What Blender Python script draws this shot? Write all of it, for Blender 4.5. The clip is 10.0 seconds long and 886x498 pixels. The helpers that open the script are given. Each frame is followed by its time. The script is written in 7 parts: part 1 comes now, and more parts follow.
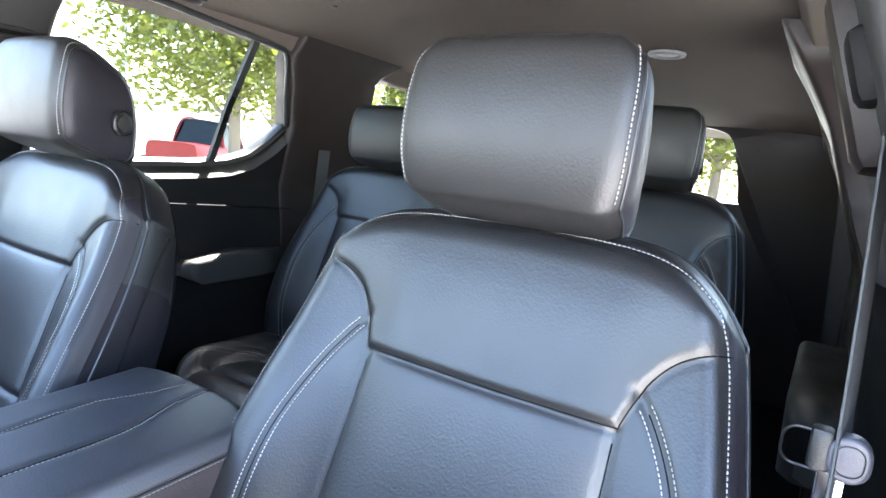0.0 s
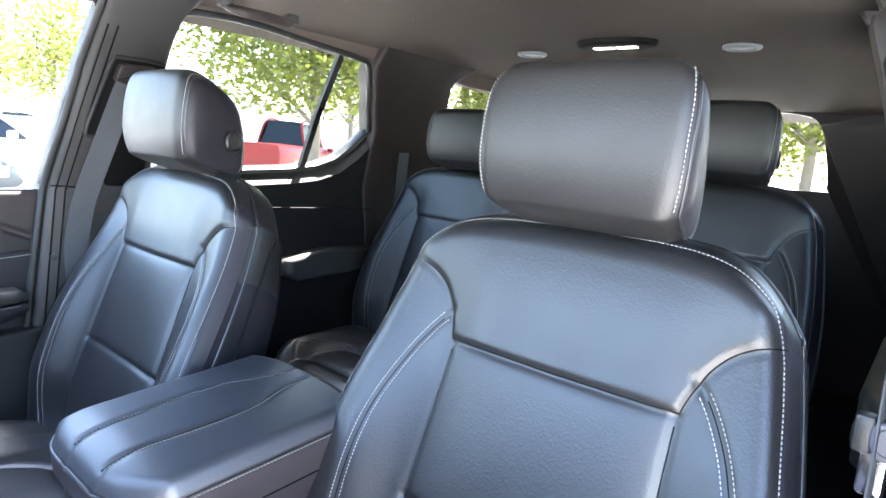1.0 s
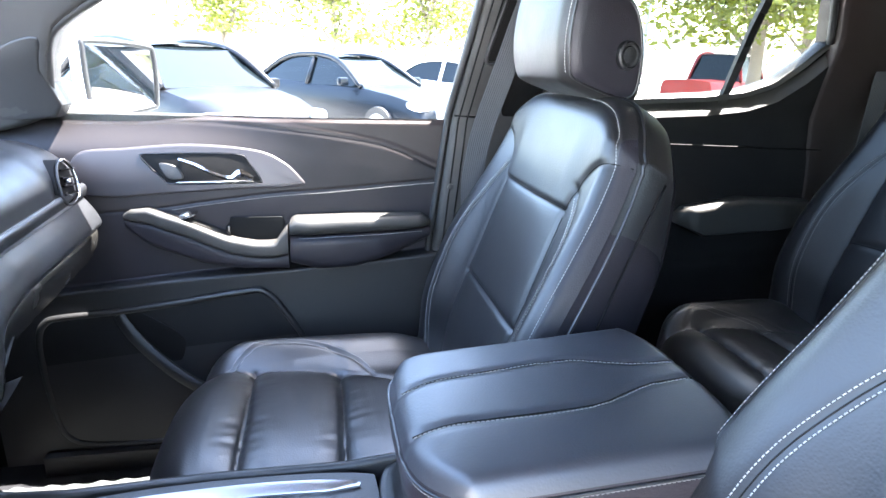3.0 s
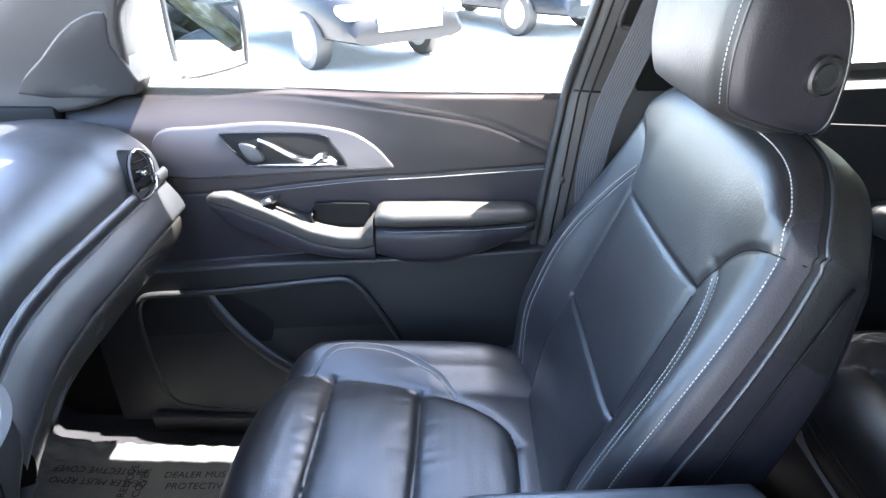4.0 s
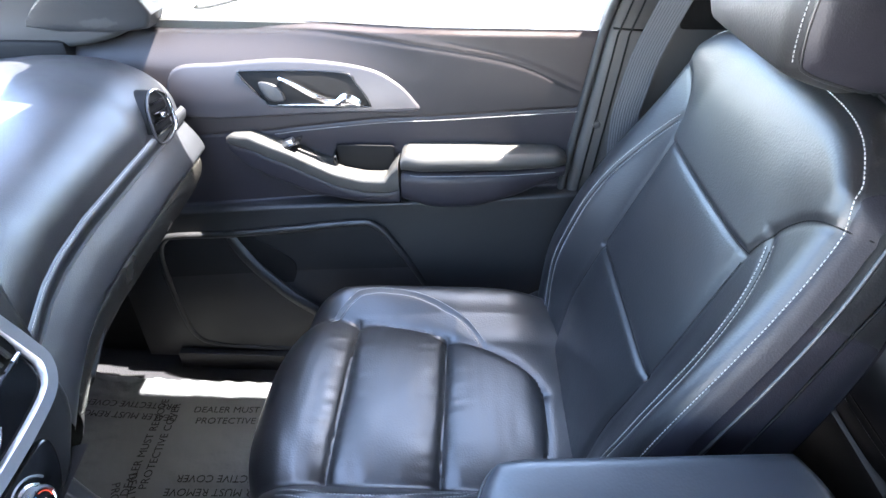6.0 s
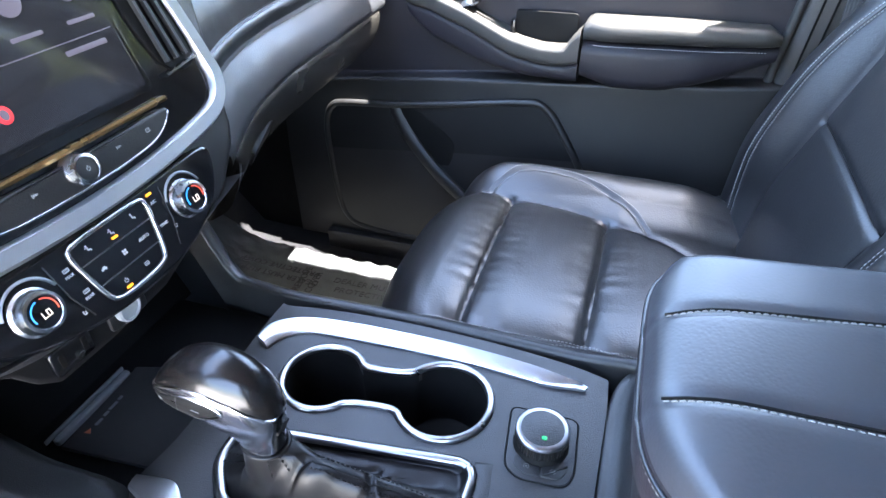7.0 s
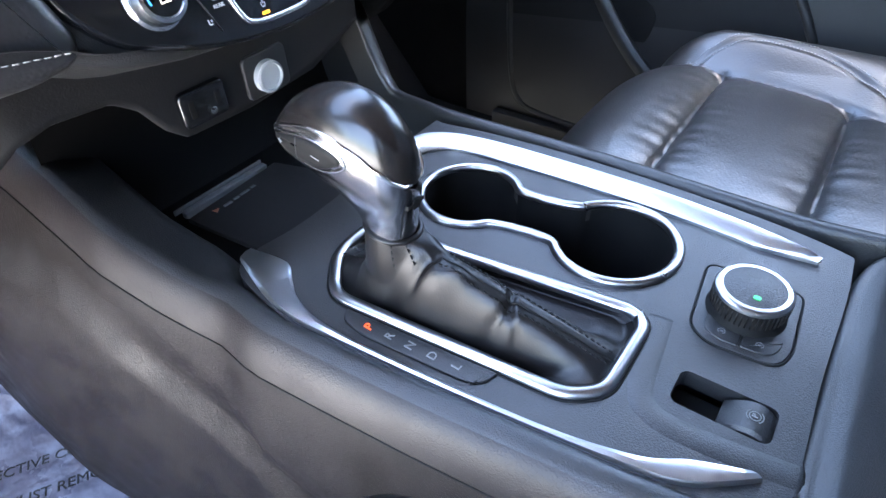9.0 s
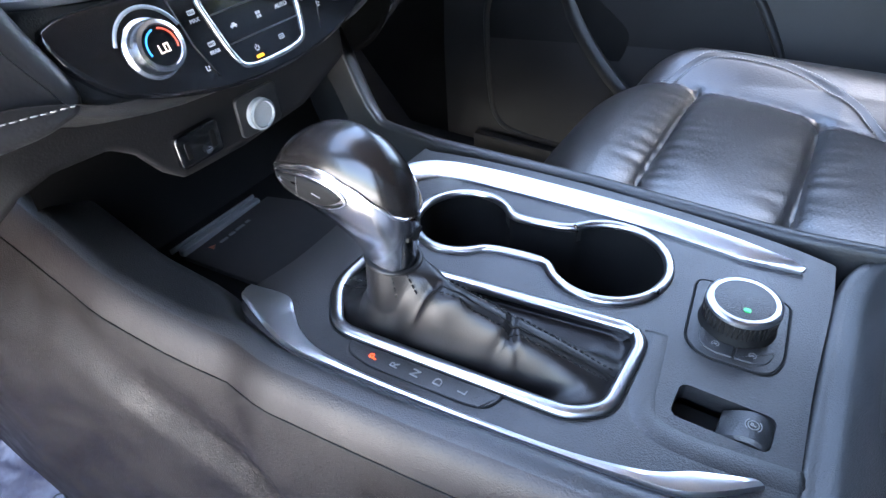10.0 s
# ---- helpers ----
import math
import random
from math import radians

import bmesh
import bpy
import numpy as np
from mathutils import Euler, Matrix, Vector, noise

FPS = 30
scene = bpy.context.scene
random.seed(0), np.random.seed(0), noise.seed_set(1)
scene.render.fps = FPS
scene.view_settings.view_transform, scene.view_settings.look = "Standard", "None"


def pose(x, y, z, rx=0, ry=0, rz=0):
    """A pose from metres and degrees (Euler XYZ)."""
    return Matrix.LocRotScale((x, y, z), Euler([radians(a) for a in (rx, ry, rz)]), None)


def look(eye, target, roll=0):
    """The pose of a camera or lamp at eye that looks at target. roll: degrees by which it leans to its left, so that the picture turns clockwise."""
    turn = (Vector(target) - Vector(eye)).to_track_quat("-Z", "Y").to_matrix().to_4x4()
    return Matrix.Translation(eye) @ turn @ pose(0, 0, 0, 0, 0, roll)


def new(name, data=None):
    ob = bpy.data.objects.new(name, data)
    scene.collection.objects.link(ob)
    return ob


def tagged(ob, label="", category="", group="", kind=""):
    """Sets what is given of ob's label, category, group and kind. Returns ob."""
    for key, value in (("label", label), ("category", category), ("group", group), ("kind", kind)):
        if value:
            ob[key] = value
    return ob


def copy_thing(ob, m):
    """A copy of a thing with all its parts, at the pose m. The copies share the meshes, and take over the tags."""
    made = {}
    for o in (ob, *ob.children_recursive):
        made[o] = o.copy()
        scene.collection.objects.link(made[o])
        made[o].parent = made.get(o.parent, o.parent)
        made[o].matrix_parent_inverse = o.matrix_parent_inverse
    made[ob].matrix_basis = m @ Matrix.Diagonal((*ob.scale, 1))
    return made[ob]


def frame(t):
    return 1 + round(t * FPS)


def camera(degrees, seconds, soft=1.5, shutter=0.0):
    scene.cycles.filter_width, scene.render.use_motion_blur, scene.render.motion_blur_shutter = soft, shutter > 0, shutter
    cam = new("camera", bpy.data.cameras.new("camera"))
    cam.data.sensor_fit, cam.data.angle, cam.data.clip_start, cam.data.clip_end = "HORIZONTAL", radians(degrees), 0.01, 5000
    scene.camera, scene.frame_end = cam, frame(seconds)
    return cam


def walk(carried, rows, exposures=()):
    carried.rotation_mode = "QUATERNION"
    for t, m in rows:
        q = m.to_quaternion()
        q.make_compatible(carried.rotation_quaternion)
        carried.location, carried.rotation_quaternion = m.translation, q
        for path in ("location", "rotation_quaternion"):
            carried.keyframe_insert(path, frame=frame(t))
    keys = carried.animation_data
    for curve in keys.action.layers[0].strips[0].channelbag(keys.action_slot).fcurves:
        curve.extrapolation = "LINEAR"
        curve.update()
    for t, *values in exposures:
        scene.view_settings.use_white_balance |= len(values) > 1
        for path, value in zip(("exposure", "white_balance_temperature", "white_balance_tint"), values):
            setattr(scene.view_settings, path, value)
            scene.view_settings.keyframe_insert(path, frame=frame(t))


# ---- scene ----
cam = camera(73.0, 10.0)
PATH = [
    (0, (0.622, 0.644, 1.364), (-0.437, 2.318, 1.085), 6.5),
    (0.5, (0.656, 0.591, 1.383), (-0.551, 2.163, 1.119), 5.1),
    (1, (0.659, 0.583, 1.386), (-0.595, 2.106, 1.058), 4.6),
    (1.5, (0.659, 0.583, 1.384), (-0.615, 2.084, 1.032), 4.4),
    (2, (0.658, 0.584, 1.382), (-0.696, 2.006, 1.004), 3.8),
    (2.2, (0.652, 0.6, 1.387), (-0.782, 1.933, 0.977), 2.8),
    (2.5, (0.615, 0.65, 1.372), (-1.016, 1.711, 0.912), 1.4),
    (2.7, (0.587, 0.675, 1.364), (-1.158, 1.491, 0.828), 1.5),
    (3, (0.498, 0.735, 1.351), (-1.373, 1.124, 0.761), 1.8),
    (3.2, (0.436, 0.775, 1.362), (-1.466, 0.938, 0.765), 2.0),
    (4.3, (0.245, 0.818, 1.519), (-1.46, 0.764, 0.475), -0.8),
    (4.5, (0.237, 0.804, 1.525), (-1.434, 0.762, 0.426), -0.7),
    (5, (0.224, 0.788, 1.528), (-1.396, 0.771, 0.355), 0.0),
    (5.2, (0.224, 0.788, 1.528), (-1.39, 0.774, 0.346), 0.2),
    (6.3, (0.254, 0.769, 1.482), (-1.385, 0.649, 0.342), 0.5),
    (6.5, (0.274, 0.763, 1.419), (-1.354, 0.551, 0.277), 0.3),
    (6.7, (0.283, 0.763, 1.359), (-1.333, 0.414, 0.233), -0.2),
    (7, (0.3, 0.762, 1.301), (-1.242, 0.245, 0.137), -0.6),
    (7.5, (0.323, 0.759, 1.233), (-1.1, 0.037, 0.027), -0.8),
    (8, (0.32, 0.751, 1.171), (-0.995, -0.121, -0.058), -2.3),
    (8.5, (0.292, 0.74, 1.157), (-0.946, -0.177, -0.117), -2.4),
    (9, (0.286, 0.74, 1.156), (-0.922, -0.162, -0.158), -2.4),
    (9.5, (0.285, 0.739, 1.155), (-0.924, -0.15, -0.168), -3.0),
    (10, (0.294, 0.735, 1.167), (-0.979, -0.144, -0.101), -3.7),
]
walk(cam, [(t, look(eye, target, roll)) for t, eye, target, roll in PATH], exposures=[(0, 4.75, 6250, 13), (2.5, 4.75, 6250, 13), (4.5, 4.91, 6250, 13), (7, 5.06, 6250, 13), (8.5, 5.17, 6300, 13), (10, 5.18, 6350, 13)])

# ---------------------------------------------------------------- light
SUN = Vector((-0.085, 0.45, 1.0)).normalized()
sky_world = bpy.data.worlds.new("sky")
scene.world = sky_world
sky_world.use_nodes = True
_nt = sky_world.node_tree
_sky = _nt.nodes.new("ShaderNodeTexSky")
_sky.sky_type, _sky.sun_disc = "NISHITA", False
_sky.sun_elevation, _sky.sun_rotation = math.asin(SUN.z), math.atan2(SUN.x, SUN.y)
_sky.air_density, _sky.dust_density, _sky.ozone_density = 1.2, 2.5, 1.0
_nt.links.new(_sky.outputs[0], _nt.nodes["Background"].inputs[0])
_nt.nodes["Background"].inputs[1].default_value = 0.15
sun = new("sun", bpy.data.lights.new("sun", "SUN"))
sun.data.energy, sun.data.angle, sun.data.color = 4.6, radians(0.53), (1.0, 0.95, 0.87)
sun.matrix_world = look(SUN * 20, (0, 0, 0))

# ---------------------------------------------------------------- materials
def mat(name, color, rough=0.5, metal=0.0, grain=0.0, grain_size=0.002, wear=0.0, wear_size=0.15, coat=0.0, spec=0.5, emit=None, emit_strength=0.0, style="noise", tint=None, relief=0.35):
    m = bpy.data.materials.new(name)
    m.use_nodes = True
    nt = m.node_tree
    b = nt.nodes["Principled BSDF"]
    b.inputs["Base Color"].default_value = (*color, 1)
    b.inputs["Roughness"].default_value = rough
    b.inputs["Metallic"].default_value = metal
    b.inputs["Specular IOR Level"].default_value = spec
    b.inputs["Coat Weight"].default_value = coat
    b.inputs["Coat Roughness"].default_value = 0.08
    if tint:
        b.inputs["Specular Tint"].default_value = (*tint, 1)
    if emit:
        b.inputs["Emission Color"].default_value = (*emit, 1)
        b.inputs["Emission Strength"].default_value = emit_strength
    co = nt.nodes.new("ShaderNodeTexCoord")
    if wear:
        n = nt.nodes.new("ShaderNodeTexNoise")
        n.inputs["Scale"].default_value = 1 / wear_size
        n.inputs["Detail"].default_value = 5
        n.inputs["Roughness"].default_value = 0.6
        nt.links.new(co.outputs["Object"], n.inputs["Vector"])
        r = nt.nodes.new("ShaderNodeMapRange")
        r.inputs[1].default_value, r.inputs[2].default_value = 0.3, 0.7
        r.inputs[3].default_value, r.inputs[4].default_value = max(0.02, rough - wear * 0.5), min(1, rough + wear * 0.5)
        nt.links.new(n.outputs[0], r.inputs[0])
        nt.links.new(r.outputs[0], b.inputs["Roughness"])
        c = nt.nodes.new("ShaderNodeMix")
        c.data_type = "RGBA"
        c.inputs[6].default_value = (*[v * (1 - wear * 0.6) for v in color], 1)
        c.inputs[7].default_value = (*[min(1, v * (1 + wear * 0.6)) for v in color], 1)
        nt.links.new(n.outputs[0], c.inputs[0])
        nt.links.new(c.outputs[2], b.inputs["Base Color"])
    if grain:
        if style == "leather":
            n = nt.nodes.new("ShaderNodeTexVoronoi")
            n.feature = "SMOOTH_F1"
            n.inputs["Randomness"].default_value = 1.0
        else:
            n = nt.nodes.new("ShaderNodeTexNoise")
            n.inputs["Detail"].default_value = 3
        n.inputs["Scale"].default_value = 1 / grain_size
        nt.links.new(co.outputs["Object"], n.inputs["Vector"])
        bump = nt.nodes.new("ShaderNodeBump")
        bump.inputs["Strength"].default_value = grain
        bump.inputs["Distance"].default_value = grain_size * relief
        if style == "leather":
            q = nt.nodes.new("ShaderNodeMath")
            q.operation = "MULTIPLY"
            q.inputs[1].default_value = 0.8
            nt.links.new(n.outputs[0], q.inputs[0])
            big = nt.nodes.new("ShaderNodeTexNoise")
            big.inputs["Scale"].default_value = 11
            big.inputs["Detail"].default_value = 3
            nt.links.new(co.outputs["Object"], big.inputs["Vector"])
            b2 = nt.nodes.new("ShaderNodeBump")
            b2.inputs["Strength"].default_value = 0.12
            b2.inputs["Distance"].default_value = 0.004
            nt.links.new(big.outputs[0], b2.inputs["Height"])
            nt.links.new(q.outputs[0], bump.inputs["Height"])
            nt.links.new(b2.outputs[0], bump.inputs["Normal"])
        else:
            nt.links.new(n.outputs[0], bump.inputs["Height"])
        nt.links.new(bump.outputs[0], b.inputs["Normal"])
    return m


def glass(name, clear=(0.9, 0.92, 0.92)):
    m = bpy.data.materials.new(name)
    m.use_nodes = True
    nt = m.node_tree
    nt.nodes.remove(nt.nodes["Principled BSDF"])
    t = nt.nodes.new("ShaderNodeBsdfTransparent")
    t.inputs[0].default_value = (*clear, 1)
    g = nt.nodes.new("ShaderNodeBsdfGlossy")
    g.inputs["Roughness"].default_value = 0.02
    lw = nt.nodes.new("ShaderNodeLayerWeight")
    lw.inputs[0].default_value = 0.5
    pw = nt.nodes.new("ShaderNodeMath")
    pw.operation = "POWER"
    pw.inputs[1].default_value = 5
    f = nt.nodes.new("ShaderNodeMath")
    f.operation = "MULTIPLY_ADD"
    f.inputs[1].default_value, f.inputs[2].default_value = 0.6, 0.02
    nt.links.new(lw.outputs["Facing"], pw.inputs[0])
    nt.links.new(pw.outputs[0], f.inputs[0])
    x = nt.nodes.new("ShaderNodeMixShader")
    nt.links.new(f.outputs[0], x.inputs[0])
    nt.links.new(t.outputs[0], x.inputs[1])
    nt.links.new(g.outputs[0], x.inputs[2])
    nt.links.new(x.outputs[0], nt.nodes["Material Output"].inputs[0])
    return m


LEATHER = mat("black_leather", (0.0085, 0.0083, 0.009), 0.40, grain=0.30, grain_size=0.0022, wear=0.06, wear_size=0.07, style="leather", spec=0.68)
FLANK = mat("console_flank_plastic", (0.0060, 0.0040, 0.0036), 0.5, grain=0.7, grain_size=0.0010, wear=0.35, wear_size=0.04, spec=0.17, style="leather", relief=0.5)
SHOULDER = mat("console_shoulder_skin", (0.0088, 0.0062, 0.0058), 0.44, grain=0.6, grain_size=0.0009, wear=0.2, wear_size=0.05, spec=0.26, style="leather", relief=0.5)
# Lid leather tinted pale blue for sky sheen; the sides keep a darker tone.
LIDSHEEN = mat("pebbled_sheen_leather", (0.0255, 0.0272, 0.0325), 0.42, grain=0.24, grain_size=0.0024, wear=0.08, wear_size=0.06, style="leather", spec=0.8, relief=0.25)
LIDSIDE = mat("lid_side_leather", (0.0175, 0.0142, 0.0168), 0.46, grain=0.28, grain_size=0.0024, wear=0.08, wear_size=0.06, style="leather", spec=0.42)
HEADSKIN = mat("headrest_leather", (0.0120, 0.0112, 0.0108), 0.46, grain=0.3, grain_size=0.0022, wear=0.08, wear_size=0.07, style="leather", spec=0.52)
# Seat leather made glossier and a little lighter to carry the cushion's highlights.
CUSHION = mat("sheen_seat_leather", (0.0098, 0.0098, 0.0104), 0.38, grain=0.34, grain_size=0.0022, wear=0.06, wear_size=0.05, style="leather", spec=0.74)
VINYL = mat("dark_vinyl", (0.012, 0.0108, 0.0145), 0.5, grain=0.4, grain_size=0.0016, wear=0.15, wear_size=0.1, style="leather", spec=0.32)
PLASTIC = mat("grained_plastic", (0.0095, 0.0095, 0.0098), 0.42, grain=0.6, grain_size=0.0010, wear=0.2, wear_size=0.12, relief=0.6)
# Darker copy of PLASTIC; shade on rear doors and stack skirt is in its colour.
DULL_SHADE = mat("dull_shade_plastic", (0.0065, 0.0062, 0.0064), 0.6, grain=0.4, grain_size=0.0012, wear=0.2, wear_size=0.12, spec=0.22)
DOORLOW = mat("lower_door_plastic", (0.0105, 0.0102, 0.0105), 0.48, grain=0.4, grain_size=0.0012, wear=0.2, wear_size=0.12, spec=0.42)
DOORSKIN = mat("door_upper_skin", (0.0125, 0.0102, 0.0108), 0.52, grain=0.4, grain_size=0.0014, wear=0.12, wear_size=0.1, style="leather", spec=0.28)
# Lighter copy of the black plastic for parts that the sun reaches.
SUNLIT_PLASTIC = mat("sunlit_plastic", (0.027, 0.0255, 0.0225), 0.5, grain=0.5, grain_size=0.0014, wear=0.2, wear_size=0.1)
KNOBSKIN = mat("knob_leather", (0.0062, 0.0052, 0.0049), 0.23, grain=0.14, grain_size=0.0011, wear=0.03, wear_size=0.03, style="leather", spec=0.42, relief=0.15)
PLASTIC_BROWN = mat("warm_grained_plastic", (0.021, 0.0155, 0.0145), 0.46, grain=0.6, grain_size=0.0008, wear=0.3, wear_size=0.12, spec=0.32)
SOFT = mat("soft_dash_skin", (0.015, 0.016, 0.018), 0.40, grain=0.5, grain_size=0.0014, wear=0.2, wear_size=0.1, style="leather")
# Near-black tone that paints the deep shade of the tray.
TRAY_SHADE = mat("tray_shade_plastic", (0.0018, 0.0018, 0.0019), 0.7, wear=0.2, spec=0.06)
DARK = mat("matt_black", (0.003, 0.003, 0.003), 0.65, wear=0.3, spec=0.15)
PIANO = mat("gloss_black", (0.0045, 0.0045, 0.005), 0.14, wear=0.10, wear_size=0.03, coat=0.15, spec=0.4)
SATIN = mat("satin_silver_paint", (0.26, 0.27, 0.28), 0.38, metal=0.6, wear=0.1)
SILVER = mat("light_silver_trim", (0.31, 0.325, 0.35), 0.36, metal=0.7, wear=0.08, wear_size=0.05)
RINGMETAL = mat("satin_chrome", (0.31, 0.315, 0.325), 0.28, metal=1.0, wear=0.015, wear_size=0.05)
CHROME = mat("chrome", (0.75, 0.75, 0.76), 0.12, metal=1.0, wear=0.1, wear_size=0.03)
NECKMETAL = mat("polished_lever_metal", (0.32, 0.32, 0.335), 0.2, metal=1.0, wear=0.02, wear_size=0.03)
BRUSHED = mat("brushed_aluminium", (0.55, 0.56, 0.58), 0.26, metal=1.0, wear=0.05, wear_size=0.03)
DOORGREY = mat("grey_door_plate", (0.034, 0.031, 0.034), 0.42, metal=0.3, wear=0.1)
STRIP = mat("satin_aluminium", (0.42, 0.43, 0.45), 0.30, metal=1.0, wear=0.015, wear_size=0.05)
THREAD = mat("white_thread", (0.30, 0.295, 0.28), 0.8, wear=0.1, wear_size=0.01)
LIDTHREAD = mat("grey_thread", (0.20, 0.197, 0.19), 0.8, wear=0.1, wear_size=0.01)
HEADLINER = mat("headliner_cloth", (0.088, 0.073, 0.063), 0.95, grain=0.5, grain_size=0.002, wear=0.15, wear_size=0.3, spec=0.1)
PILLAR = mat("pillar_trim", (0.026, 0.025, 0.024), 0.6, grain=0.3, grain_size=0.0012, wear=0.15)
GLOVE = mat("smooth_glovebox_plastic", (0.016, 0.0155, 0.014), 0.24, grain=0.2, grain_size=0.0012, wear=0.1, wear_size=0.12, spec=0.8)
CARPET = mat("black_carpet", (0.011, 0.011, 0.012), 0.95, grain=0.9, grain_size=0.004, wear=0.4, wear_size=0.02, spec=0.1)
WEBBING = mat("grey_webbing", (0.052, 0.055, 0.06), 0.75, grain=0.5, grain_size=0.0015, wear=0.15, wear_size=0.02)
RUBBER = mat("black_rubber", (0.012, 0.012, 0.012), 0.6, wear=0.2)
FILM = mat("plastic_film", (0.060, 0.064, 0.064), 0.16, grain=0.25, grain_size=0.03, wear=0.12, wear_size=0.10, spec=0.7)
FILM_PALE = mat("pale_plastic_film", (0.040, 0.040, 0.056), 0.30, grain=0.3, grain_size=0.035, wear=0.25, wear_size=0.12, spec=0.3)
INK = mat("film_print", (0.003, 0.003, 0.003), 0.6, spec=0.1)
WHITEINK = mat("pale_print", (0.13, 0.13, 0.13), 0.5, emit=(0.8, 0.85, 0.9), emit_strength=0.001)
CARGLASS = mat("dark_car_glass", (0.004, 0.006, 0.007), 0.12, wear=0.1, spec=0.25)
GLASS = glass("window_glass")
TINTGLASS = glass("privacy_glass", (0.62, 0.64, 0.62))
MIRROR = mat("mirror_glass", (0.85, 0.86, 0.87), 0.02, metal=1.0)
AMBER = mat("amber_led", (0.3, 0.1, 0.0), 0.4, emit=(1.0, 0.35, 0.02), emit_strength=0.08)
REDLED = mat("red_led", (0.3, 0.02, 0.0), 0.4, emit=(1.0, 0.10, 0.03), emit_strength=0.08)
GREENLED = mat("green_led", (0.0, 0.2, 0.05), 0.4, emit=(0.05, 0.9, 0.25), emit_strength=0.025)
LAMP = mat("lamp_lens", (0.8, 0.8, 0.75), 0.4, emit=(1.0, 0.95, 0.85), emit_strength=0.3)
PAINT = dict(wear=0.06, wear_size=0.5, coat=0.08, spec=0.22)
WHITEP = mat("white_paint", (0.75, 0.75, 0.74), 0.3, **PAINT)


# ---------------------------------------------------------------- mesh helpers
def attach(ob, parent):
    if parent:
        ob.parent = parent
        if parent.type == "EMPTY":
            ob.matrix_parent_inverse = Matrix.Translation(-parent.location)


def mesh(name, verts, faces, material, parent=None, label="", smooth=True, sharp=None):
    me = bpy.data.meshes.new(name)
    me.from_pydata([tuple(map(float, v)) for v in verts], [], [tuple(map(int, f)) for f in faces])
    me.materials.append(material)
    if smooth:
        me.polygons.foreach_set("use_smooth", [True] * len(me.polygons))
    me.update()
    if sharp is not None:
        me.set_sharp_from_angle(angle=radians(sharp))
    ob = new(name, me)
    attach(ob, parent)
    if label:
        ob["label"] = label
    return ob


def part(name, bm, material, parent, label=""):
    me = bpy.data.meshes.new(name)
    bm.normal_update()
    bm.to_mesh(me)
    bm.free()
    me.materials.append(material)
    me.polygons.foreach_set("use_smooth", [True] * len(me.polygons))
    me.set_sharp_from_angle(angle=radians(40))
    ob = new(name, me)
    attach(ob, parent)
    if label:
        ob["label"] = label
    return ob


def thing(name, label, category, group="", kind="", at=(0, 0, 0)):
    ob = new(name)
    ob.location = at
    bpy.context.view_layer.update()
    return tagged(ob, label, category, group, kind)


def spl(pts, n=8, closed=False):
    """Catmull-Rom through the points."""
    P = np.array(pts, float)
    m = len(P)
    out = []
    for i in range(m if closed else m - 1):
        if closed:
            a, b, c, d = P[i - 1], P[i], P[(i + 1) % m], P[(i + 2) % m]
        else:
            a, b, c, d = P[max(i - 1, 0)], P[i], P[i + 1], P[min(i + 2, m - 1)]
        for k in range(n):
            t = k / n
            out.append(0.5 * (2 * b + (c - a) * t + (2 * a - 5 * b + 4 * c - d) * t * t + (3 * b - a - 3 * c + d) * t**3))
    if not closed:
        out.append(P[-1])
    return np.array(out)


def lin(x, pts):
    xs, ys = zip(*pts)
    return np.interp(x, xs, ys)


def sst(x, a, b):
    t = np.clip((np.asarray(x, float) - a) / (b - a), 0, 1)
    return t * t * (3 - 2 * t)


def grid_faces(nu, nv, closed_u=False):
    f = []
    for i in range(nu if closed_u else nu - 1):
        for j in range(nv - 1):
            i2 = (i + 1) % nu
            f.append((i * nv + j, i2 * nv + j, i2 * nv + j + 1, i * nv + j + 1))
    return f


def grid(name, P, material, parent=None, label="", flip=False, closed_u=False, sharp=None):
    nu, nv = P.shape[:2]
    f = grid_faces(nu, nv, closed_u)
    if flip:
        f = [q[::-1] for q in f]
    return mesh(name, P.reshape(-1, 3), f, material, parent, label, sharp=sharp)


def regions(P, key, names, parent, flip=False):
    """Splits a surface grid into one mesh for each region. names: key -> (name, material, label)."""
    nu, nv = P.shape[:2]
    F = np.array(grid_faces(nu, nv))
    if flip:
        F = F[:, ::-1]
    V = P.reshape(-1, 3)
    kf = key[:-1, :-1].ravel()
    made = {}
    for k, (name, material, label) in names.items():
        f = F[kf == k]
        if not len(f):
            continue
        used, inv = np.unique(f, return_inverse=True)
        made[k] = mesh(name, V[used], inv.reshape(f.shape), material, parent, label)
    return made


def dist(U, V, line):
    """Distance of grid points to a polyline."""
    d = np.full(np.shape(U), 9.0)
    L = np.array(line, float)
    for (ax, ay), (bx, by) in zip(L[:-1], L[1:]):
        ux, uy = bx - ax, by - ay
        q = ux * ux + uy * uy
        if q < 1e-12:
            continue
        t = np.clip(((U - ax) * ux + (V - ay) * uy) / q, 0, 1)
        d = np.minimum(d, np.hypot(U - ax - t * ux, V - ay - t * uy))
    return d


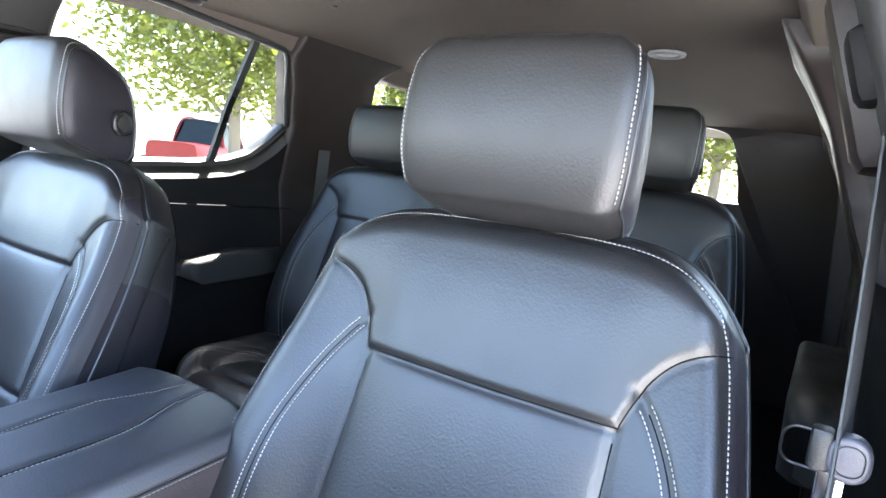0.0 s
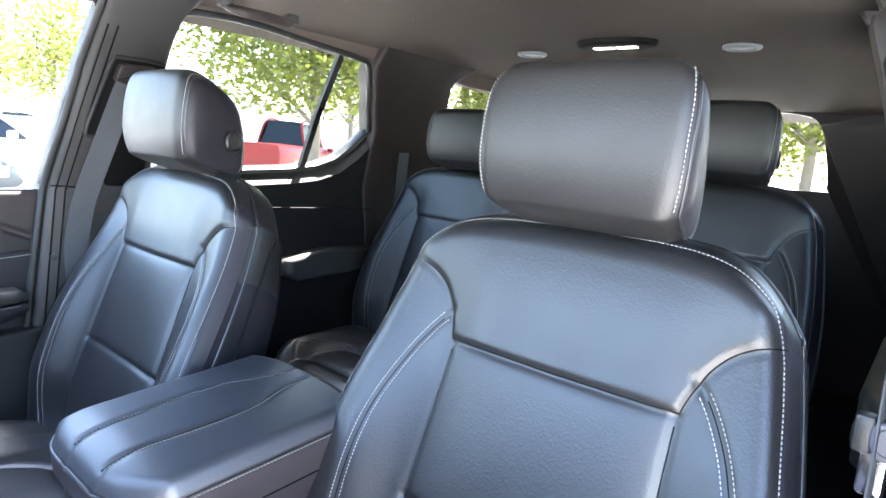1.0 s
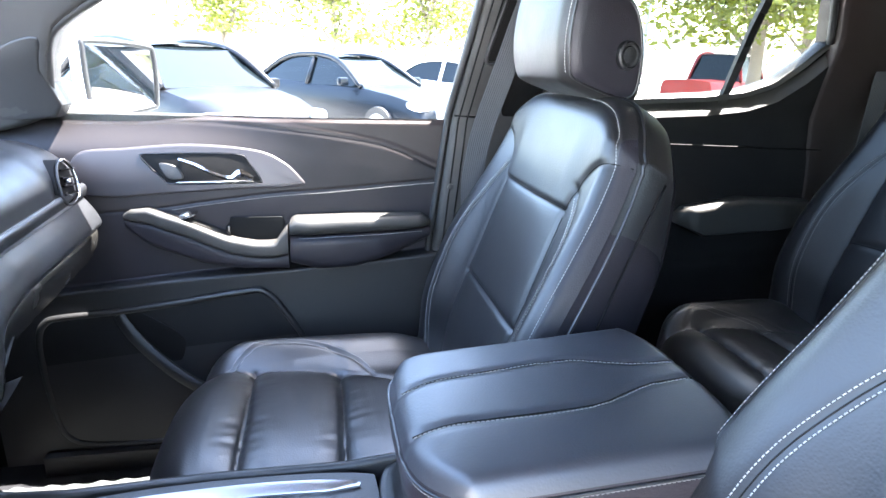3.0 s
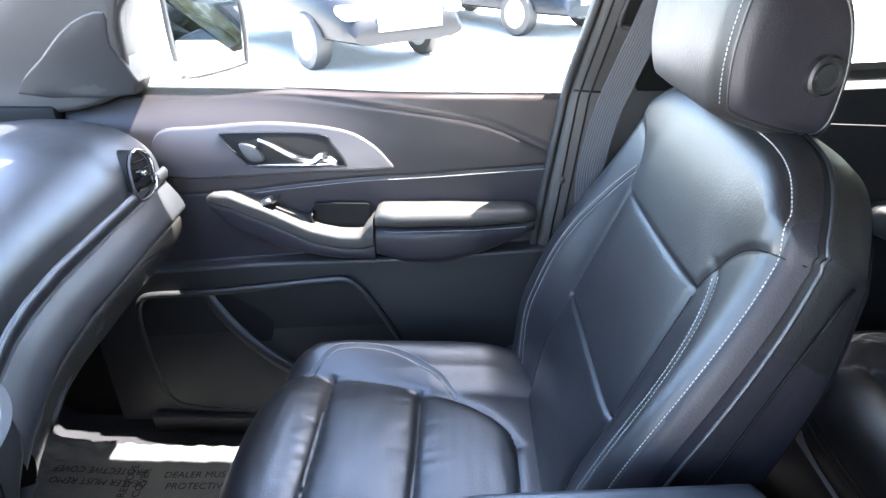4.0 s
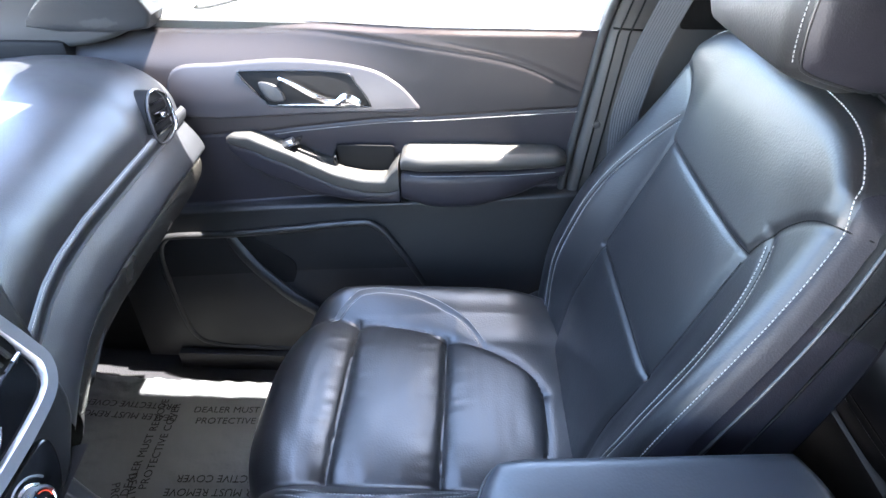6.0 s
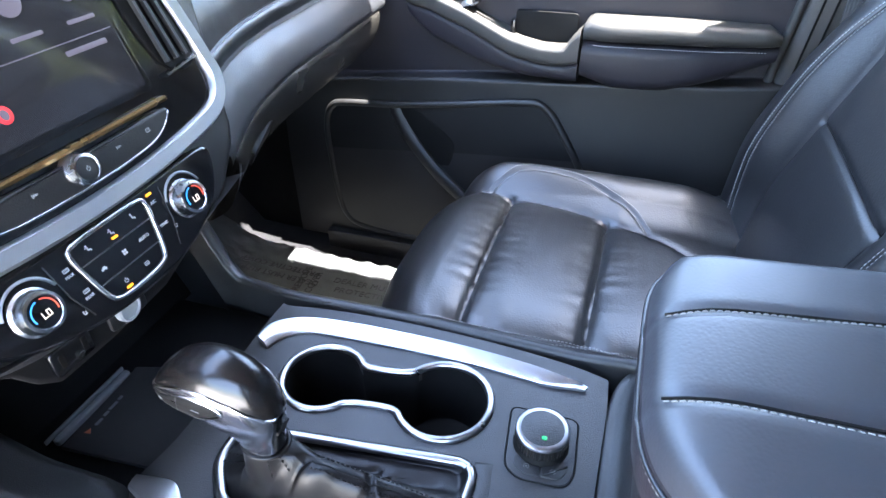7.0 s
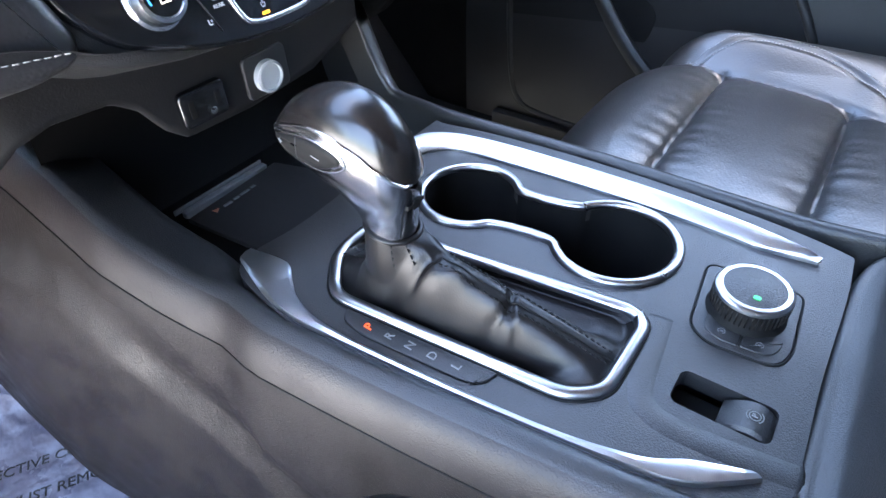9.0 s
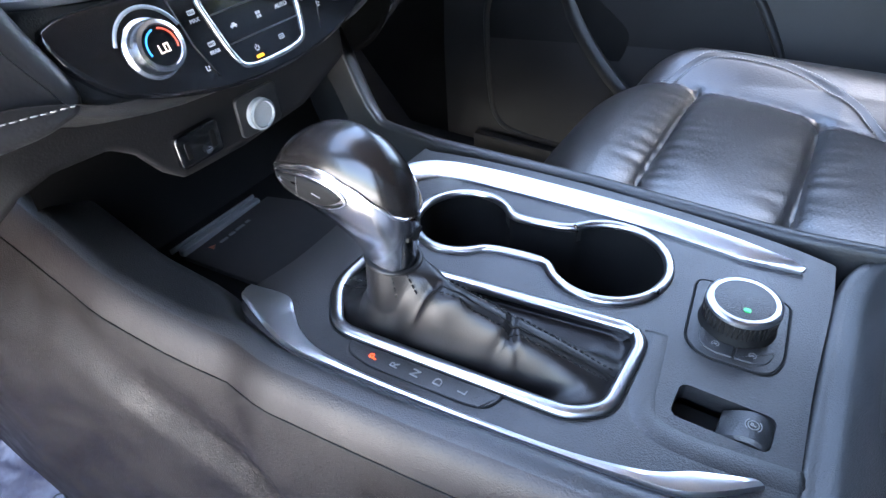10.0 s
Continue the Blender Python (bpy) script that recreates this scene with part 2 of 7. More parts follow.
def signed(U, V, line):
    """Distance to a polyline, negative on its right-hand side."""
    d, g = np.full(np.shape(U), 9.0), np.ones(np.shape(U))
    L = np.array(line, float)
    for (ax, ay), (bx, by) in zip(L[:-1], L[1:]):
        ux, uy = bx - ax, by - ay
        q = ux * ux + uy * uy
        if q < 1e-12:
            continue
        t = np.clip(((U - ax) * ux + (V - ay) * uy) / q, 0, 1)
        e = np.hypot(U - ax - t * ux, V - ay - t * uy)
        g = np.where(e < d, np.sign(ux * (V - ay) - uy * (U - ax)), g)
        d = np.minimum(d, e)
    return d * g


def frames(path, closed=False, up=(0, 0, 1)):
    P = np.array(path, float)
    t = np.roll(P, -1, 0) - np.roll(P, 1, 0) if closed else np.gradient(P, axis=0)
    t /= np.linalg.norm(t, axis=1)[:, None] + 1e-12
    u = np.array(up, float)
    s = np.cross(t, u)
    bad = np.linalg.norm(s, axis=1) < 1e-5
    s[bad] = np.cross(t[bad], (1, 0.1, 0))
    s /= np.linalg.norm(s, axis=1)[:, None]
    n = np.cross(s, t)
    return P, t, s, n


def sweep(name, path, profile, material, parent=None, label="", closed=False, up=(0, 0, 1), scale=None, sharp=50):
    """A closed profile (side, up) carried along a path."""
    P, t, s, n = frames(path, closed, up)
    pr = np.array(profile, float)
    k = np.ones(len(P)) if scale is None else np.array(scale, float)
    V = P[:, None] + k[:, None, None] * (pr[None, :, :1] * s[:, None] + pr[None, :, 1:2] * n[:, None])
    m, q = V.shape[:2]
    f = []
    for i in range(m if closed else m - 1):
        for j in range(q):
            i2, j2 = (i + 1) % m, (j + 1) % q
            f.append((i * q + j, i * q + j2, i2 * q + j2, i2 * q + j))
    if not closed:
        f += [tuple(range(q))[::-1], tuple((m - 1) * q + j for j in range(q))]
    return mesh(name, V.reshape(-1, 3), f, material, parent, label, sharp=sharp)


def circle(r, n=10, ry=None):
    return [(r * math.cos(2 * math.pi * i / n), (ry or r) * math.sin(2 * math.pi * i / n)) for i in range(n)]


def rrect(w, h, r, n=5, cx=0.0, cy=0.0):
    """A rounded rectangle, counter-clockwise."""
    out = []
    for sx, sy, a0 in ((1, -1, -90), (1, 1, 0), (-1, 1, 90), (-1, -1, 180)):
        for i in range(n + 1):
            a = radians(a0 + 90 * i / n)
            out.append((cx + sx * (w / 2 - r) + r * math.cos(a), cy + sy * (h / 2 - r) + r * math.sin(a)))
    return out


def inset(poly, d):
    P = np.array(poly, float)
    area = 0.5 * np.sum(P[:, 0] * np.roll(P[:, 1], -1) - np.roll(P[:, 0], -1) * P[:, 1])
    e = np.roll(P, -1, 0) - P
    e /= np.linalg.norm(e, axis=1)[:, None] + 1e-12
    nr = np.stack([-e[:, 1], e[:, 0]], 1) * (1 if area > 0 else -1)
    v = nr + np.roll(nr, 1, 0)
    v /= np.maximum((v * (nr)).sum(1), 0.35)[:, None]
    return P + v * d


def slab(name, outline, low, high, r, material, place, parent=None, label="", seg=4, bottom=True):
    """A plate of an outline (u, v), from low to high along w, with its upper edge rounded. place(u, v, w) -> point."""
    P = np.array(outline, float)
    if np.sum(P[:, 0] * np.roll(P[:, 1], -1) - np.roll(P[:, 0], -1) * P[:, 1]) < 0:
        P = P[::-1]
    rings = [(P, low)]
    for k in range(seg + 1):
        a = math.pi / 2 * k / seg
        rings.append((inset(P, r * (1 - math.cos(a))) if k else P, high - r + r * math.sin(a)))
    m = len(P)
    V = [place(u, v, w) for ring, w in rings for u, v in ring]
    f = [(k * m + i, k * m + (i + 1) % m, (k + 1) * m + (i + 1) % m, (k + 1) * m + i) for k in range(len(rings) - 1) for i in range(m)]
    f.append(tuple((len(rings) - 1) * m + i for i in range(m)))
    if bottom:
        f.append(tuple(range(m))[::-1])
    return mesh(name, V, f, material, parent, label, sharp=35)


def plate(name, outer, holes, low, high, material, place, parent=None, label="", smooth=False):
    """A flat plate with openings that go through it."""
    from mathutils.geometry import tessellate_polygon
    loops = [list(map(tuple, outer))] + [list(map(tuple, q)) for q in holes]
    tris = tessellate_polygon([[Vector((u, v, 0)) for u, v in q] for q in loops])
    flat = [p for q in loops for p in q]
    n = len(flat)
    V = [place(u, v, high) for u, v in flat] + [place(u, v, low) for u, v in flat]
    f = []
    for a, b, c in tris:
        (ax, ay), (bx, by), (cx, cy) = flat[a], flat[b], flat[c]
        if (bx - ax) * (cy - ay) - (by - ay) * (cx - ax) < 0:
            a, c = c, a
        f += [(a, b, c), (n + c, n + b, n + a)]
    o = 0
    for k, q in enumerate(loops):
        A = np.array(q)
        ccw = np.sum(A[:, 0] * np.roll(A[:, 1], -1) - np.roll(A[:, 0], -1) * A[:, 1]) > 0
        for i in range(len(q)):
            a, b = o + i, o + (i + 1) % len(q)
            if ccw == (k == 0):
                f.append((n + a, n + b, b, a))
            else:
                f.append((n + b, n + a, a, b))
        o += len(q)
    return mesh(name, V, f, material, parent, label, smooth=smooth, sharp=35 if smooth else None)


def xyz(u, v, w):
    return (u, v, w)


def box(name, size, at, material, parent=None, label="", r=0.004, rot=(0, 0, 0), seg=2):
    bm = bmesh.new()
    bmesh.ops.create_cube(bm, size=1)
    bmesh.ops.scale(bm, vec=size, verts=bm.verts)
    if r:
        bmesh.ops.bevel(bm, geom=bm.edges[:], offset=min(r, min(size) * 0.45), segments=seg, affect="EDGES", profile=0.5)
    bmesh.ops.transform(bm, matrix=pose(*at, *rot), verts=bm.verts)
    return part(name, bm, material, parent, label)


def lathe(name, profile, m, material, parent=None, label="", n=32, sharp=40):
    """A turned solid: profile of (radius, height), standing at the pose m."""
    V, f = [], []
    q = len(profile)
    for i in range(n):
        a = 2 * math.pi * i / n
        V += [tuple(m @ Vector((r * math.cos(a), r * math.sin(a), z))) for r, z in profile]
    for i in range(n):
        i2 = (i + 1) % n
        for j in range(q - 1):
            f.append((i * q + j, i2 * q + j, i2 * q + j + 1, i * q + j + 1))
    f.append(tuple(i * q + q - 1 for i in range(n)))
    f.append(tuple(i * q for i in range(n))[::-1])
    return mesh(name, V, f, material, parent, label, sharp=sharp)


def stitches(name, lines, material, parent, pitch=0.0044, length=0.0031, width=0.0009, label="white contrast stitching"):
    """Thread stitches along lines of (point, normal)."""
    V, f = [], []
    for pts, nrm in lines:
        P, N = np.array(pts, float), np.array(nrm, float)
        seg = np.r_[0, np.cumsum(np.linalg.norm(np.diff(P, axis=0), axis=1))]
        for s in np.arange(pitch / 2, seg[-1] - pitch / 2, pitch):
            a, b = (np.array([np.interp(s + k * length / 2, seg, P[:, c]) for c in range(3)]) for k in (-1, 1))
            n = np.array([np.interp(s, seg, N[:, c]) for c in range(3)])
            n /= np.linalg.norm(n) + 1e-9
            t = b - a
            t /= np.linalg.norm(t) + 1e-9
            w = np.cross(n, t) * width / 2
            o = len(V)
            m0, m1 = a + (b - a) * 0.25, a + (b - a) * 0.75
            h = n * width * 0.75
            V += [a - w, a + w, m0 - w + h, m0 + w + h, m1 - w + h, m1 + w + h, b - w, b + w]
            f += [(o, o + 1, o + 3, o + 2), (o + 2, o + 3, o + 5, o + 4), (o + 4, o + 5, o + 7, o + 6), (o, o + 2, o + 4, o + 6), (o + 1, o + 7, o + 5, o + 3)]
    return tagged(mesh(name, V, f, material, parent, label, smooth=False), kind="stuff")


def text_mesh(name, text, size, m, material, parent=None, label="", depth=0.0003):
    cu = bpy.data.curves.new(name, "FONT")
    cu.body, cu.size, cu.extrude = text, size, depth
    cu.align_x, cu.align_y, cu.resolution_u = "CENTER", "CENTER", 3
    tmp = new("tmp_text", cu)
    bpy.context.view_layer.update()
    me = bpy.data.meshes.new_from_object(tmp.evaluated_get(bpy.context.evaluated_depsgraph_get()))
    bpy.data.objects.remove(tmp)
    bpy.data.curves.remove(cu)
    me.materials.clear()
    me.materials.append(material)
    me.transform(m)
    ob = new(name, me)
    attach(ob, parent)
    if label:
        ob["label"] = label
    return ob

# ---------------------------------------------------------------- shell of the car
def side_x(z):
    """Inner face of the body side: it leans in above the belt line."""
    return 0.765 - 0.34 * max(0.0, z - 1.25) - 0.25 * max(0.0, z - 1.5)


FLOOR = 0.5
floor = grid("floor", np.array([[(x, y, FLOOR - 0.05 * max(0, min(1, (-0.05 - y) / 0.25)) * -6) for y in np.linspace(-0.4, 3.7, 60)] for x in np.linspace(-0.80, 0.80, 24)]), CARPET)
tagged(floor, "black carpeted car floor", "floor", kind="structure")
xs = np.linspace(-1, 1, 41)
ys = np.linspace(0.43, 3.75, 60)
roof = np.array([[(0.70 * u, y, 1.665 + 0.004 * math.sin(min(1, max(0, (y - 0.1) / 3.2)) * math.pi) - 0.05 * abs(u) ** 4 - 0.03 * max(0, (y - 2.6) / 1.1) ** 2 - 0.9 * max(0, 0.45 - y) ** 2) for y in ys] for u in xs])
ceiling = grid("ceiling", roof, HEADLINER, flip=True)
tagged(ceiling, "dark brown-grey cloth headliner", "ceiling", kind="structure")
top = roof + np.array((0, 0, 0.05))
shell = grid("roof_shell", top, SATIN)
tagged(shell, "outer roof skin of the car", "roof", kind="structure")


def body(s):
    """Maps (y, z, outward) to the body side s (-1: passenger side)."""
    return lambda y, z, w: (s * (side_x(z) - w - (0.06 * float(sst(y, 1.2, 1.5)) if s > 0 else 0.0)), y, z)


def side_strip(name, outline, s, low, high, material, label, category="pillar", r=0.006, along="z"):
    """A trim panel on the body side: cut into many thin courses, so that it follows the leaning side."""
    P = np.array(outline, float)
    k = 1 if along == "z" else 0
    Q = np.concatenate([P, P[:1]])
    dense = np.concatenate([np.linspace(a_, b_, 40, endpoint=False) for a_, b_ in zip(Q[:-1], Q[1:])])
    lo, hi = dense[:, k].min(), dense[:, k].max()
    n = max(12, int((hi - lo) / 0.02))
    rows = []
    for c in np.linspace(lo + 1e-4, hi - 1e-4, n):
        cut = []
        for a_, b_ in zip(Q[:-1], Q[1:]):
            if (a_[k] - c) * (b_[k] - c) < 0:
                cut.append(a_[1 - k] + (b_[1 - k] - a_[1 - k]) * (c - a_[k]) / (b_[k] - a_[k]))
        p0, p1 = min(cut), max(cut)
        rr = min(r, (p1 - p0) * 0.4)
        sec = [(p0, low), (p0, high - rr), (p0 + rr * 0.3, high - rr * 0.3), (p0 + rr, high)]
        sec += [(p0 + rr + (p1 - p0 - 2 * rr) * f_, high) for f_ in (0.2, 0.4, 0.6, 0.8)]
        sec += [(p1 - rr, high), (p1 - rr * 0.3, high - rr * 0.3), (p1, high - rr), (p1, low)]
        rows.append([body(s)(u, c, w) if along == "z" else body(s)(c, u, w) for u, w in sec])
    V = np.array(rows)
    m = V.shape[1]
    f = grid_faces(n, m) + [tuple(range(m)), tuple((n - 1) * m + q for q in range(m))[::-1]] + [(a * m, (a + 1) * m, (a + 2) * m - 1, (a + 1) * m - 1)[::-1] for a in range(n - 1)]
    if (s > 0) != (along == "z"):
        f = [q[::-1] for q in f]
    ob = mesh(name, V.reshape(-1, 3), f, material, None, sharp=50)
    return tagged(ob, label, category, kind="structure")


for s in (-1, 1):
    # front pillar, sloping with the windscreen
    side_strip("pillar_front", spl([(0.245, 1.245), (0.262, 1.33), (0.285, 1.385), (0.345, 1.43), (0.45, 1.50), (0.56, 1.575), (0.66, 1.625), (0.60, 1.68), (0.42, 1.63), (0.2, 1.48), (0.02, 1.34), (-0.15, 1.22), (0.1, 1.2)], 4, True), s, -0.05, 0.012, PILLAR, "dark grey front pillar trim", r=0.01, along="y")
    side_strip("pillar_centre", [(1.0, 1.24), (1.03, 1.40), (1.062, 1.60), (1.07, 1.68), (1.27, 1.68), (1.215, 1.615), (1.203, 1.55), (1.206, 1.40), (1.20, 1.24), (1.19, 0.9), (1.16, 0.5), (0.93, 0.5), (0.96, 0.9)], s, -0.05, 0.03 if s < 0 else 0.07, PILLAR, "grey centre pillar trim with belt slot", r=0.012)
    side_strip("pillar_rear", [(1.765, 1.66), (1.76, 1.59), (1.81, 1.52), (1.85, 1.42), (1.85, 1.36), (1.87, 1.20), (1.94, 0.5), (2.22, 0.5), (2.20, 1.25), (2.155, 1.48), (2.10, 1.585), (2.12, 1.605), (2.2, 1.66)], s, -0.05, 0.027, PLASTIC_BROWN, "dark brown rear pillar trim", r=0.01)
    side_strip("quarter_trim", [(2.2, 0.5), (3.7, 0.5), (3.7, 1.34), (2.9, 1.40), (2.19, 1.42)], s, -0.05, 0.02, PLASTIC_BROWN, "dark rear quarter trim", along="y")
    side_strip("roof_rail", [(0.5, 1.60), (1.06, 1.618), (1.24, 1.633), (1.37, 1.635), (1.54, 1.624), (1.72, 1.611), (2.12, 1.60), (3.0, 1.585), (3.7, 1.47), (3.7, 1.7), (0.4, 1.74), (0.3, 1.6)], s, -0.05, 0.0, HEADLINER, "dark cloth roof rail above the doors", r=0.004, along="y")
    side_strip("pillar_end", [(3.0, 1.3), (3.7, 1.3), (3.7, 1.6), (2.95, 1.6)], s, -0.05, 0.012, PLASTIC_BROWN, "dark end pillar trim", along="y")
    g = slab("window_glass", [(2.2, 1.28), (3.05, 1.28), (3.05, 1.62), (2.2, 1.64)], -0.03, -0.026, 0.001, TINTGLASS, body(s))
    g.visible_shadow = False
    tagged(g, "tinted rear quarter window glass", "window", kind="structure")
    sill = box("door_sill", (0.1, 3.2, 0.07), (s * 0.745, 1.75, 0.51), PLASTIC)
    tagged(sill, "black plastic door sill trim", "sill", kind="structure")

# windscreen and rear window
ws = np.array([[(0.66 * u, -0.36 + 0.80 * t, 1.16 + 0.485 * t) for t in np.linspace(0, 1, 8)] for u in np.linspace(-1, 1, 9)])
o = grid("windscreen", ws, GLASS)
o.visible_shadow = False
tagged(o, "clear windscreen glass", "windscreen", kind="structure")
o = plate("rear_wall", [(-0.78, 0.45), (0.78, 0.45), (0.62, 1.7), (-0.62, 1.7)], [spl([(-0.47, 1.33), (-0.46, 1.42), (-0.42, 1.60), (-0.34, 1.635), (0.0, 1.645), (0.14, 1.640), (0.225, 1.60), (0.265, 1.45), (0.275, 1.35), (0.25, 1.335), (-0.1, 1.33)], 4, True)[::-1]], -0.03, 0.03, PLASTIC_BROWN, lambda u, v, w: (u, 3.55 - w - 0.25 * max(0, v - 1.2), v))
tagged(o, "dark tailgate trim with window opening", "tailgate", kind="structure")
o = plate("rear_window", [(-0.5, 1.29), (0.35, 1.29), (0.35, 1.66), (-0.5, 1.66)], [], -0.002, 0.002, TINTGLASS, lambda u, v, w: (u, 3.56 - w - 0.25 * max(0, v - 1.2), v))
o.visible_shadow = False
tagged(o, "tinted tailgate window glass", "window", kind="structure")
o = plate("bulkhead", [(-0.8, 0.3), (0.8, 0.3), (0.8, 1.17), (-0.8, 1.17)], [], 0, 0.04, DARK, lambda u, v, w: (u, -0.38 - w, v))
tagged(o, "black bulkhead behind the dashboard", "bulkhead", kind="structure")
for s in (-1, 1):
    o = box("kick_panel", (0.06, 0.62, 0.755), (s * 0.775, -0.20, 0.8375), DARK, r=0.01)
    tagged(o, "dark kick panel beside the footwell", "kick panel", kind="structure")

# ---------------------------------------------------------------- seats
OFF = 0.016
OUTLINE = spl([(-0.05, 0.236), (0.0, 0.248), (0.1, 0.262), (0.2, 0.265), (0.3, 0.257), (0.4, 0.240), (0.46, 0.228), (0.51, 0.217), (0.56, 0.205)], 10)


def seat(cx, dy=0.0, dz=0.0, cushion_front=0.467, label="", name="front_seat", dense=1.0, floor=0.5, group="front seats"):
    root = thing(name, label, "car seat", group, at=(cx, 0.75 + dy, floor))
    A = np.array((0, 0.351, 0.936))
    Nn = np.array((0, -0.936, 0.351))
    B = np.array((cx, 0.923 + dy, 0.80 + dz))

    def back(X, a, d):
        X, a, d = np.broadcast_arrays(X, a, d)
        return B + X[..., None] * np.array((1, 0, 0)) + a[..., None] * A + d[..., None] * Nn

    def width_at(a_):
        return np.interp(a_, OUTLINE[:, 0], OUTLINE[:, 1])

    def top_at(u_):
        return 0.560 - 0.066 * np.abs(u_) ** 7 - 0.010 * u_**2

    # backrest front
    nx, na = int(230 * dense), int(320 * dense)
    u = np.linspace(-1, 1, nx)
    v = np.linspace(0, 1, na)
    U, Vv = np.meshgrid(u, v, indexing="ij")
    bottom = -0.05
    top = top_at(U)
    a = bottom + (top - bottom) * Vv
    w = width_at(a)
    X = U * w - OFF * U**2
    horn = spl([(0.132, 0.391), (0.139, 0.412), (0.150, 0.436), (0.168, 0.456), (0.195, 0.469), (0.235, 0.476)], 6)
    hem = spl([(-0.132, 0.391), (-0.06, 0.3895), (0, 0.389), (0.06, 0.3895), (0.132, 0.391)], 6)
    yoke = np.concatenate([horn[::-1] * np.array((-1, 1)), hem[1:-1], horn])
    lower = [(-0.135, 0.203), (-0.06, 0.208), (0.06, 0.208), (0.135, 0.203)]
    side = spl([(0.14, 0.425), (0.161, 0.398), (0.184, 0.352), (0.204, 0.28), (0.208, 0.19), (0.199, 0.09), (0.180, 0.0), (0.16, -0.05)], 6)
    fold = spl([(0.13, 0.392), (0.131, 0.33), (0.134, 0.2), (0.13, 0.08), (0.118, -0.05)], 6)
    fold_x = np.interp(a, fold[::-1, 1], fold[::-1, 0])
    aX = np.abs(X)
    fade = (1 - 0.78 * sst(a, 0.20, 0.46)) * (0.75 + 0.25 * sst(a, -0.05, 0.15))
    rise = np.clip((aX - fold_x) / (0.226 - fold_x), 0, 1)
    bol = 0.034 * rise * rise * (3 - 2 * rise) * fade
    sd = signed(X, a, yoke)
    over = sst(sd, -0.004, 0.004)
    pil_ins = 0.008 * np.clip(1 - (aX / 0.132) ** 5, 0, 1)
    up_pan = np.clip(1 - ((a - 0.295) / 0.094) ** 10, 0, 1)
    lo_pan = np.clip(1 - ((a - 0.09) / 0.118) ** 10, 0, 1)
    ins = np.where(aX < fold_x, pil_ins * (0.6 + 0.4 * np.maximum(up_pan, lo_pan)), 0)
    d = (bol + ins) * (1 - over) + over * (0.0090 + 0.005 * sst(a, 0.38, 0.50) - 0.0045 * sst(aX, 0.10, 0.15) * (1 - sst(a, 0.43, 0.52)) - 0.07 * X**2)

    def groove(line, depth, width):
        return -depth * np.exp(-((dist(X, a, line) / width) ** 2))

    mirror = lambda L: [(-x, y) for x, y in L]  # noqa: E731
    d = d + groove(yoke, 0.0024, 0.0034) + groove(lower, 0.0034, 0.0042)
    d = d + (groove(fold, 0.0030, 0.0045) + groove(mirror(fold), 0.0030, 0.0045)) * (1 - over)
    d = d + groove(side, 0.0022, 0.005) + groove(mirror(side), 0.0022, 0.005)
    e = np.minimum((1 - np.abs(U)) * w, (top - a) * 0.9)
    R = 0.040
    q = np.clip(1 - e / R, 0, 1)
    d = d - R + R * np.sqrt(1 - q**2) - 0.0028 * np.exp(-(((e - 0.014) / 0.0025) ** 2))
    for _ in range(2):
        k = np.pad(d, 1, mode="edge")
        d = (k[1:-1, 1:-1] * 4 + (k[:-2, 1:-1] + k[2:, 1:-1] + k[1:-1, :-2] + k[1:-1, 2:]) * 2 + k[:-2, :-2] + k[2:, 2:] + k[:-2, 2:] + k[2:, :-2]) / 16
    d = d - 0.024 * (1 - sst(a, -0.04, 0.13))
    P = back(X, a, d)
    below = sd < 0
    key = np.where(~below, 0, np.where(aX < fold_x, np.where(a > 0.205, 1, 2), np.where(X < 0, 3, 4)))
    key = np.where((1 - np.abs(U)) * w < 0.0135, np.where(X < 0, 5, 6), key)
    regions(P, key, {0: ("shoulder_panel", LEATHER, ""), 1: ("upper_insert", LEATHER, ""), 2: ("lower_insert", LEATHER, ""), 3: ("bolster", LEATHER, ""), 4: ("bolster", LEATHER, ""), 5: ("edge_panel", VINYL, ""), 6: ("edge_panel", VINYL, "")}, root)
    # side wall and rear shell
    rim = np.concatenate([P[0, :], P[1:-1, -1], P[-1, ::-1]])
    rx = np.concatenate([X[0, :], X[1:-1, -1], X[-1, ::-1]])
    ra = np.concatenate([a[0, :], a[1:-1, -1], a[-1, ::-1]])
    rd = np.concatenate([d[0, :], d[1:-1, -1], d[-1, ::-1]])
    rows = []
    for k, (s, scale, add) in enumerate(((0, 1, 0), (0.04, 1.0, -0.003), (0.12, 1.004, 0.001), (0.3, 1.0, 0.001), (0.6, 0.985, -0.002), (0.85, 0.955, -0.008), (1.0, 0.915, -0.016))):
        dd = rd + (-0.125 + 0.03 * sst(ra, 0.35, 0.55) - rd) * s
        rows.append(back(rx * scale, np.where(ra > bottom + 0.01, ra + add, ra), dd))
    W = np.stack(rows, 1)
    n0, n1 = int(na * 0.83), len(rim) - int(na * 0.83)
    grid("side_panel", W[: n0 + 1], VINYL, root, flip=True)
    grid("top_panel", W[n0 : n1 + 1], LEATHER, root, flip=True)
    grid("side_panel", W[n1:], VINYL, root, flip=True)
    nb = 24
    uu, vv = np.meshgrid(np.linspace(-1, 1, nb), np.linspace(0, 1, nb), indexing="ij")
    tb = top_at(uu) - 0.021
    ab = bottom + (tb - bottom) * vv
    wb = 0.915 * width_at(ab)
    grid("rear_panel", back(uu * wb - 0.915 * OFF * uu**2, ab, -0.124 + 0.03 * sst(ab, 0.35, 0.55) - 0.008 * (1 - uu**2)), VINYL, root, flip=True)
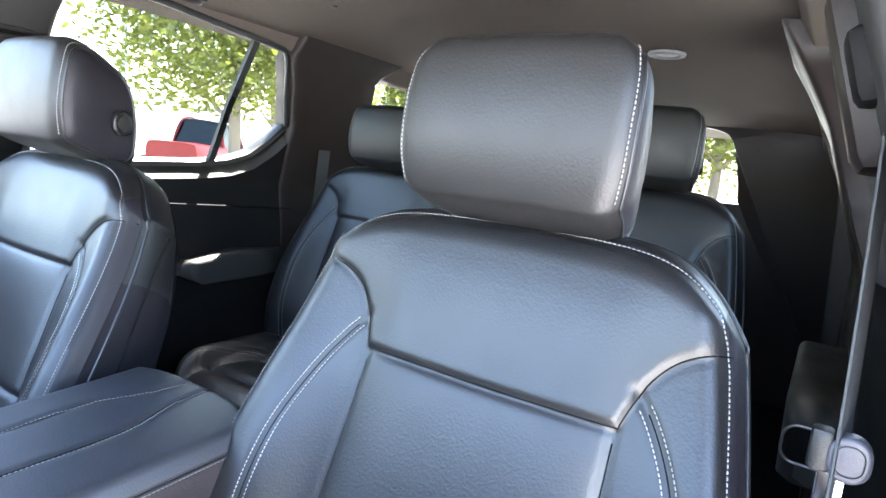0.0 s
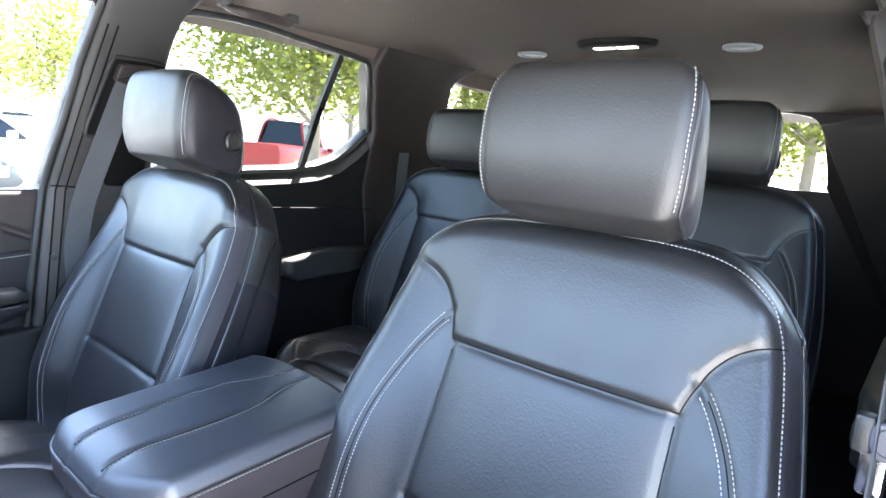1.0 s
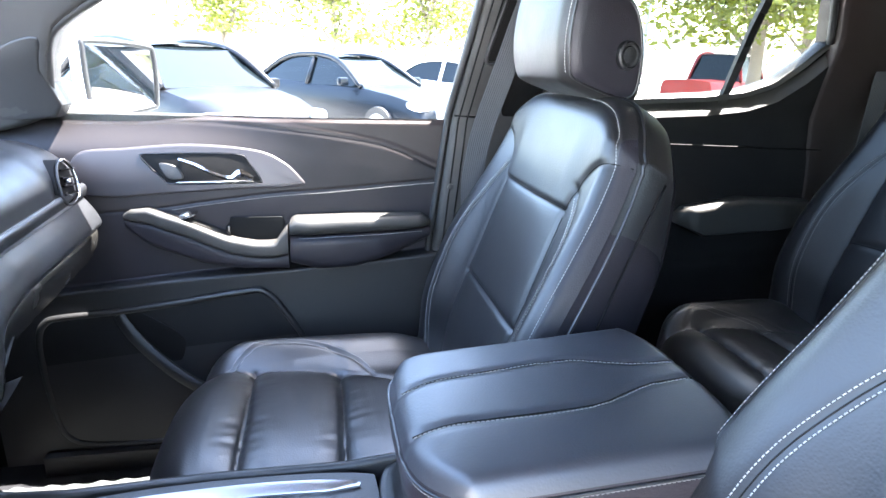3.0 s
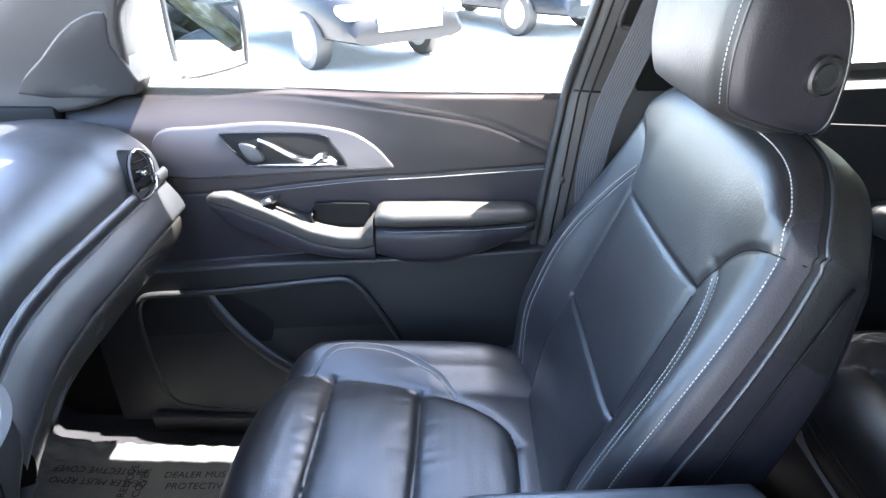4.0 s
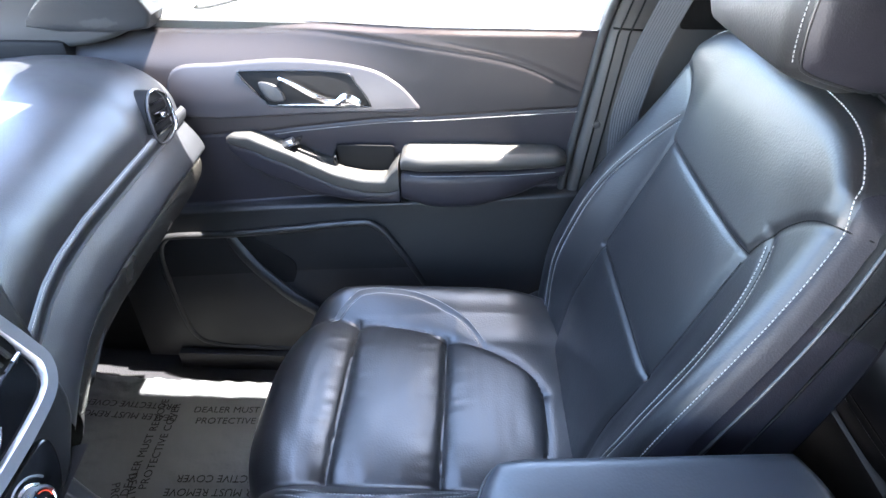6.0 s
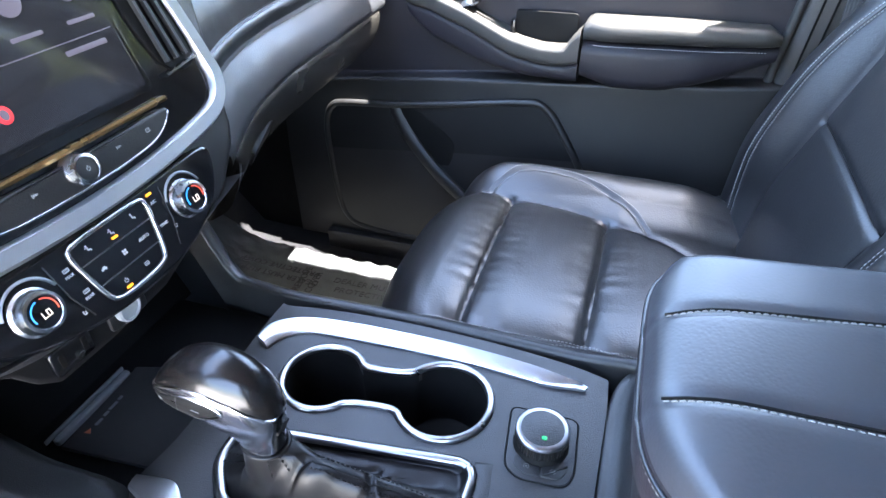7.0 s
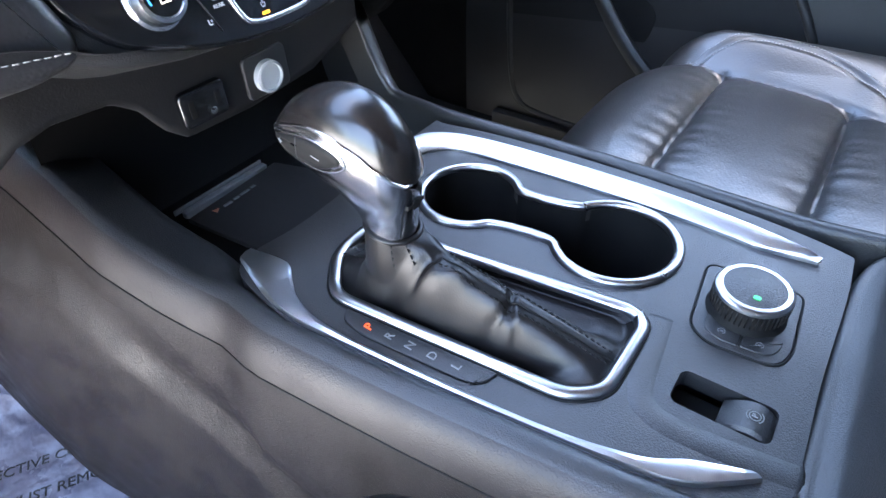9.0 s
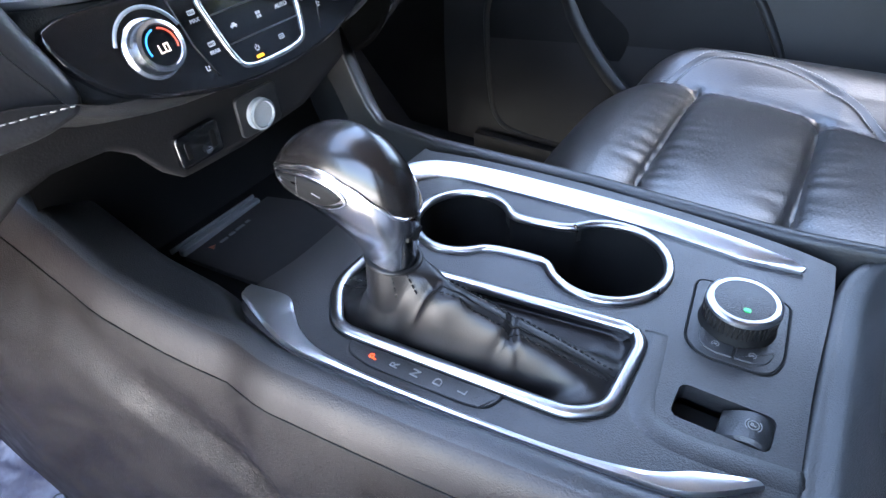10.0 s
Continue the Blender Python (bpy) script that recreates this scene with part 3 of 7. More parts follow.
    # piping between front and side, curved panel line on the side
    sweep("piping", W[4:-4, 2], circle(0.0024, 6), LEATHER, root, up=(0, 1, 0.2), sharp=None)
    for sgn, row in ((-1, 0), (1, -1)):
        zs = np.linspace(-0.02, 0.47, 24)
        wl = width_at(zs) * 0.997 + 0.001
        dl = -0.055 + 0.022 * np.sin(np.clip((zs - 0.0) / 0.47, 0, 1) * math.pi) - 0.02
        sweep("side_seam", back(sgn * wl - OFF, zs, dl), circle(0.0016, 6), DARK, root, up=(1, 0, 0), sharp=None)
        us = np.linspace(0, 1, 14)
        sweep("side_seam", back(sgn * (0.997 * width_at(0.105 + 0.035 * np.sin(us * math.pi * 0.6)) + 0.001) - OFF, 0.105 + 0.035 * np.sin(us * math.pi * 0.6), -0.03 - 0.085 * us), circle(0.0018, 6), DARK, root, up=(1, 0, 0), sharp=None)

    def on_back(pts, lift=0.0006):
        """Points and normals of the backrest's front at places (X, a)."""
        out, nr = [], []
        for x0, a0 in pts:
            wa = float(width_at(a0))
            ui = (wa - math.sqrt(max(0.0, wa * wa - 4 * OFF * x0))) / (2 * OFF)
            i = (np.clip(ui, -0.995, 0.995) + 1) / 2 * (nx - 1)
            tp = top_at(ui)
            j = np.clip((a0 - bottom) / (tp - bottom), 0, 0.995) * (na - 1)
            i0, j0 = min(int(i), nx - 2), min(int(j), na - 2)
            fi, fj = i - i0, j - j0
            p = (P[i0, j0] * (1 - fi) + P[i0 + 1, j0] * fi) * (1 - fj) + (P[i0, j0 + 1] * (1 - fi) + P[i0 + 1, j0 + 1] * fi) * fj
            n = np.cross(P[i0 + 1, j0] - P[i0, j0], P[i0, j0 + 1] - P[i0, j0])
            n /= np.linalg.norm(n) + 1e-12
            out.append(p + n * lift)
            nr.append(n)
        return out, nr

    for ln in (yoke[4:-4], side[4:], mirror(side)[4:], np.array(lower), fold[2:-6], mirror(fold[2:-6])):
        pts, _n = on_back([tuple(p) for p in spl(ln, 3)] if len(ln) < 8 else [tuple(p) for p in ln], -0.0002)
        sweep("seam", pts, circle(0.0008, 6), DARK, root, up=tuple(Nn), sharp=None)
    lines = []
    for s in (-1, 1):
        for off in (-0.0055, 0.0055):
            t = np.gradient(side, axis=0)
            t /= np.linalg.norm(t, axis=1)[:, None]
            L = (side + off * np.stack([-t[:, 1], t[:, 0]], 1))[3:]
            lines.append(on_back([(s * x, y) for x, y in L]))
    rise_line = [(0.945, a_) for a_ in np.linspace(0.0, 0.455, 50)]
    top_line = [(u_, float(top_at(u_)) - 0.015) for u_ in np.linspace(0.86, -0.86, 50)]
    half_arch = rise_line + [tuple(p) for p in spl([(0.945, 0.455), (0.938, 0.478), (0.910, 0.502), top_line[0]], 6)[1:-1]]
    arch = half_arch + top_line + [(-u_, a_) for u_, a_ in half_arch[::-1]]
    arch = [(u_ * float(width_at(a_)) - OFF * u_ * u_, a_) for u_, a_ in arch]
    edge = [on_back(arch, 0.001)]
    stitches("stitching", lines + edge, THREAD, root)

    # headrest: a padded block, wider at its front
    H = B + A * 0.555 + Nn * 0.004
    prof = spl([(0.064, 0.0), (0.068, 0.05), (0.06, 0.12), (0.046, 0.165), (0.015, 0.182), (-0.024, 0.179), (-0.054, 0.161), (-0.066, 0.105), (-0.066, 0.05), (-0.06, 0.012), (-0.04, -0.006), (0.0, -0.013), (0.052, -0.014)], 7, True)
    prof = prof * np.array((1.06, 0.832))
    hw, r = 0.114, 0.026
    ctr = prof.mean(0)
    secs = []
    for s in (-1, 1):
        part_s = []
        for k in range(8):
            f = k / 7
            ang = f * math.pi / 2
            part_s.append((s * (hw - r + r * math.sin(ang)), r * (1 - math.cos(ang))))
        secs.append(part_s)
    order = [(-hw - 0.001, None)] + [(x, i) for x, i in secs[0][::-1]] + [(x, 0.0) for x in np.linspace(-0.08, 0.08, 17)] + [(x, i) for x, i in secs[1]] + [(hw + 0.001, None)]
    rings = []
    for x, i in order:
        q2 = ctr + (prof - ctr) * (0.3 if i is None else 1 - i / 0.068)
        hv = (q2[:, 1] - 0.065) / 0.093
        taper = 1.03 * (1 - np.where(hv > 0, 0.19, 0.16) * np.clip(np.abs(hv), 0, 1.05) ** 3.2) * (1 - 0.19 * sst(-q2[:, 0], -0.055, 0.055))
        crown = 0.006 * (1 - (x / hw) ** 2)
        pts = H + (x * taper)[:, None] * np.array((1, 0, 0)) + (q2[:, :1] + crown * (q2[:, :1] > 0)) * Nn * 1.0 + q2[:, 1:] * (A * 0.925 + Nn * 0.38)
        rings.append(pts)
    G = np.stack(rings, 0)
    m = G.shape[1]

    def tube(name, Gs, material, lab="", cap=None):
        k = Gs.shape[0]
        f = [(i * m + j, i * m + (j + 1) % m, (i + 1) * m + (j + 1) % m, (i + 1) * m + j) for i in range(k - 1) for j in range(m)]
        if cap == 0:
            f.append(tuple(range(m))[::-1])
        if cap == 1:
            f.append(tuple((k - 1) * m + j for j in range(m)))
        return mesh(name, Gs.reshape(-1, 3), f, material, root, lab)

    cut0, cut1 = 4, len(order) - 5
    tube("headrest", G[cut0 : cut1 + 1], HEADSKIN)
    tube("headrest_side", G[: cut0 + 1], VINYL, cap=0)
    tube("headrest_side", G[cut1:], VINYL, cap=1)
    fr = [j for j in range(m) if (prof[j, 0] > -0.01 or prof[j, 1] > 0.15) and prof[j, 1] > -0.004]
    seams = []
    for c, s in ((cut0, -1), (cut1, 1)):
        ring = G[c - s]
        jj = sorted(fr, key=lambda j: (j + 30) % m)
        seams.append((ring[jj] + (ring[jj] - G.mean((0, 1))) * 0.008, (ring[jj] - G.mean((0, 1)))))
        sweep("headrest_piping", G[c], circle(0.0018, 6), LEATHER, root, closed=True, up=(1, 0, 0), sharp=None)
    stitches("headrest_stitching", seams, THREAD, root)
    for s in (-1, 1):
        po = H + np.array((s * 0.062, 0, 0)) - Nn * 0.042
        sweep("headrest_post", [po - A * 0.045, po + A * 0.03], circle(0.0065, 12), CHROME, root, "chrome post", up=(1, 0, 0))
        lathe("post_collar", [(0.016, -0.004), (0.016, 0.004), (0.013, 0.008), (0.007, 0.009)], Matrix.Translation(po - A * 0.032) @ Vector(A).to_track_quat("Z", "Y").to_matrix().to_4x4(), PLASTIC, root)
    kb = H + A * 0.056 + Nn * -0.010
    mm = Matrix.Translation(Vector(kb) + Vector((hw * 0.888, 0, 0))) @ pose(0, 0, 0, 0, 90, 14)
    lathe("release_button", [(0.019, -0.006), (0.019, 0.004), (0.0165, 0.006), (0.0155, 0.003), (0.012, 0.002), (0.011, 0.0045), (0.004, 0.0055)], mm, PLASTIC, root, "round black release button")

    # cushion
    y0, y1 = cushion_front + dy, 0.985 + dy
    ncx, ncy = int(150 * dense), int(170 * dense)
    U, T = np.meshgrid(np.linspace(-1, 1, ncx), np.linspace(0, 1, ncy), indexing="ij")
    fr_y = y0 + 0.07 * np.abs(U) ** 3.2
    Y = fr_y + (y1 - fr_y) * T
    yr = Y - dy - (cushion_front - 0.467) * (1 - T)
    wc = lin(yr, [(0.467, 0.205), (0.52, 0.222), (0.62, 0.236), (0.8, 0.238), (0.99, 0.228)])
    X = U * wc
    aX = np.abs(X)
    inner = lin(yr, [(0.467, 0.166), (0.54, 0.162), (0.60, 0.152), (0.68, 0.137), (0.75, 0.119), (0.82, 0.090), (0.87, 0.058), (0.897, 0.03), (0.908, 0.0), (0.99, 0.0)])
    inner = np.where(X > 0, np.where(yr < 0.906, 0.166 - 0.06 * sst(yr, 0.86, 0.906), 0.0), inner)
    bol = 0.036 * sst(aX, np.maximum(inner, 0.11) - 0.01, 0.205) * (1 - 0.4 * sst(yr, 0.85, 0.98))
    Z = bol + 0.010 * np.clip(1 - (aX / 0.16) ** 4, 0, 1) - 0.012 * sst(yr, 0.85, 0.98)
    for gy in (0.603, 0.757):
        Z -= (0.006 * np.exp(-np.abs(yr - gy) / 0.0045) + 0.011 * np.exp(-np.abs(yr - gy) / 0.020)) * (1 - sst(aX, inner - 0.008, inner + 0.004))
    seam_u = spl([(0.166, 0.48), (0.162, 0.54), (0.152, 0.60), (0.137, 0.68), (0.119, 0.75), (0.090, 0.82), (0.058, 0.87), (0.03, 0.897), (0.0, 0.908)], 5)
    seam_n = spl([(0.166, 0.48), (0.166, 0.66), (0.165, 0.80), (0.157, 0.865), (0.132, 0.897), (0.08, 0.907), (0.0, 0.908)], 5)
    for s in (-1, 1):
        Z -= 0.005 * np.exp(-dist(X, yr, seam_u * np.array((-1, 1)) if s < 0 else seam_n) / 0.006)
    bs = spl([(0.150, 0.553), (0.160, 0.566), (0.178, 0.585), (0.194, 0.615), (0.193, 0.675), (0.179, 0.726), (0.142, 0.786), (0.097, 0.817)], 6)
    bs_n = np.stack([0.176 + (bs[:, 0] - 0.097) * 0.3, bs[:, 1]], -1)
    for s in (-1, 1):
        Z -= 0.0025 * np.exp(-((dist(s * X, yr, bs if s < 0 else bs_n) / 0.0025) ** 2))
    wr = np.array([[noise.noise((x * 9, y * 26, 3.1 + cx)) for y in Y[0]] for x in X[:, ncy // 2]])
    wr2 = np.array([[noise.noise((x * 13, y * 75, 7.7 + cx)) for y in Y[0]] for x in X[:, ncy // 2]])
    wr3 = np.array([[noise.noise((x * 60, y * 22 + x * 25, 1.3 + cx)) for y in Y[0]] for x in X[:, ncy // 2]])
    crease = np.minimum(np.abs(yr - 0.603), np.abs(yr - 0.757))
    Z += 0.0013 * wr3 * np.exp(-((crease / 0.035) ** 2)) * (1 - sst(aX, inner - 0.02, inner))
    Z += (0.0012 * wr + 0.0007 * wr2) * (1 - sst(aX, inner, inner + 0.02))
    e = np.minimum((1 - np.abs(U)) * wc * 2.4, (Y - fr_y) * 0.85)
    Rf = 0.075
    q = np.clip(1 - e / Rf, 0, 1)
    Z = Z - Rf + Rf * np.sqrt(np.clip(1 - q**2, 0, 1))
    P2 = np.stack([cx + X, Y, 0.80 + dz + Z], -1)
    key = np.where(aX < inner, np.where(yr < 0.603, 0, np.where(yr < 0.757, 1, 2)), np.where(X < 0, 3, 4))
    regions(P2, key, {0: ("cushion_front_panel", CUSHION, ""), 1: ("cushion_middle_panel", CUSHION, ""), 2: ("cushion_rear_panel", CUSHION, ""), 3: ("cushion_bolster", CUSHION, ""), 4: ("cushion_bolster", CUSHION, "")}, root)
    rim = np.concatenate([P2[0, ::-1], P2[1:-1, 0], P2[-1, :]])
    rows = []
    for dzz, inn in ((0, 0), (-0.004, -0.003), (-0.012, 0.002), (-0.05, 0.004), (-0.085, 0.0), (-0.1, -0.012)):
        q3 = rim.copy()
        q3[:, 2] += dzz
        c = np.array((cx, 0.75 + dy))
        dirn = q3[:, :2] - c
        q3[:, :2] += dirn / np.linalg.norm(dirn, axis=1)[:, None] * inn
        rows.append(q3)
    W2 = np.stack(rows, 1)
    grid("cushion_skirt", W2, LEATHER, root, flip=False)
    sweep("cushion_piping", W2[3:-3, 1], circle(0.0026, 6), LEATHER, root, sharp=None)
    cl = []

    def on_cush(pts):
        out = []
        for x0, yy in pts:
            gap = (X - x0) ** 2 + (Y - yy - dy) ** 2
            i, j = np.unravel_index(int(np.argmin(gap)), gap.shape)
            if gap[i, j] < 0.00006 and e[i, j] > 0.012:
                out.append((cx + x0, yy + dy, P2[i, j, 2] + 0.0024))
        return out

    for s in (-1, 1):
        for off in (-0.005, 0.005):
            bl = bs if s < 0 else bs_n
            t = np.gradient(bl, axis=0)
            t /= np.linalg.norm(t, axis=1)[:, None]
            L = bl + off * np.stack([-t[:, 1], t[:, 0]], 1)
            pp = on_cush([(s * x, y) for x, y in L])
            cl.append((pp, [(s * 0.2, 0, 1)] * len(pp)))
    lw = W2[5:-5, 2] + np.array((0, 0, -0.004))
    cl.append((lw, [tuple(v) for v in (lw - np.array((cx, 0.75 + dy, 0.78)))]))
    stitches("cushion_stitching", cl, THREAD, root)
    # plinth and hinge cover
    zt = 0.70 + dz
    box("seat_base", (0.40, 0.40, zt - floor - 0.02), (cx, 0.75 + dy, floor + (zt - floor) / 2), PLASTIC, root, r=0.02)
    for s in (-1, 1):
        slab("hinge_cover", spl([(0.80, 0.62), (1.0, 0.62), (1.04, 0.70), (1.03, 0.79), (0.97, 0.83), (0.9, 0.80), (0.78, 0.72)], 5, True), 0, 0.03, 0.012, PLASTIC, lambda u, v, w_, s=s: (cx + s * (0.215 + w_), u + dy, v + dz), root)
    return root


front_passenger = seat(-0.385, label="black leather front passenger seat with white contrast stitching")
driver_seat = copy_thing(front_passenger, pose(0.375, 0.75 + 0.060, 0.5 + 0.002))
tagged(driver_seat, label="black leather driver seat with white double stitching")
# its release button sits on the inboard side too
for o in driver_seat.children:
    if o.name.startswith("release_button"):
        o.data = o.data.copy()
        o.data.transform(Matrix.Translation((-0.385 * 2, 0, 0)) @ Matrix.Diagonal((-1, 1, 1, 1)))
        o.data.flip_normals()
seat(-0.41, dy=0.85, dz=0.02, cushion_front=0.567, label="black leather second-row seat in the shade", name="rear_seat", dense=0.6, group="second-row seats")
seat(0.275, dy=0.85, dz=0.05, cushion_front=0.567, label="black leather second-row seat in the shade", name="rear_seat", dense=0.6, group="second-row seats")

# ---------------------------------------------------------------- centre console
console = thing("centre_console", "black plastic centre console with chrome trim and gear lever", "console", at=(0.02, 0.6, 0.5))
DECK = 0.888


def deck(u, v, w):
    """Deck plane: u across, v along the car, w up; it rises a little to the rear."""
    return (u, v, DECK + w + 0.01 * (v - 0.6))


def eight(grow=0.0):
    """Outline of the two joined cup holders: two circles and a straight neck with soft corners."""
    (ax, ay, ar), (bx, by, br), hw_ = (-0.0235, 0.537, 0.0365 + grow), (-0.0300, 0.650, 0.0405 + grow), 0.0185 + grow
    ka, kb_ = math.asin(hw_ / ar), math.asin(hw_ / br)
    pts = [(ax + ar * math.sin(a), ay + ar * math.cos(a)) for a in np.linspace(ka, 2 * math.pi - ka, 40)]
    pts += [(bx - br * math.sin(a), by - br * math.cos(a)) for a in np.linspace(kb_, 2 * math.pi - kb_, 40)]
    Q = spl(pts, 3, True)
    for _ in range(6):
        Q = (Q + np.roll(Q, 1, 0) + np.roll(Q, -1, 0)) / 3
    return Q[::2].tolist()


def filleted(corners, n=5):
    """A closed outline of straight sides with round corners. corners: (u, v, radius)."""
    C, out = np.array(corners, float), []
    for i in range(len(C)):
        p, a, b, r_ = C[i, :2], C[i - 1, :2], C[(i + 1) % len(C), :2], C[i, 2]
        ua, ub = (a - p) / np.linalg.norm(a - p), (b - p) / np.linalg.norm(b - p)
        p0, p1 = p + ua * r_, p + ub * r_
        out += [tuple((1 - t) ** 2 * p0 + 2 * t * (1 - t) * p + t * t * p1) for t in np.linspace(0, 1, n)]
    return out


gate = filleted([(0.046, 0.4965, 0.008), (0.082, 0.4965, 0.014), (0.1145, 0.523, 0.013), (0.1025, 0.679, 0.010), (0.088, 0.6955, 0.008), (0.032, 0.6965, 0.009), (0.0235, 0.686, 0.008)], 7)


def even(loop, step):
    """A closed loop resampled at an even step."""
    Q = np.array(list(loop) + [loop[0]], float)
    d_ = np.r_[0, np.cumsum(np.linalg.norm(np.diff(Q, axis=0), axis=1))]
    t_ = np.linspace(0, d_[-1], max(8, int(d_[-1] / step)), endpoint=False)
    return [(float(np.interp(t, d_, Q[:, 0])), float(np.interp(t, d_, Q[:, 1]))) for t in t_]


gate = even(gate, 0.003)
brake_hole = [(u + 0.0, v) for u, v in rrect(0.024, 0.050, 0.005, 4, 0.062, 0.748)]
deck_out = spl([(-0.104, 0.462), (-0.088, 0.447), (0.06, 0.452), (0.118, 0.447), (0.137, 0.47), (0.146, 0.55), (0.138, 0.68), (0.122, 0.776), (0.100, 0.787), (0.02, 0.786), (-0.080, 0.786), (-0.100, 0.772), (-0.112, 0.68), (-0.114, 0.56)], 6, True)
plate("deck", deck_out, [eight()[::-1], gate[::-1], brake_hole[::-1]], -0.012, 0.0, PLASTIC, deck, console, "finely grained black deck")
# cup holders
E8 = np.array(eight())
c8 = E8.mean(0)
P = np.stack([[deck(*(c8 + (E8[i] - c8) * k), w) for i in list(range(len(E8))) + [0]] for k, w in ((1.0, 0.0), (0.985, -0.02), (0.96, -0.07), (0.93, -0.073), (0.5, -0.074), (0.05, -0.074))], 1)
grid("cup_holder", P, DARK, console, "deep black double cup holder", flip=True)
ring = [deck(u, v, 0.0013) for u, v in even(eight(0.0015), 0.003)]
sweep("cup_ring", ring, [(-0.0034, -0.002), (-0.0034, 0.0006), (-0.0024, 0.0020), (-0.0009, 0.0026), (0.0009, 0.0026), (0.0024, 0.0020), (0.0034, 0.0006), (0.0034, -0.002)], RINGMETAL, console, "satin chrome cup holder ring", closed=True)
# gear lever: frame, boot, neck, knob
sweep("gate_frame", [deck(u, v, 0.0010) for u, v in inset(gate, 0.0012)], [(-0.0040, -0.002), (-0.0040, 0.0008), (-0.0030, 0.0024), (-0.0012, 0.0032), (0.0012, 0.0032), (0.0030, 0.0022), (0.0040, 0.0006), (0.0040, -0.002)], RINGMETAL, console, "satin metal gear lever frame", closed=True)
sweep("gate_groove", [deck(u, v, 0.0) for u, v in inset(gate, -0.0034)], circle(0.0009, 6), DARK, console, closed=True, sharp=None)
BOOT = mat("boot_leather", (0.0052, 0.0046, 0.0046), 0.38, grain=0.30, grain_size=0.0010, wear=0.10, wear_size=0.03, style="leather", spec=0.26)


def ridge(y):
    """Middle line of the boot's tent, its height and half-width."""
    return lin(y, [(0.49, 0.080), (0.55, 0.0815), (0.59, 0.0825), (0.63, 0.0775), (0.66, 0.0730), (0.695, 0.0675)]), lin(y, [(0.495, 0.0), (0.512, 0.003), (0.528, 0.012), (0.538, 0.032), (0.546, 0.042), (0.566, 0.044), (0.587, 0.040), (0.61, 0.0325), (0.632, 0.0250), (0.652, 0.0175), (0.67, 0.0105), (0.685, 0.0040), (0.694, 0.001)]), lin(y, [(0.49, 0.018), (0.56, 0.0205), (0.62, 0.0185), (0.66, 0.0190), (0.70, 0.0210)])


FOLDS = (((0.100, 0.560), (0.0955, 0.5745), (0.084, 0.583), -0.0065, 0.0032), ((0.099, 0.572), (0.0945, 0.590), (0.086, 0.600), 0.0040, 0.0050), ((0.072, 0.628), (0.083, 0.631), (0.096, 0.622), -0.0040, 0.0022), ((0.083, 0.633), (0.090, 0.641), (0.099, 0.642), -0.0030, 0.0020), ((0.085, 0.638), (0.091, 0.636), (0.097, 0.632), 0.0028, 0.0025), ((0.098, 0.635), (0.094, 0.655), (0.084, 0.676), -0.0024, 0.0022), ((0.068, 0.566), (0.058, 0.590), (0.048, 0.620), -0.0030, 0.0040), ((0.060, 0.610), (0.055, 0.640), (0.050, 0.668), -0.0030, 0.0070))
FOLDS = [(spl([a_, b_, c_], 8), h_, w_) for a_, b_, c_, h_, w_ in FOLDS]


def boot_z(x, y, t):
    """Height of the boot: a tent with folds, slack along the frame."""
    x, y, t = (np.asarray(q, float) for q in (x, y, t))
    xc, hh, wd = ridge(y)
    z = (hh + 0.006) * np.exp(-((np.abs(x - xc) / (0.88 * wd)) ** 3.6)) - 0.006
    m_ = np.sin(math.pi * np.clip(t, 0, 1)) ** 0.6
    z = z - 0.007 * np.exp(-(((x - xc - 0.024) / 0.010) ** 2)) * sst(y, 0.54, 0.57) * (1 - sst(y, 0.65, 0.68))
    for line, h_, w_ in FOLDS:
        z = z + m_ * h_ * np.exp(-((dist(x, y, line) / w_) ** 2))
    return z


# the boot: slack skirt and tent up to the collar of the lever
GI = np.array(inset(gate, 0.0035))
BASE_XY = np.array((0.0815, 0.5515))
th = np.unwrap(np.arctan2(GI[:, 1] - BASE_XY[1], GI[:, 0] - BASE_XY[0]))
TOPL = BASE_XY + np.stack([0.0152 * np.cos(th), 0.0168 * np.sin(th)], 1)
T_ = np.linspace(0, 1, 64)
QX = GI[:, None, 0] + (TOPL[:, None, 0] - GI[:, None, 0]) * T_
QY = GI[:, None, 1] + (TOPL[:, None, 1] - GI[:, None, 1]) * T_
TT = np.broadcast_to(T_, QX.shape)
QZ = boot_z(QX, QY, TT)
blend = sst(TT, 0.84, 1.0)
tilt = 0.048 - 0.10 * (QY - BASE_XY[1])
QZ = QZ * (1 - blend) + blend * tilt
rimz = 1 - sst(TT, 0.0, 0.05)
QZ = QZ * (1 - rimz) + rimz * -0.001
crinkle = np.array([[noise.noise((x * 90, y * 60 + x * 30, 4.0)) for x, y in zip(r1, r2)] for r1, r2 in zip(QX, QY)])
QZ = QZ + 0.0011 * crinkle * np.sin(math.pi * TT) * sst(TT, 0.06, 0.25)
BT = np.stack([QX, QY, DECK + QZ + 0.01 * (QY - 0.6)], -1)
boot = grid("gear_boot", np.concatenate([BT, BT[:1]], 0), BOOT, console, "creased black leather gear boot", flip=False)
bl = []
for turn in (0.55, 1.05):
    L = [np.array((BASE_XY[0] + 0.0156 * math.sin(turn), BASE_XY[1] + 0.0172 * math.cos(turn), DECK + 0.0465)) + np.array((0.006 * math.sin(turn), 0.012 * math.cos(turn), -0.014)) * k for k in (0, 0.35, 0.7, 1.0)]
    bl.append((L, [(math.sin(turn), math.cos(turn), 0.2)] * len(L)))
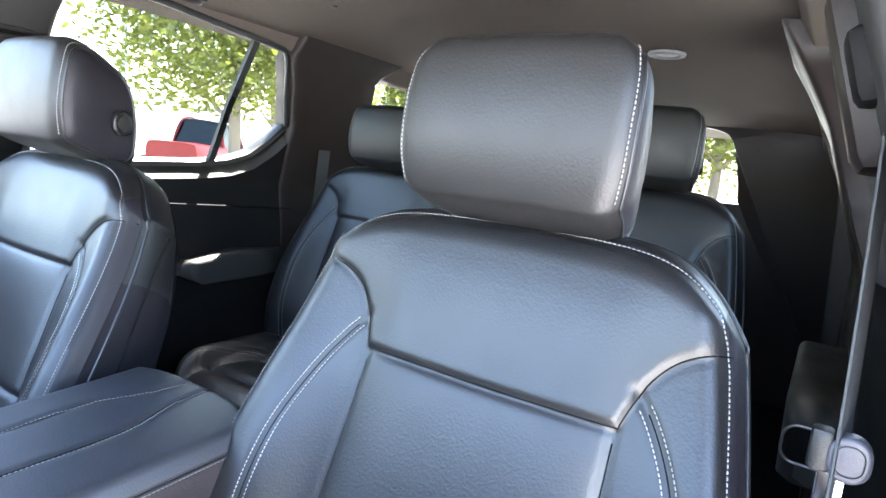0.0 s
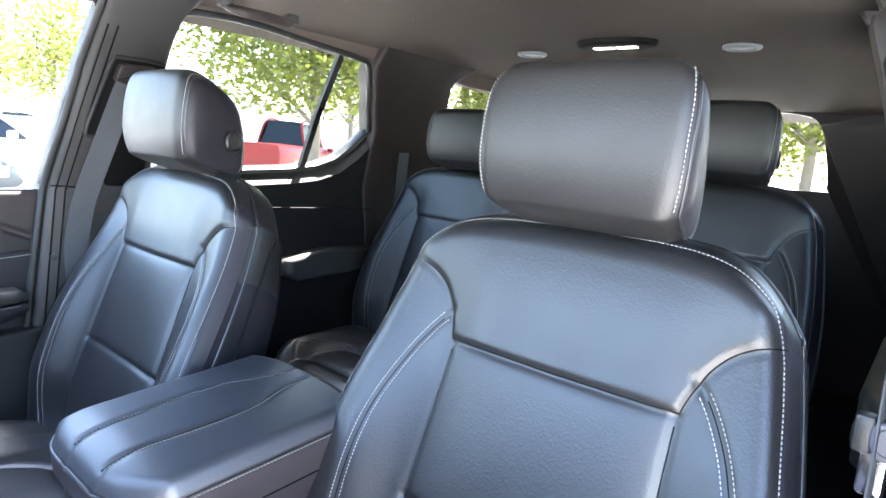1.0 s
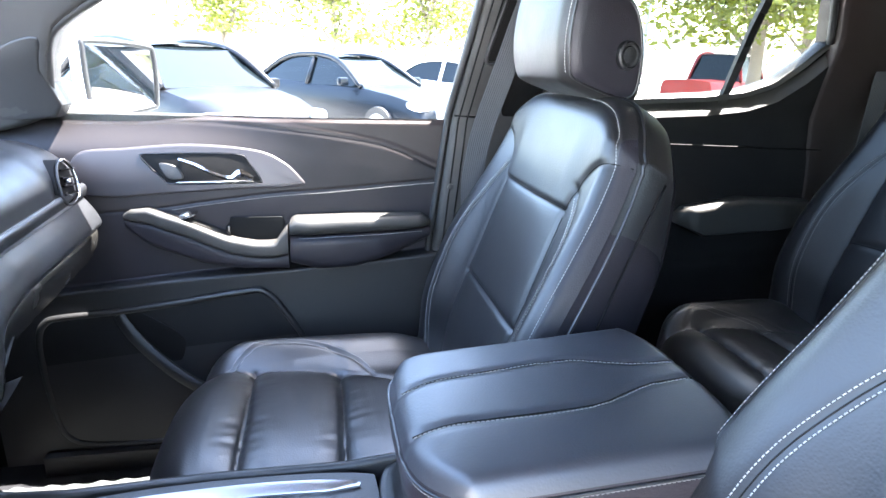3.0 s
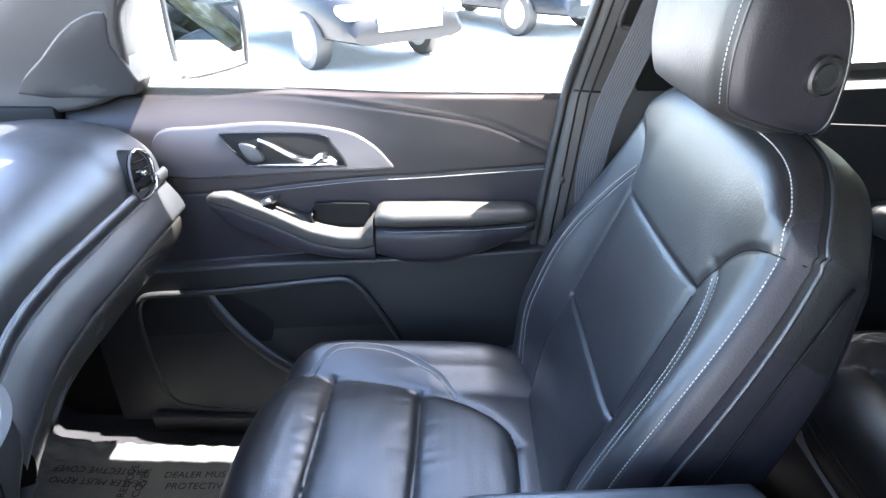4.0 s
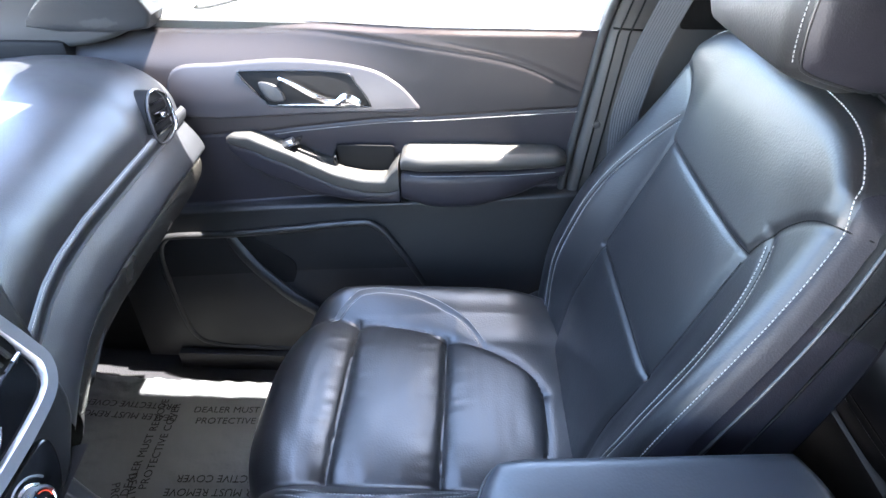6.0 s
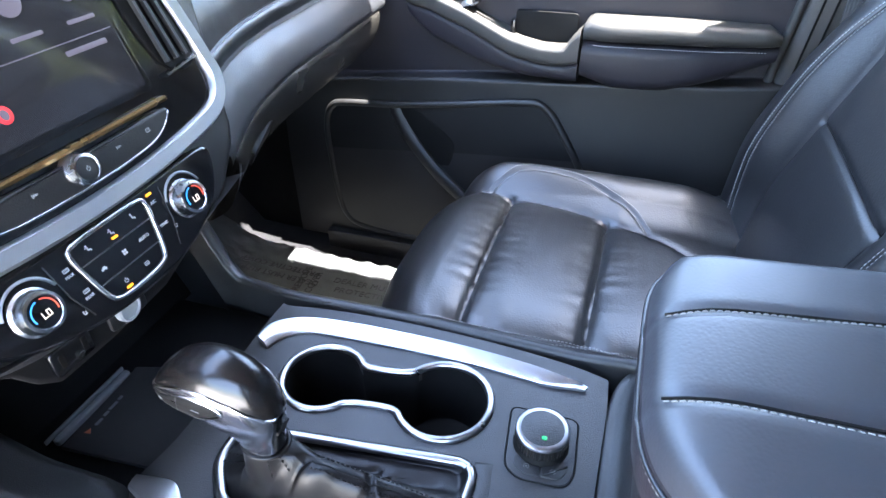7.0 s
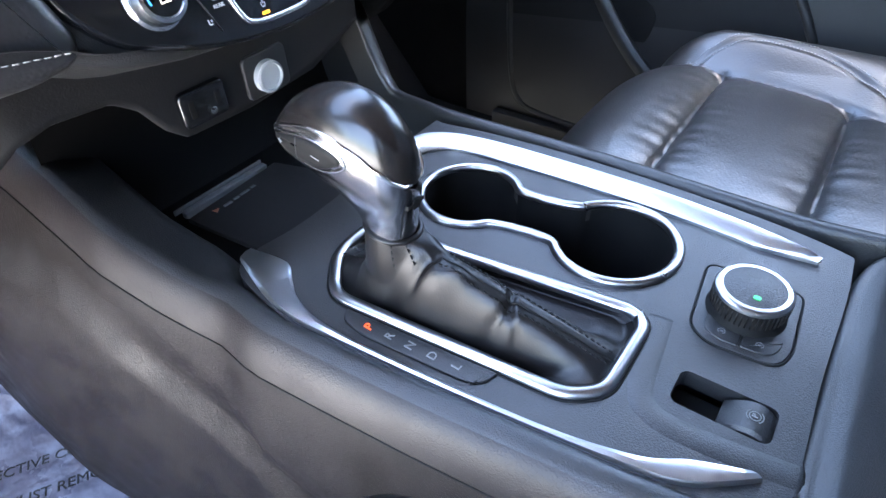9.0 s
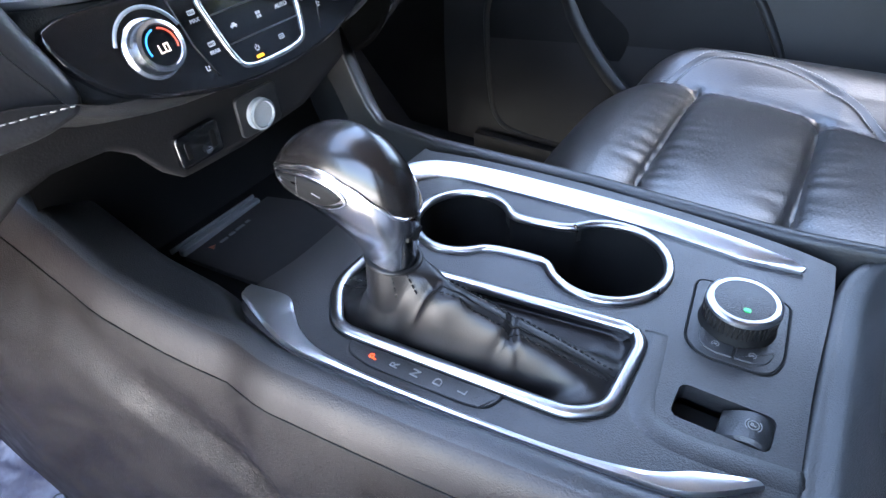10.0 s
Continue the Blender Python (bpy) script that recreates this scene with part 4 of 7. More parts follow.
for du in (-0.0058, 0.0058):
    L = []
    for y in np.linspace(0.588, 0.690, 44):
        x = float(ridge(y)[0]) + du * (1 - 0.25 * float(sst(y, 0.62, 0.69)))
        L.append(deck(x, y, float(boot_z(x, y, 0.5)) + 0.0012))
    bl.append((L, [(0, 0.2, 1)] * len(L)))
for du in (-0.0040, 0.0040):
    L = [deck(0.078 + du, y, float(boot_z(0.078 + du, y, 0.3)) + 0.0012) for y in np.linspace(0.502, 0.524, 12)]
    bl.append((L, [(0, -0.3, 1)] * len(L)))
stitches("boot_stitching", bl, DARK, boot, pitch=0.0038, length=0.0026, width=0.0010, label="dark stitching")
for a_, b_ in ((0.588, 0.691), (0.502, 0.524)):
    sweep("boot_seam", [deck(float(ridge(y)[0]), y, float(boot_z(ridge(y)[0], y, 0.5)) + 0.0003) for y in np.linspace(a_, b_, 40)], circle(0.0007, 5), DARK, boot, sharp=None)

# the lever: metal neck, leather head that leans to the dash, framed switch on its flank
KX = 0.0825
TOPC = spl([(0.5665, 0.934), (0.5690, 0.950), (0.5715, 0.966), (0.5700, 0.983), (0.5635, 0.999), (0.5510, 1.0110), (0.5330, 1.0170), (0.5140, 1.0150), (0.4970, 1.0070), (0.4850, 0.9960), (0.4795, 0.9870)], 5)
BOTC = spl([(0.5360, 0.926), (0.5350, 0.934), (0.5330, 0.941), (0.5295, 0.947), (0.5250, 0.9515), (0.5190, 0.9550), (0.5115, 0.9580), (0.5025, 0.9620), (0.4930, 0.9670), (0.4845, 0.9745), (0.4790, 0.9835)], 5)
KW = np.interp(np.linspace(0, 1, len(TOPC)), (0, 0.1, 0.2, 0.3, 0.4, 0.5, 0.6, 0.7, 0.8, 0.9, 0.96, 1.0), (0.0138, 0.0138, 0.0152, 0.0180, 0.0203, 0.0215, 0.0218, 0.0212, 0.0192, 0.0150, 0.0105, 0.0040))
NK, NA = len(TOPC), 96


def knob_point(i, a, lift=0.0):
    """A place on the knob: i along it from neck to nose, a round it from the crown."""
    i0 = int(min(max(i, 0), NK - 2))
    f_ = i - i0
    tp, bt = TOPC[i0] + (TOPC[i0 + 1] - TOPC[i0]) * f_, BOTC[i0] + (BOTC[i0 + 1] - BOTC[i0]) * f_
    wd = KW[i0] + (KW[i0 + 1] - KW[i0]) * f_
    c_, h_ = (tp + bt) / 2, (tp - bt) / 2
    ca, sa = math.cos(a), math.sin(a)
    k_ = (abs(ca) ** 2.3 + abs(sa) ** 2.3) ** (-1 / 2.3)
    hl = np.linalg.norm(h_)
    g_ = 1 + lift / max(0.006, math.hypot(wd * sa, hl * ca))
    return np.array((KX + wd * sa * k_ * g_, c_[0] + h_[0] * ca * k_ * g_, c_[1] + h_[1] * ca * k_ * g_))


def split(i):
    """Angle from the crown at which the leather ends."""
    return float(lin(i / (NK - 1), [(0.0, 0.0), (0.225, 0.0), (0.245, 0.40), (0.29, 0.72), (0.38, 0.98), (0.50, 1.12), (0.75, 1.20), (0.92, 1.22), (1.0, 1.25)]))


i_from = int(0.225 * (NK - 1)) + 1
rows = []
for i in range(i_from, NK):
    sp = split(i)
    rows.append([knob_point(i, a, 0.0005) for a in np.linspace(-sp, sp, 61)])
grid("gear_knob", np.array(rows), KNOBSKIN, console, "worn glossy black leather gear knob", flip=True)
plate_rows = []
for i in range(NK):
    sp = split(i)
    plate_rows.append([knob_point(i, a) for a in np.linspace(sp, 2 * math.pi - sp, 61)])
plate_rows.append([knob_point(NK - 1, a) * 0.0 + (knob_point(NK - 1, 0) + knob_point(NK - 1, math.pi)) / 2 for a in range(61)])
knob_plate = grid("knob_plate", np.array(plate_rows), NECKMETAL, console, "bright metal neck and flank of the lever", flip=True)
rows = [[knob_point(NK - 1, a, 0.0005) for a in np.linspace(-1.25, 1.25, 61)], [(knob_point(NK - 1, 0) + knob_point(NK - 1, math.pi)) / 2] * 61]
grid("knob_nose", np.array(rows), KNOBSKIN, console, flip=True)
edge_pts = [knob_point(i, -split(i), 0.0006) for i in np.linspace(NK - 1.02, i_from + 0.5, 60)] + [knob_point(i, split(i), 0.0006) for i in np.linspace(i_from + 0.5, NK - 1.02, 60)]
sweep("knob_ring", edge_pts, circle(0.0013, 8), CHROME, console, "chrome bead along the leather", up=(0, 0.3, 1), sharp=None)
def on_flank(i, a):
    return (i / 100 * (NK - 1), a)


loop = spl([(49, 1.52), (51, 1.36), (64, 1.38), (80, 1.42), (91, 1.47), (93, 1.60), (86, 1.86), (72, 1.96), (57, 1.86)], 6, True)
ctr_l = loop.mean(0)
ring_rows = [[knob_point(*on_flank(*(ctr_l + (p - ctr_l) * k_)), h_) for p in np.concatenate([loop, loop[:1]])] for k_, h_ in ((1.0, -0.001), (1.0, 0.0010), (0.96, 0.0014), (0.6, 0.0016), (0.1, 0.0016))]
grid("knob_button", np.array(ring_rows), DARK, knob_plate, "black plus and minus switch", flip=False)
sweep("button_rim", [knob_point(*on_flank(*(ctr_l + (p - ctr_l) * 1.10)), 0.0006) for p in loop], circle(0.0010, 6), CHROME, knob_plate, closed=True, up=(1, 0, 0), sharp=None)
for i0, a0, horiz in ((59, 1.64, True), (82, 1.66, True), (82, 1.66, False)):
    line = [knob_point(*on_flank(i0 + d_, a0), 0.0019) for d_ in np.linspace(-2.2, 2.2, 5)] if horiz else [knob_point(*on_flank(i0, a0 + d_), 0.0019) for d_ in np.linspace(-0.09, 0.09, 5)]
    sweep("button_mark", line, circle(0.00035, 4), WHITEINK, knob_plate, up=(1, 0, 0), sharp=None)
sweep("button_joint", [knob_point(*on_flank(70, a), 0.0016) for a in np.linspace(1.42, 1.92, 8)], circle(0.0004, 4), RUBBER, knob_plate, up=(1, 0, 0), sharp=None)
# small badge at the back of the neck, polished collar above the boot
slab("knob_badge", [(-0.0075, -0.0012), (-0.0030, -0.0012), (-0.0022, -0.0032), (0.0022, -0.0032), (0.0030, -0.0012), (0.0075, -0.0012), (0.0068, 0.0012), (0.0030, 0.0012), (0.0022, 0.0032), (-0.0022, 0.0032), (-0.0030, 0.0012), (-0.0068, 0.0012)], -0.002, 0.0009, 0.0003, DARK, lambda u, v, w: (KX + u, 0.5708 + w - 10.0 * u * u, 0.9600 + v), console, "small plain dark badge")
sweep("lever_collar", [(BASE_XY[0] + 0.0155 * math.cos(a), BASE_XY[1] + 0.0170 * math.sin(a), DECK + 0.0478 - 0.10 * 0.0170 * math.sin(a)) for a in np.linspace(0, 2 * math.pi, 40, endpoint=False)], circle(0.0016, 8), BOOT, console, "rolled leather edge of the boot", closed=True, sharp=None)
lathe("gear_light", [(0.0016, 0.0), (0.0016, 0.0006), (0.0005, 0.0008)], Matrix.Translation((KX + 0.010, 0.5605, 0.940)) @ pose(0, 0, 0, -90, 0, -35), REDLED, knob_plate, n=12)
# selector strip
strip = filleted([(0.1170, 0.5385, 0.002), (0.1085, 0.6425, 0.002), (0.1205, 0.6385, 0.006), (0.1240, 0.628, 0.006), (0.1295, 0.560, 0.008), (0.1260, 0.542, 0.006)], 5)
slab("strip_gap", strip, 0.0002, 0.0007, 0.0002, DARK, deck, console)
slab("selector_strip", inset(strip, 0.0007), 0.0004, 0.0014, 0.0004, PLASTIC, deck, console, "gear position strip")
for ch, v, m_ in (("P", 0.5605, REDLED), ("R", 0.5755, WHITEINK), ("N", 0.590, WHITEINK), ("D", 0.605, WHITEINK), ("L", 0.6205, WHITEINK)):
    text_mesh("gear_letter", ch, 0.0078, Matrix.Translation(deck(0.1222 - (v - 0.56) * 0.07, v, 0.0018)) @ pose(0, 0, 0, 0, 0, 178), m_, console)
# brushed strips along both edges
def edge_strip(inner, outer, label, rise=0.0, flip=True, n=90):
    """A domed metal strip between two lines; its outer edge may stand higher."""
    rows_ = []
    A_, B_ = (np.array([[np.interp(t, np.linspace(0, 1, len(q)), q[:, k]) for k in (0, 1)] for t in np.linspace(0, 1, n)]) for q in (spl(inner, 8), spl(outer, 8)))
    for a_, b_ in zip(A_, B_):
        wd = min(1.0, np.hypot(*(a_ - b_)) / 0.006)
        rows_.append([deck(*(a_ + (b_ - a_) * f_), h_ * wd + rise * f_) for f_, h_ in ((0, -0.001), (0.0, 0.0022), (0.08, 0.0036), (0.5, 0.0046), (0.9, 0.0036), (1.0, 0.0016), (1.0, -0.001 - rise))])
    V_ = np.array(rows_)
    m_ = V_.shape[1]
    f = grid_faces(len(V_), m_) + [tuple(range(m_)), tuple((len(V_) - 1) * m_ + k for k in range(m_))[::-1]]
    return mesh("metal_strip", V_.reshape(-1, 3), [q_[::-1] for q_ in f] if flip else f, STRIP, console, label, sharp=35)


edge_strip([(-0.040, 0.468), (-0.058, 0.476), (-0.0705, 0.497), (-0.0745, 0.54), (-0.077, 0.60), (-0.0775, 0.66), (-0.0745, 0.710), (-0.0725, 0.735), (-0.0765, 0.766)], [(-0.048, 0.453), (-0.070, 0.457), (-0.086, 0.483), (-0.093, 0.53), (-0.0955, 0.60), (-0.0945, 0.66), (-0.0905, 0.710), (-0.0865, 0.735), (-0.0785, 0.768)], "brushed metal edge strip", 0.004, flip=False)
edge_strip([(0.112, 0.446), (0.1085, 0.476), (0.118, 0.491), (0.128, 0.506), (0.1345, 0.528), (0.1352, 0.56), (0.1305, 0.62), (0.1240, 0.68), (0.1150, 0.722), (0.1025, 0.744), (0.0935, 0.768)], [(0.124, 0.447), (0.1315, 0.467), (0.1375, 0.485), (0.1420, 0.505), (0.1425, 0.53), (0.1395, 0.56), (0.1342, 0.62), (0.1273, 0.68), (0.1222, 0.722), (0.1150, 0.748), (0.0950, 0.774)], "brushed metal edge strip with broad ends")
# soft moulded step between the lever and the rear controls
sweep("moulded_step", [deck(u, v, -0.0024) for u, v in spl([(0.020, 0.7005), (0.048, 0.7045), (0.074, 0.7085), (0.086, 0.717), (0.089, 0.735), (0.087, 0.760), (0.083, 0.790)], 6)], circle(0.010, 14, 0.0034), PLASTIC, console, sharp=None)
# drive mode dial
dial_line = filleted([(-0.042, 0.7085, 0.008), (0.0185, 0.7155, 0.009), (0.0255, 0.7290, 0.006), (0.0235, 0.7655, 0.009), (0.008, 0.7695, 0.006), (-0.043, 0.7660, 0.008)], 6)
slab("dial_plate", inset(dial_line, 0.0008), 0, 0.0009, 0.0006, PLASTIC, deck, console)
sweep("dial_groove", [deck(u, v, 0.0002) for u, v in dial_line], circle(0.0008, 6), DARK, console, "dark groove round the dial", closed=True, sharp=None)
for corners, cu, cv in (([(0.003, 0.7215, 0.004), (0.0165, 0.7225, 0.006), (0.0205, 0.733, 0.003), (0.0197, 0.7430, 0.001), (0.003, 0.7430, 0.001)], 0.0135, 0.7325), ([(0.003, 0.7442, 0.001), (0.0196, 0.7442, 0.001), (0.0185, 0.7600, 0.006), (0.009, 0.7635, 0.004), (0.003, 0.7630, 0.003)], 0.0130, 0.7530)):
    slab("dial_button", filleted(corners), 0.0006, 0.0018, 0.0006, PLASTIC, deck, console)
    sweep("button_icon", [deck(cu + 0.0020 * math.cos(a), cv + 0.0020 * math.sin(a), 0.0019) for a in np.linspace(0.5, 5.6, 16)], circle(0.00022, 4), WHITEINK, console, sharp=None)
    slab("button_icon", rrect(0.0010, 0.0018, 0.0003, 2, cu, cv), 0.0017, 0.0020, 0.0001, WHITEINK, deck, console)
dm = Matrix.Translation(deck(-0.0115, 0.7395, 0.0)) @ Matrix.Diagonal((0.93, 0.93, 1.0, 1.0))
lathe("dial_skirt", [(0.0245, 0.0), (0.024, 0.003), (0.0224, 0.005), (0.0228, 0.0160)], dm, DARK, console, "ribbed black dial skirt", n=48)
for k in range(48):
    a = 2 * math.pi * k / 48
    c_, s_ = 0.93 * math.cos(a), 0.93 * math.sin(a)
    sweep("dial_rib", [deck(-0.0115 + 0.0228 * c_, 0.7395 + 0.0228 * s_, 0.0065), deck(-0.0115 + 0.0230 * c_, 0.7395 + 0.0230 * s_, 0.0155)], circle(0.0004, 4), DULL_SHADE, console, up=(1, 0.3, 0), sharp=None)
lathe("dial_rim", [(0.0226, 0.0158), (0.0234, 0.0168), (0.0231, 0.0186), (0.0216, 0.0198), (0.0206, 0.0199)], dm, RINGMETAL, console, "thin chrome dial rim", n=48)
lathe("dial_cap", [(0.0210, 0.017), (0.0203, 0.0196), (0.012, 0.0210), (0.001, 0.0214)], dm, PLASTIC, console, "smooth black dial cap", n=48)
slab("dial_icon", rrect(0.0035, 0.004, 0.001, 3), 0, 0.0003, 0.0001, GREENLED, lambda u, v, w: (-0.0015 + u, 0.7425 + v, deck(0, 0.74, 0.0210)[2] + w), console)
# parking brake switch
slab("brake_well", rrect(0.026, 0.052, 0.005, 4, 0.062, 0.748), -0.022, -0.018, 0.001, DARK, deck, console)
sw = []
for b in np.linspace(0.0, 1, 16):
    h_ = -0.006 + 0.0085 * math.sin(min(1.0, b * 1.6) * math.pi / 2) - 0.006 * max(0.0, b - 0.6) ** 2 * 6
    sw.append([deck(0.0515 + 0.021 * a_, 0.7475 + 0.0255 * b, h_ + d_) for a_, d_ in ((0, -0.016), (0, -0.002), (0.08, 0.0), (0.5, 0.0006), (0.92, 0.0), (1, -0.002), (1, -0.016))])
sw = np.array(sw)
mesh("brake_switch", sw.reshape(-1, 3), grid_faces(16, 7) + [tuple(range(7)), tuple(15 * 7 + k for k in range(7))[::-1]], PLASTIC, console, "glossy parking brake switch", sharp=40)
for r_, a0, a1 in ((0.0027, 0, 6.28), (0.0040, 0.7, 2.44), (0.0040, 3.84, 5.58)):
    sweep("brake_icon", [deck(0.0625 + r_ * math.cos(a), 0.7625 + r_ * math.sin(a), 0.0032) for a in np.linspace(a0, a1, 20)], circle(0.0003, 4), WHITEINK, console, sharp=None)
text_mesh("brake_letter", "P", 0.0042, Matrix.Translation(deck(0.0625, 0.7625, 0.0034)) @ pose(0, 0, 0, 0, 0, 178), WHITEINK, console)
# moulded flanks of the console down to the floor
def flank_rows(s):
    rows = []
    for y in np.linspace(-0.12, 0.84, 74):
        rise = 0.055 * sst(-y, -0.47, -0.2) if s > 0 else 0.115 * sst(-y, -0.385, -0.31)
        if s > 0:
            xt = lin(y, [(0.10, 0.150), (0.24, 0.150), (0.36, 0.156), (0.42, 0.150), (0.47, 0.1435), (0.505, 0.1480), (0.56, 0.1435), (0.62, 0.1380), (0.68, 0.1312), (0.722, 0.1265), (0.75, 0.1215), (0.785, 0.114), (0.84, 0.112)])
        else:
            xt = lin(y, [(0.10, 0.14), (0.3, 0.13), (0.45, 0.116), (0.6, 0.120), (0.84, 0.112)])
        zt = DECK + 0.001 + rise + 0.01 * (y - 0.6) + 0.008 * sst(y, 0.74, 0.84)
        wide = 1 + 2.7 * sst(-y, -0.47, -0.41)
        pr = [(-0.013 * wide, -0.062 - 0.5 * rise), (-0.0115 * wide, -0.034 - 0.2 * rise), (-0.0085 * wide, -0.0135), (-0.005 * wide, -0.003 - 0.0008 * wide), (0.001, 0.002), (0.008, 0.0018), (0.014, -0.002), (0.0195, -0.010), (0.0245, -0.024), (0.030, -0.050), (0.038, -0.10), (0.043, -0.18), (0.047, -0.27), (0.051, -0.36), (0.053, -0.40 - rise)] if s > 0 else [(-0.016, -0.06), (-0.010, -0.03), (-0.006, -0.008), (-0.003, 0.001), (0.006, 0.003), (0.020, -0.002), (0.030, -0.014), (0.036, -0.035), (0.043, -0.10), (0.050, -0.18), (0.058, -0.27), (0.066, -0.36), (0.07, -0.40 - rise)]
        pr = spl(pr, 5)
        if s > 0:
            dc = 0.045 + 0.13 * sst(y, 0.22, 0.62)
            down = np.maximum(0, -pr[:, 1])
            pr[:, 0] += 0.042 * sst(-y, -0.44, -0.16) * sst(down, 0.0, 0.12)
            pr[:, 0] -= 0.010 * sst(down, dc - 0.06, dc) * (1 - sst(down, dc, dc + 0.012)) * sst(y, 0.30, 0.44)
        rows.append([(s * (xt + a * (1.0 if s > 0 else 0.6)), y, max(0.48, zt + b)) for a, b in pr])
    return np.array(rows)


fl = flank_rows(1)
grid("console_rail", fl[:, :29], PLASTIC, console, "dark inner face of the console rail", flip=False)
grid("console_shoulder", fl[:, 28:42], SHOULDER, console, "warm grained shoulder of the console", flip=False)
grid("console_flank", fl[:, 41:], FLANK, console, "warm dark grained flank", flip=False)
sweep("flank_crease", fl[6:-6, 41] + np.array((0.0002, 0, 0)), circle(0.0007, 5), DARK, console, sharp=None)
grid("console_flank", flank_rows(-1), PLASTIC, console, "dark grained flank", flip=True)
# tray ahead of the lever; its shade is put into a near-black plastic
slab("tray_floor", [(-0.105, 0.30), (0.14, 0.30), (0.145, 0.455), (-0.108, 0.455)], -0.04, -0.031, 0.002, TRAY_SHADE, lambda u, v, w: (u, v, DECK + w), console, "tray floor darkened to near black for shade")
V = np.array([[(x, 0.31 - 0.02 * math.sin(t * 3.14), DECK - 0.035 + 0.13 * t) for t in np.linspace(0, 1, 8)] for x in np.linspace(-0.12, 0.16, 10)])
grid("tray_wall", V, TRAY_SHADE, console, flip=True)
slab("charging_pad", [(0.0, 0.338), (0.098, 0.342), (0.09, 0.438), (-0.03, 0.438)], -0.031, -0.027, 0.0015, DULL_SHADE, lambda u, v, w: (u, v, DECK + w), console, "rubber phone charging pad")
ICON_GREY = mat("grey_print", (0.045, 0.048, 0.052), 0.5, wear=0.15, wear_size=0.01)
slab("pad_edge", rrect(0.088, 0.007, 0.002, 3, 0.052, 0.334), -0.031, -0.0255, 0.001, ICON_GREY, lambda u, v, w: (u, v, DECK + w), console, "grey pad edge")
slab("pad_mark", [(0.074, 0.352), (0.080, 0.350), (0.079, 0.356)], -0.0275, -0.0265, 0.0003, mat("orange_print", (0.16, 0.035, 0.008), 0.5, wear=0.1), lambda u, v, w: (u, v, DECK + w), console)
for k, w_ in enumerate((0.008, 0.006, 0.010, 0.005)):
    slab("pad_print", rrect(w_, 0.0032, 0.0006, 2, 0.066 - 0.0095 * k, 0.3535 - 0.0006 * k), -0.0275, -0.0266, 0.0003, ICON_GREY, lambda u, v, w: (u, v, DECK + w), console)
slab("pad_rail", rrect(0.094, 0.0018, 0.0006, 2, 0.052, 0.3245), -0.032, -0.0265, 0.0005, ICON_GREY, lambda u, v, w: (u, v, DECK + w), console, "thin grey rail behind the pad")
# storage box with padded lid
slab("storage_box", rrect(0.20, 0.29, 0.03, 5, 0.012, 0.965), 0.5, 0.99, 0.012, PLASTIC, xyz, console, "black storage box below the lid")
face = spl([(0.786, 0.872), (0.7875, 0.889), (0.795, 0.892), (0.804, 0.900), (0.810, 0.925), (0.812, 0.99)], 5)
grid("box_front", np.array([[(x, y + 0.02 * abs((x - 0.012) / 0.13) ** 6, z) for y, z in face] for x in np.linspace(-0.112, 0.136, 30)]), PLASTIC, console, "grained upright front of the storage box", flip=True)
slab("finger_recess", rrect(0.12, 0.052, 0.018, 6), -0.004, 0.0025, 0.002, PLASTIC, lambda u, v, w: (0.012 + u, 0.8105 - w, 0.945 + v), console, "raised pad on the box front")
NU, NV = 60, 90
U, Vv = np.meshgrid(np.linspace(-1, 1, NU), np.linspace(0, 1, NV), indexing="ij")
fy = 0.798 + np.where(U > 0, 0.046 * np.abs(U) ** 3.4, 0.018 * np.abs(U) ** 6)
ly = fy + (1.10 - 0.02 * np.abs(U) ** 4 - fy) * Vv
lw = 0.116 + 0.006 * Vv
lx = 0.012 + U * lw
lz = 1.042 + 0.017 * Vv + 0.004 * (1 - U**2)
e = np.minimum((1 - np.abs(U)) * lw, np.minimum(ly - fy, 1.10 - 0.02 * np.abs(U) ** 4 - ly))
q = np.clip(1 - e / 0.017, 0, 1)
lz = lz - 0.017 + 0.017 * np.sqrt(1 - q**2) - 0.012 * (1 - sst(ly, 0.79, 0.86)) ** 2
seam1 = spl([(-0.024, 0.788), (-0.030, 0.86), (-0.036, 0.94), (-0.036, 0.985), (-0.022, 1.02), (-0.012, 1.05), (-0.008, 1.095)], 6)
seam2 = spl([(0.048, 0.788), (0.050, 0.86), (0.052, 0.94), (0.049, 0.985), (0.036, 1.02), (0.028, 1.05), (0.026, 1.095)], 6)
for sm in (seam1, seam2):
    lz -= 0.0022 * np.exp(-((dist(lx, ly, sm) / 0.0045) ** 2))
LP = np.stack([lx, ly, lz], -1)
regions(LP, np.zeros((NU, NV), int), {0: ("armrest_lid", LIDSHEEN, "padded black leather armrest lid, paled for sky sheen")}, console)
rim = np.concatenate([LP[0, ::-1], LP[1:-1, 0], LP[-1, :], LP[-2:0:-1, -1]])
drop = sst(rim[:, 1], 0.845, 0.90)[:, None]
W = np.stack([rim + np.array((0, 0, 1)) * (dz + more * drop) + (rim - LP.mean((0, 1))) * np.array((g, g, 0)) for dz, more, g in ((0, 0, 0), (-0.004, 0, 0.010), (-0.014, 0, 0.014), (-0.03, -0.024, 0.006), (-0.042, -0.038, -0.03), (-0.05, -0.042, -0.12))], 1)
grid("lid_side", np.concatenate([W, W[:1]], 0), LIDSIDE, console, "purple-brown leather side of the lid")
sweep("lid_hem", [p for p in W[:, 3] * 0.8 + W[:, 2] * 0.2 if p[1] > 0.84 and p[0] > 0.05], circle(0.0014, 6), DARK, console, sharp=None)
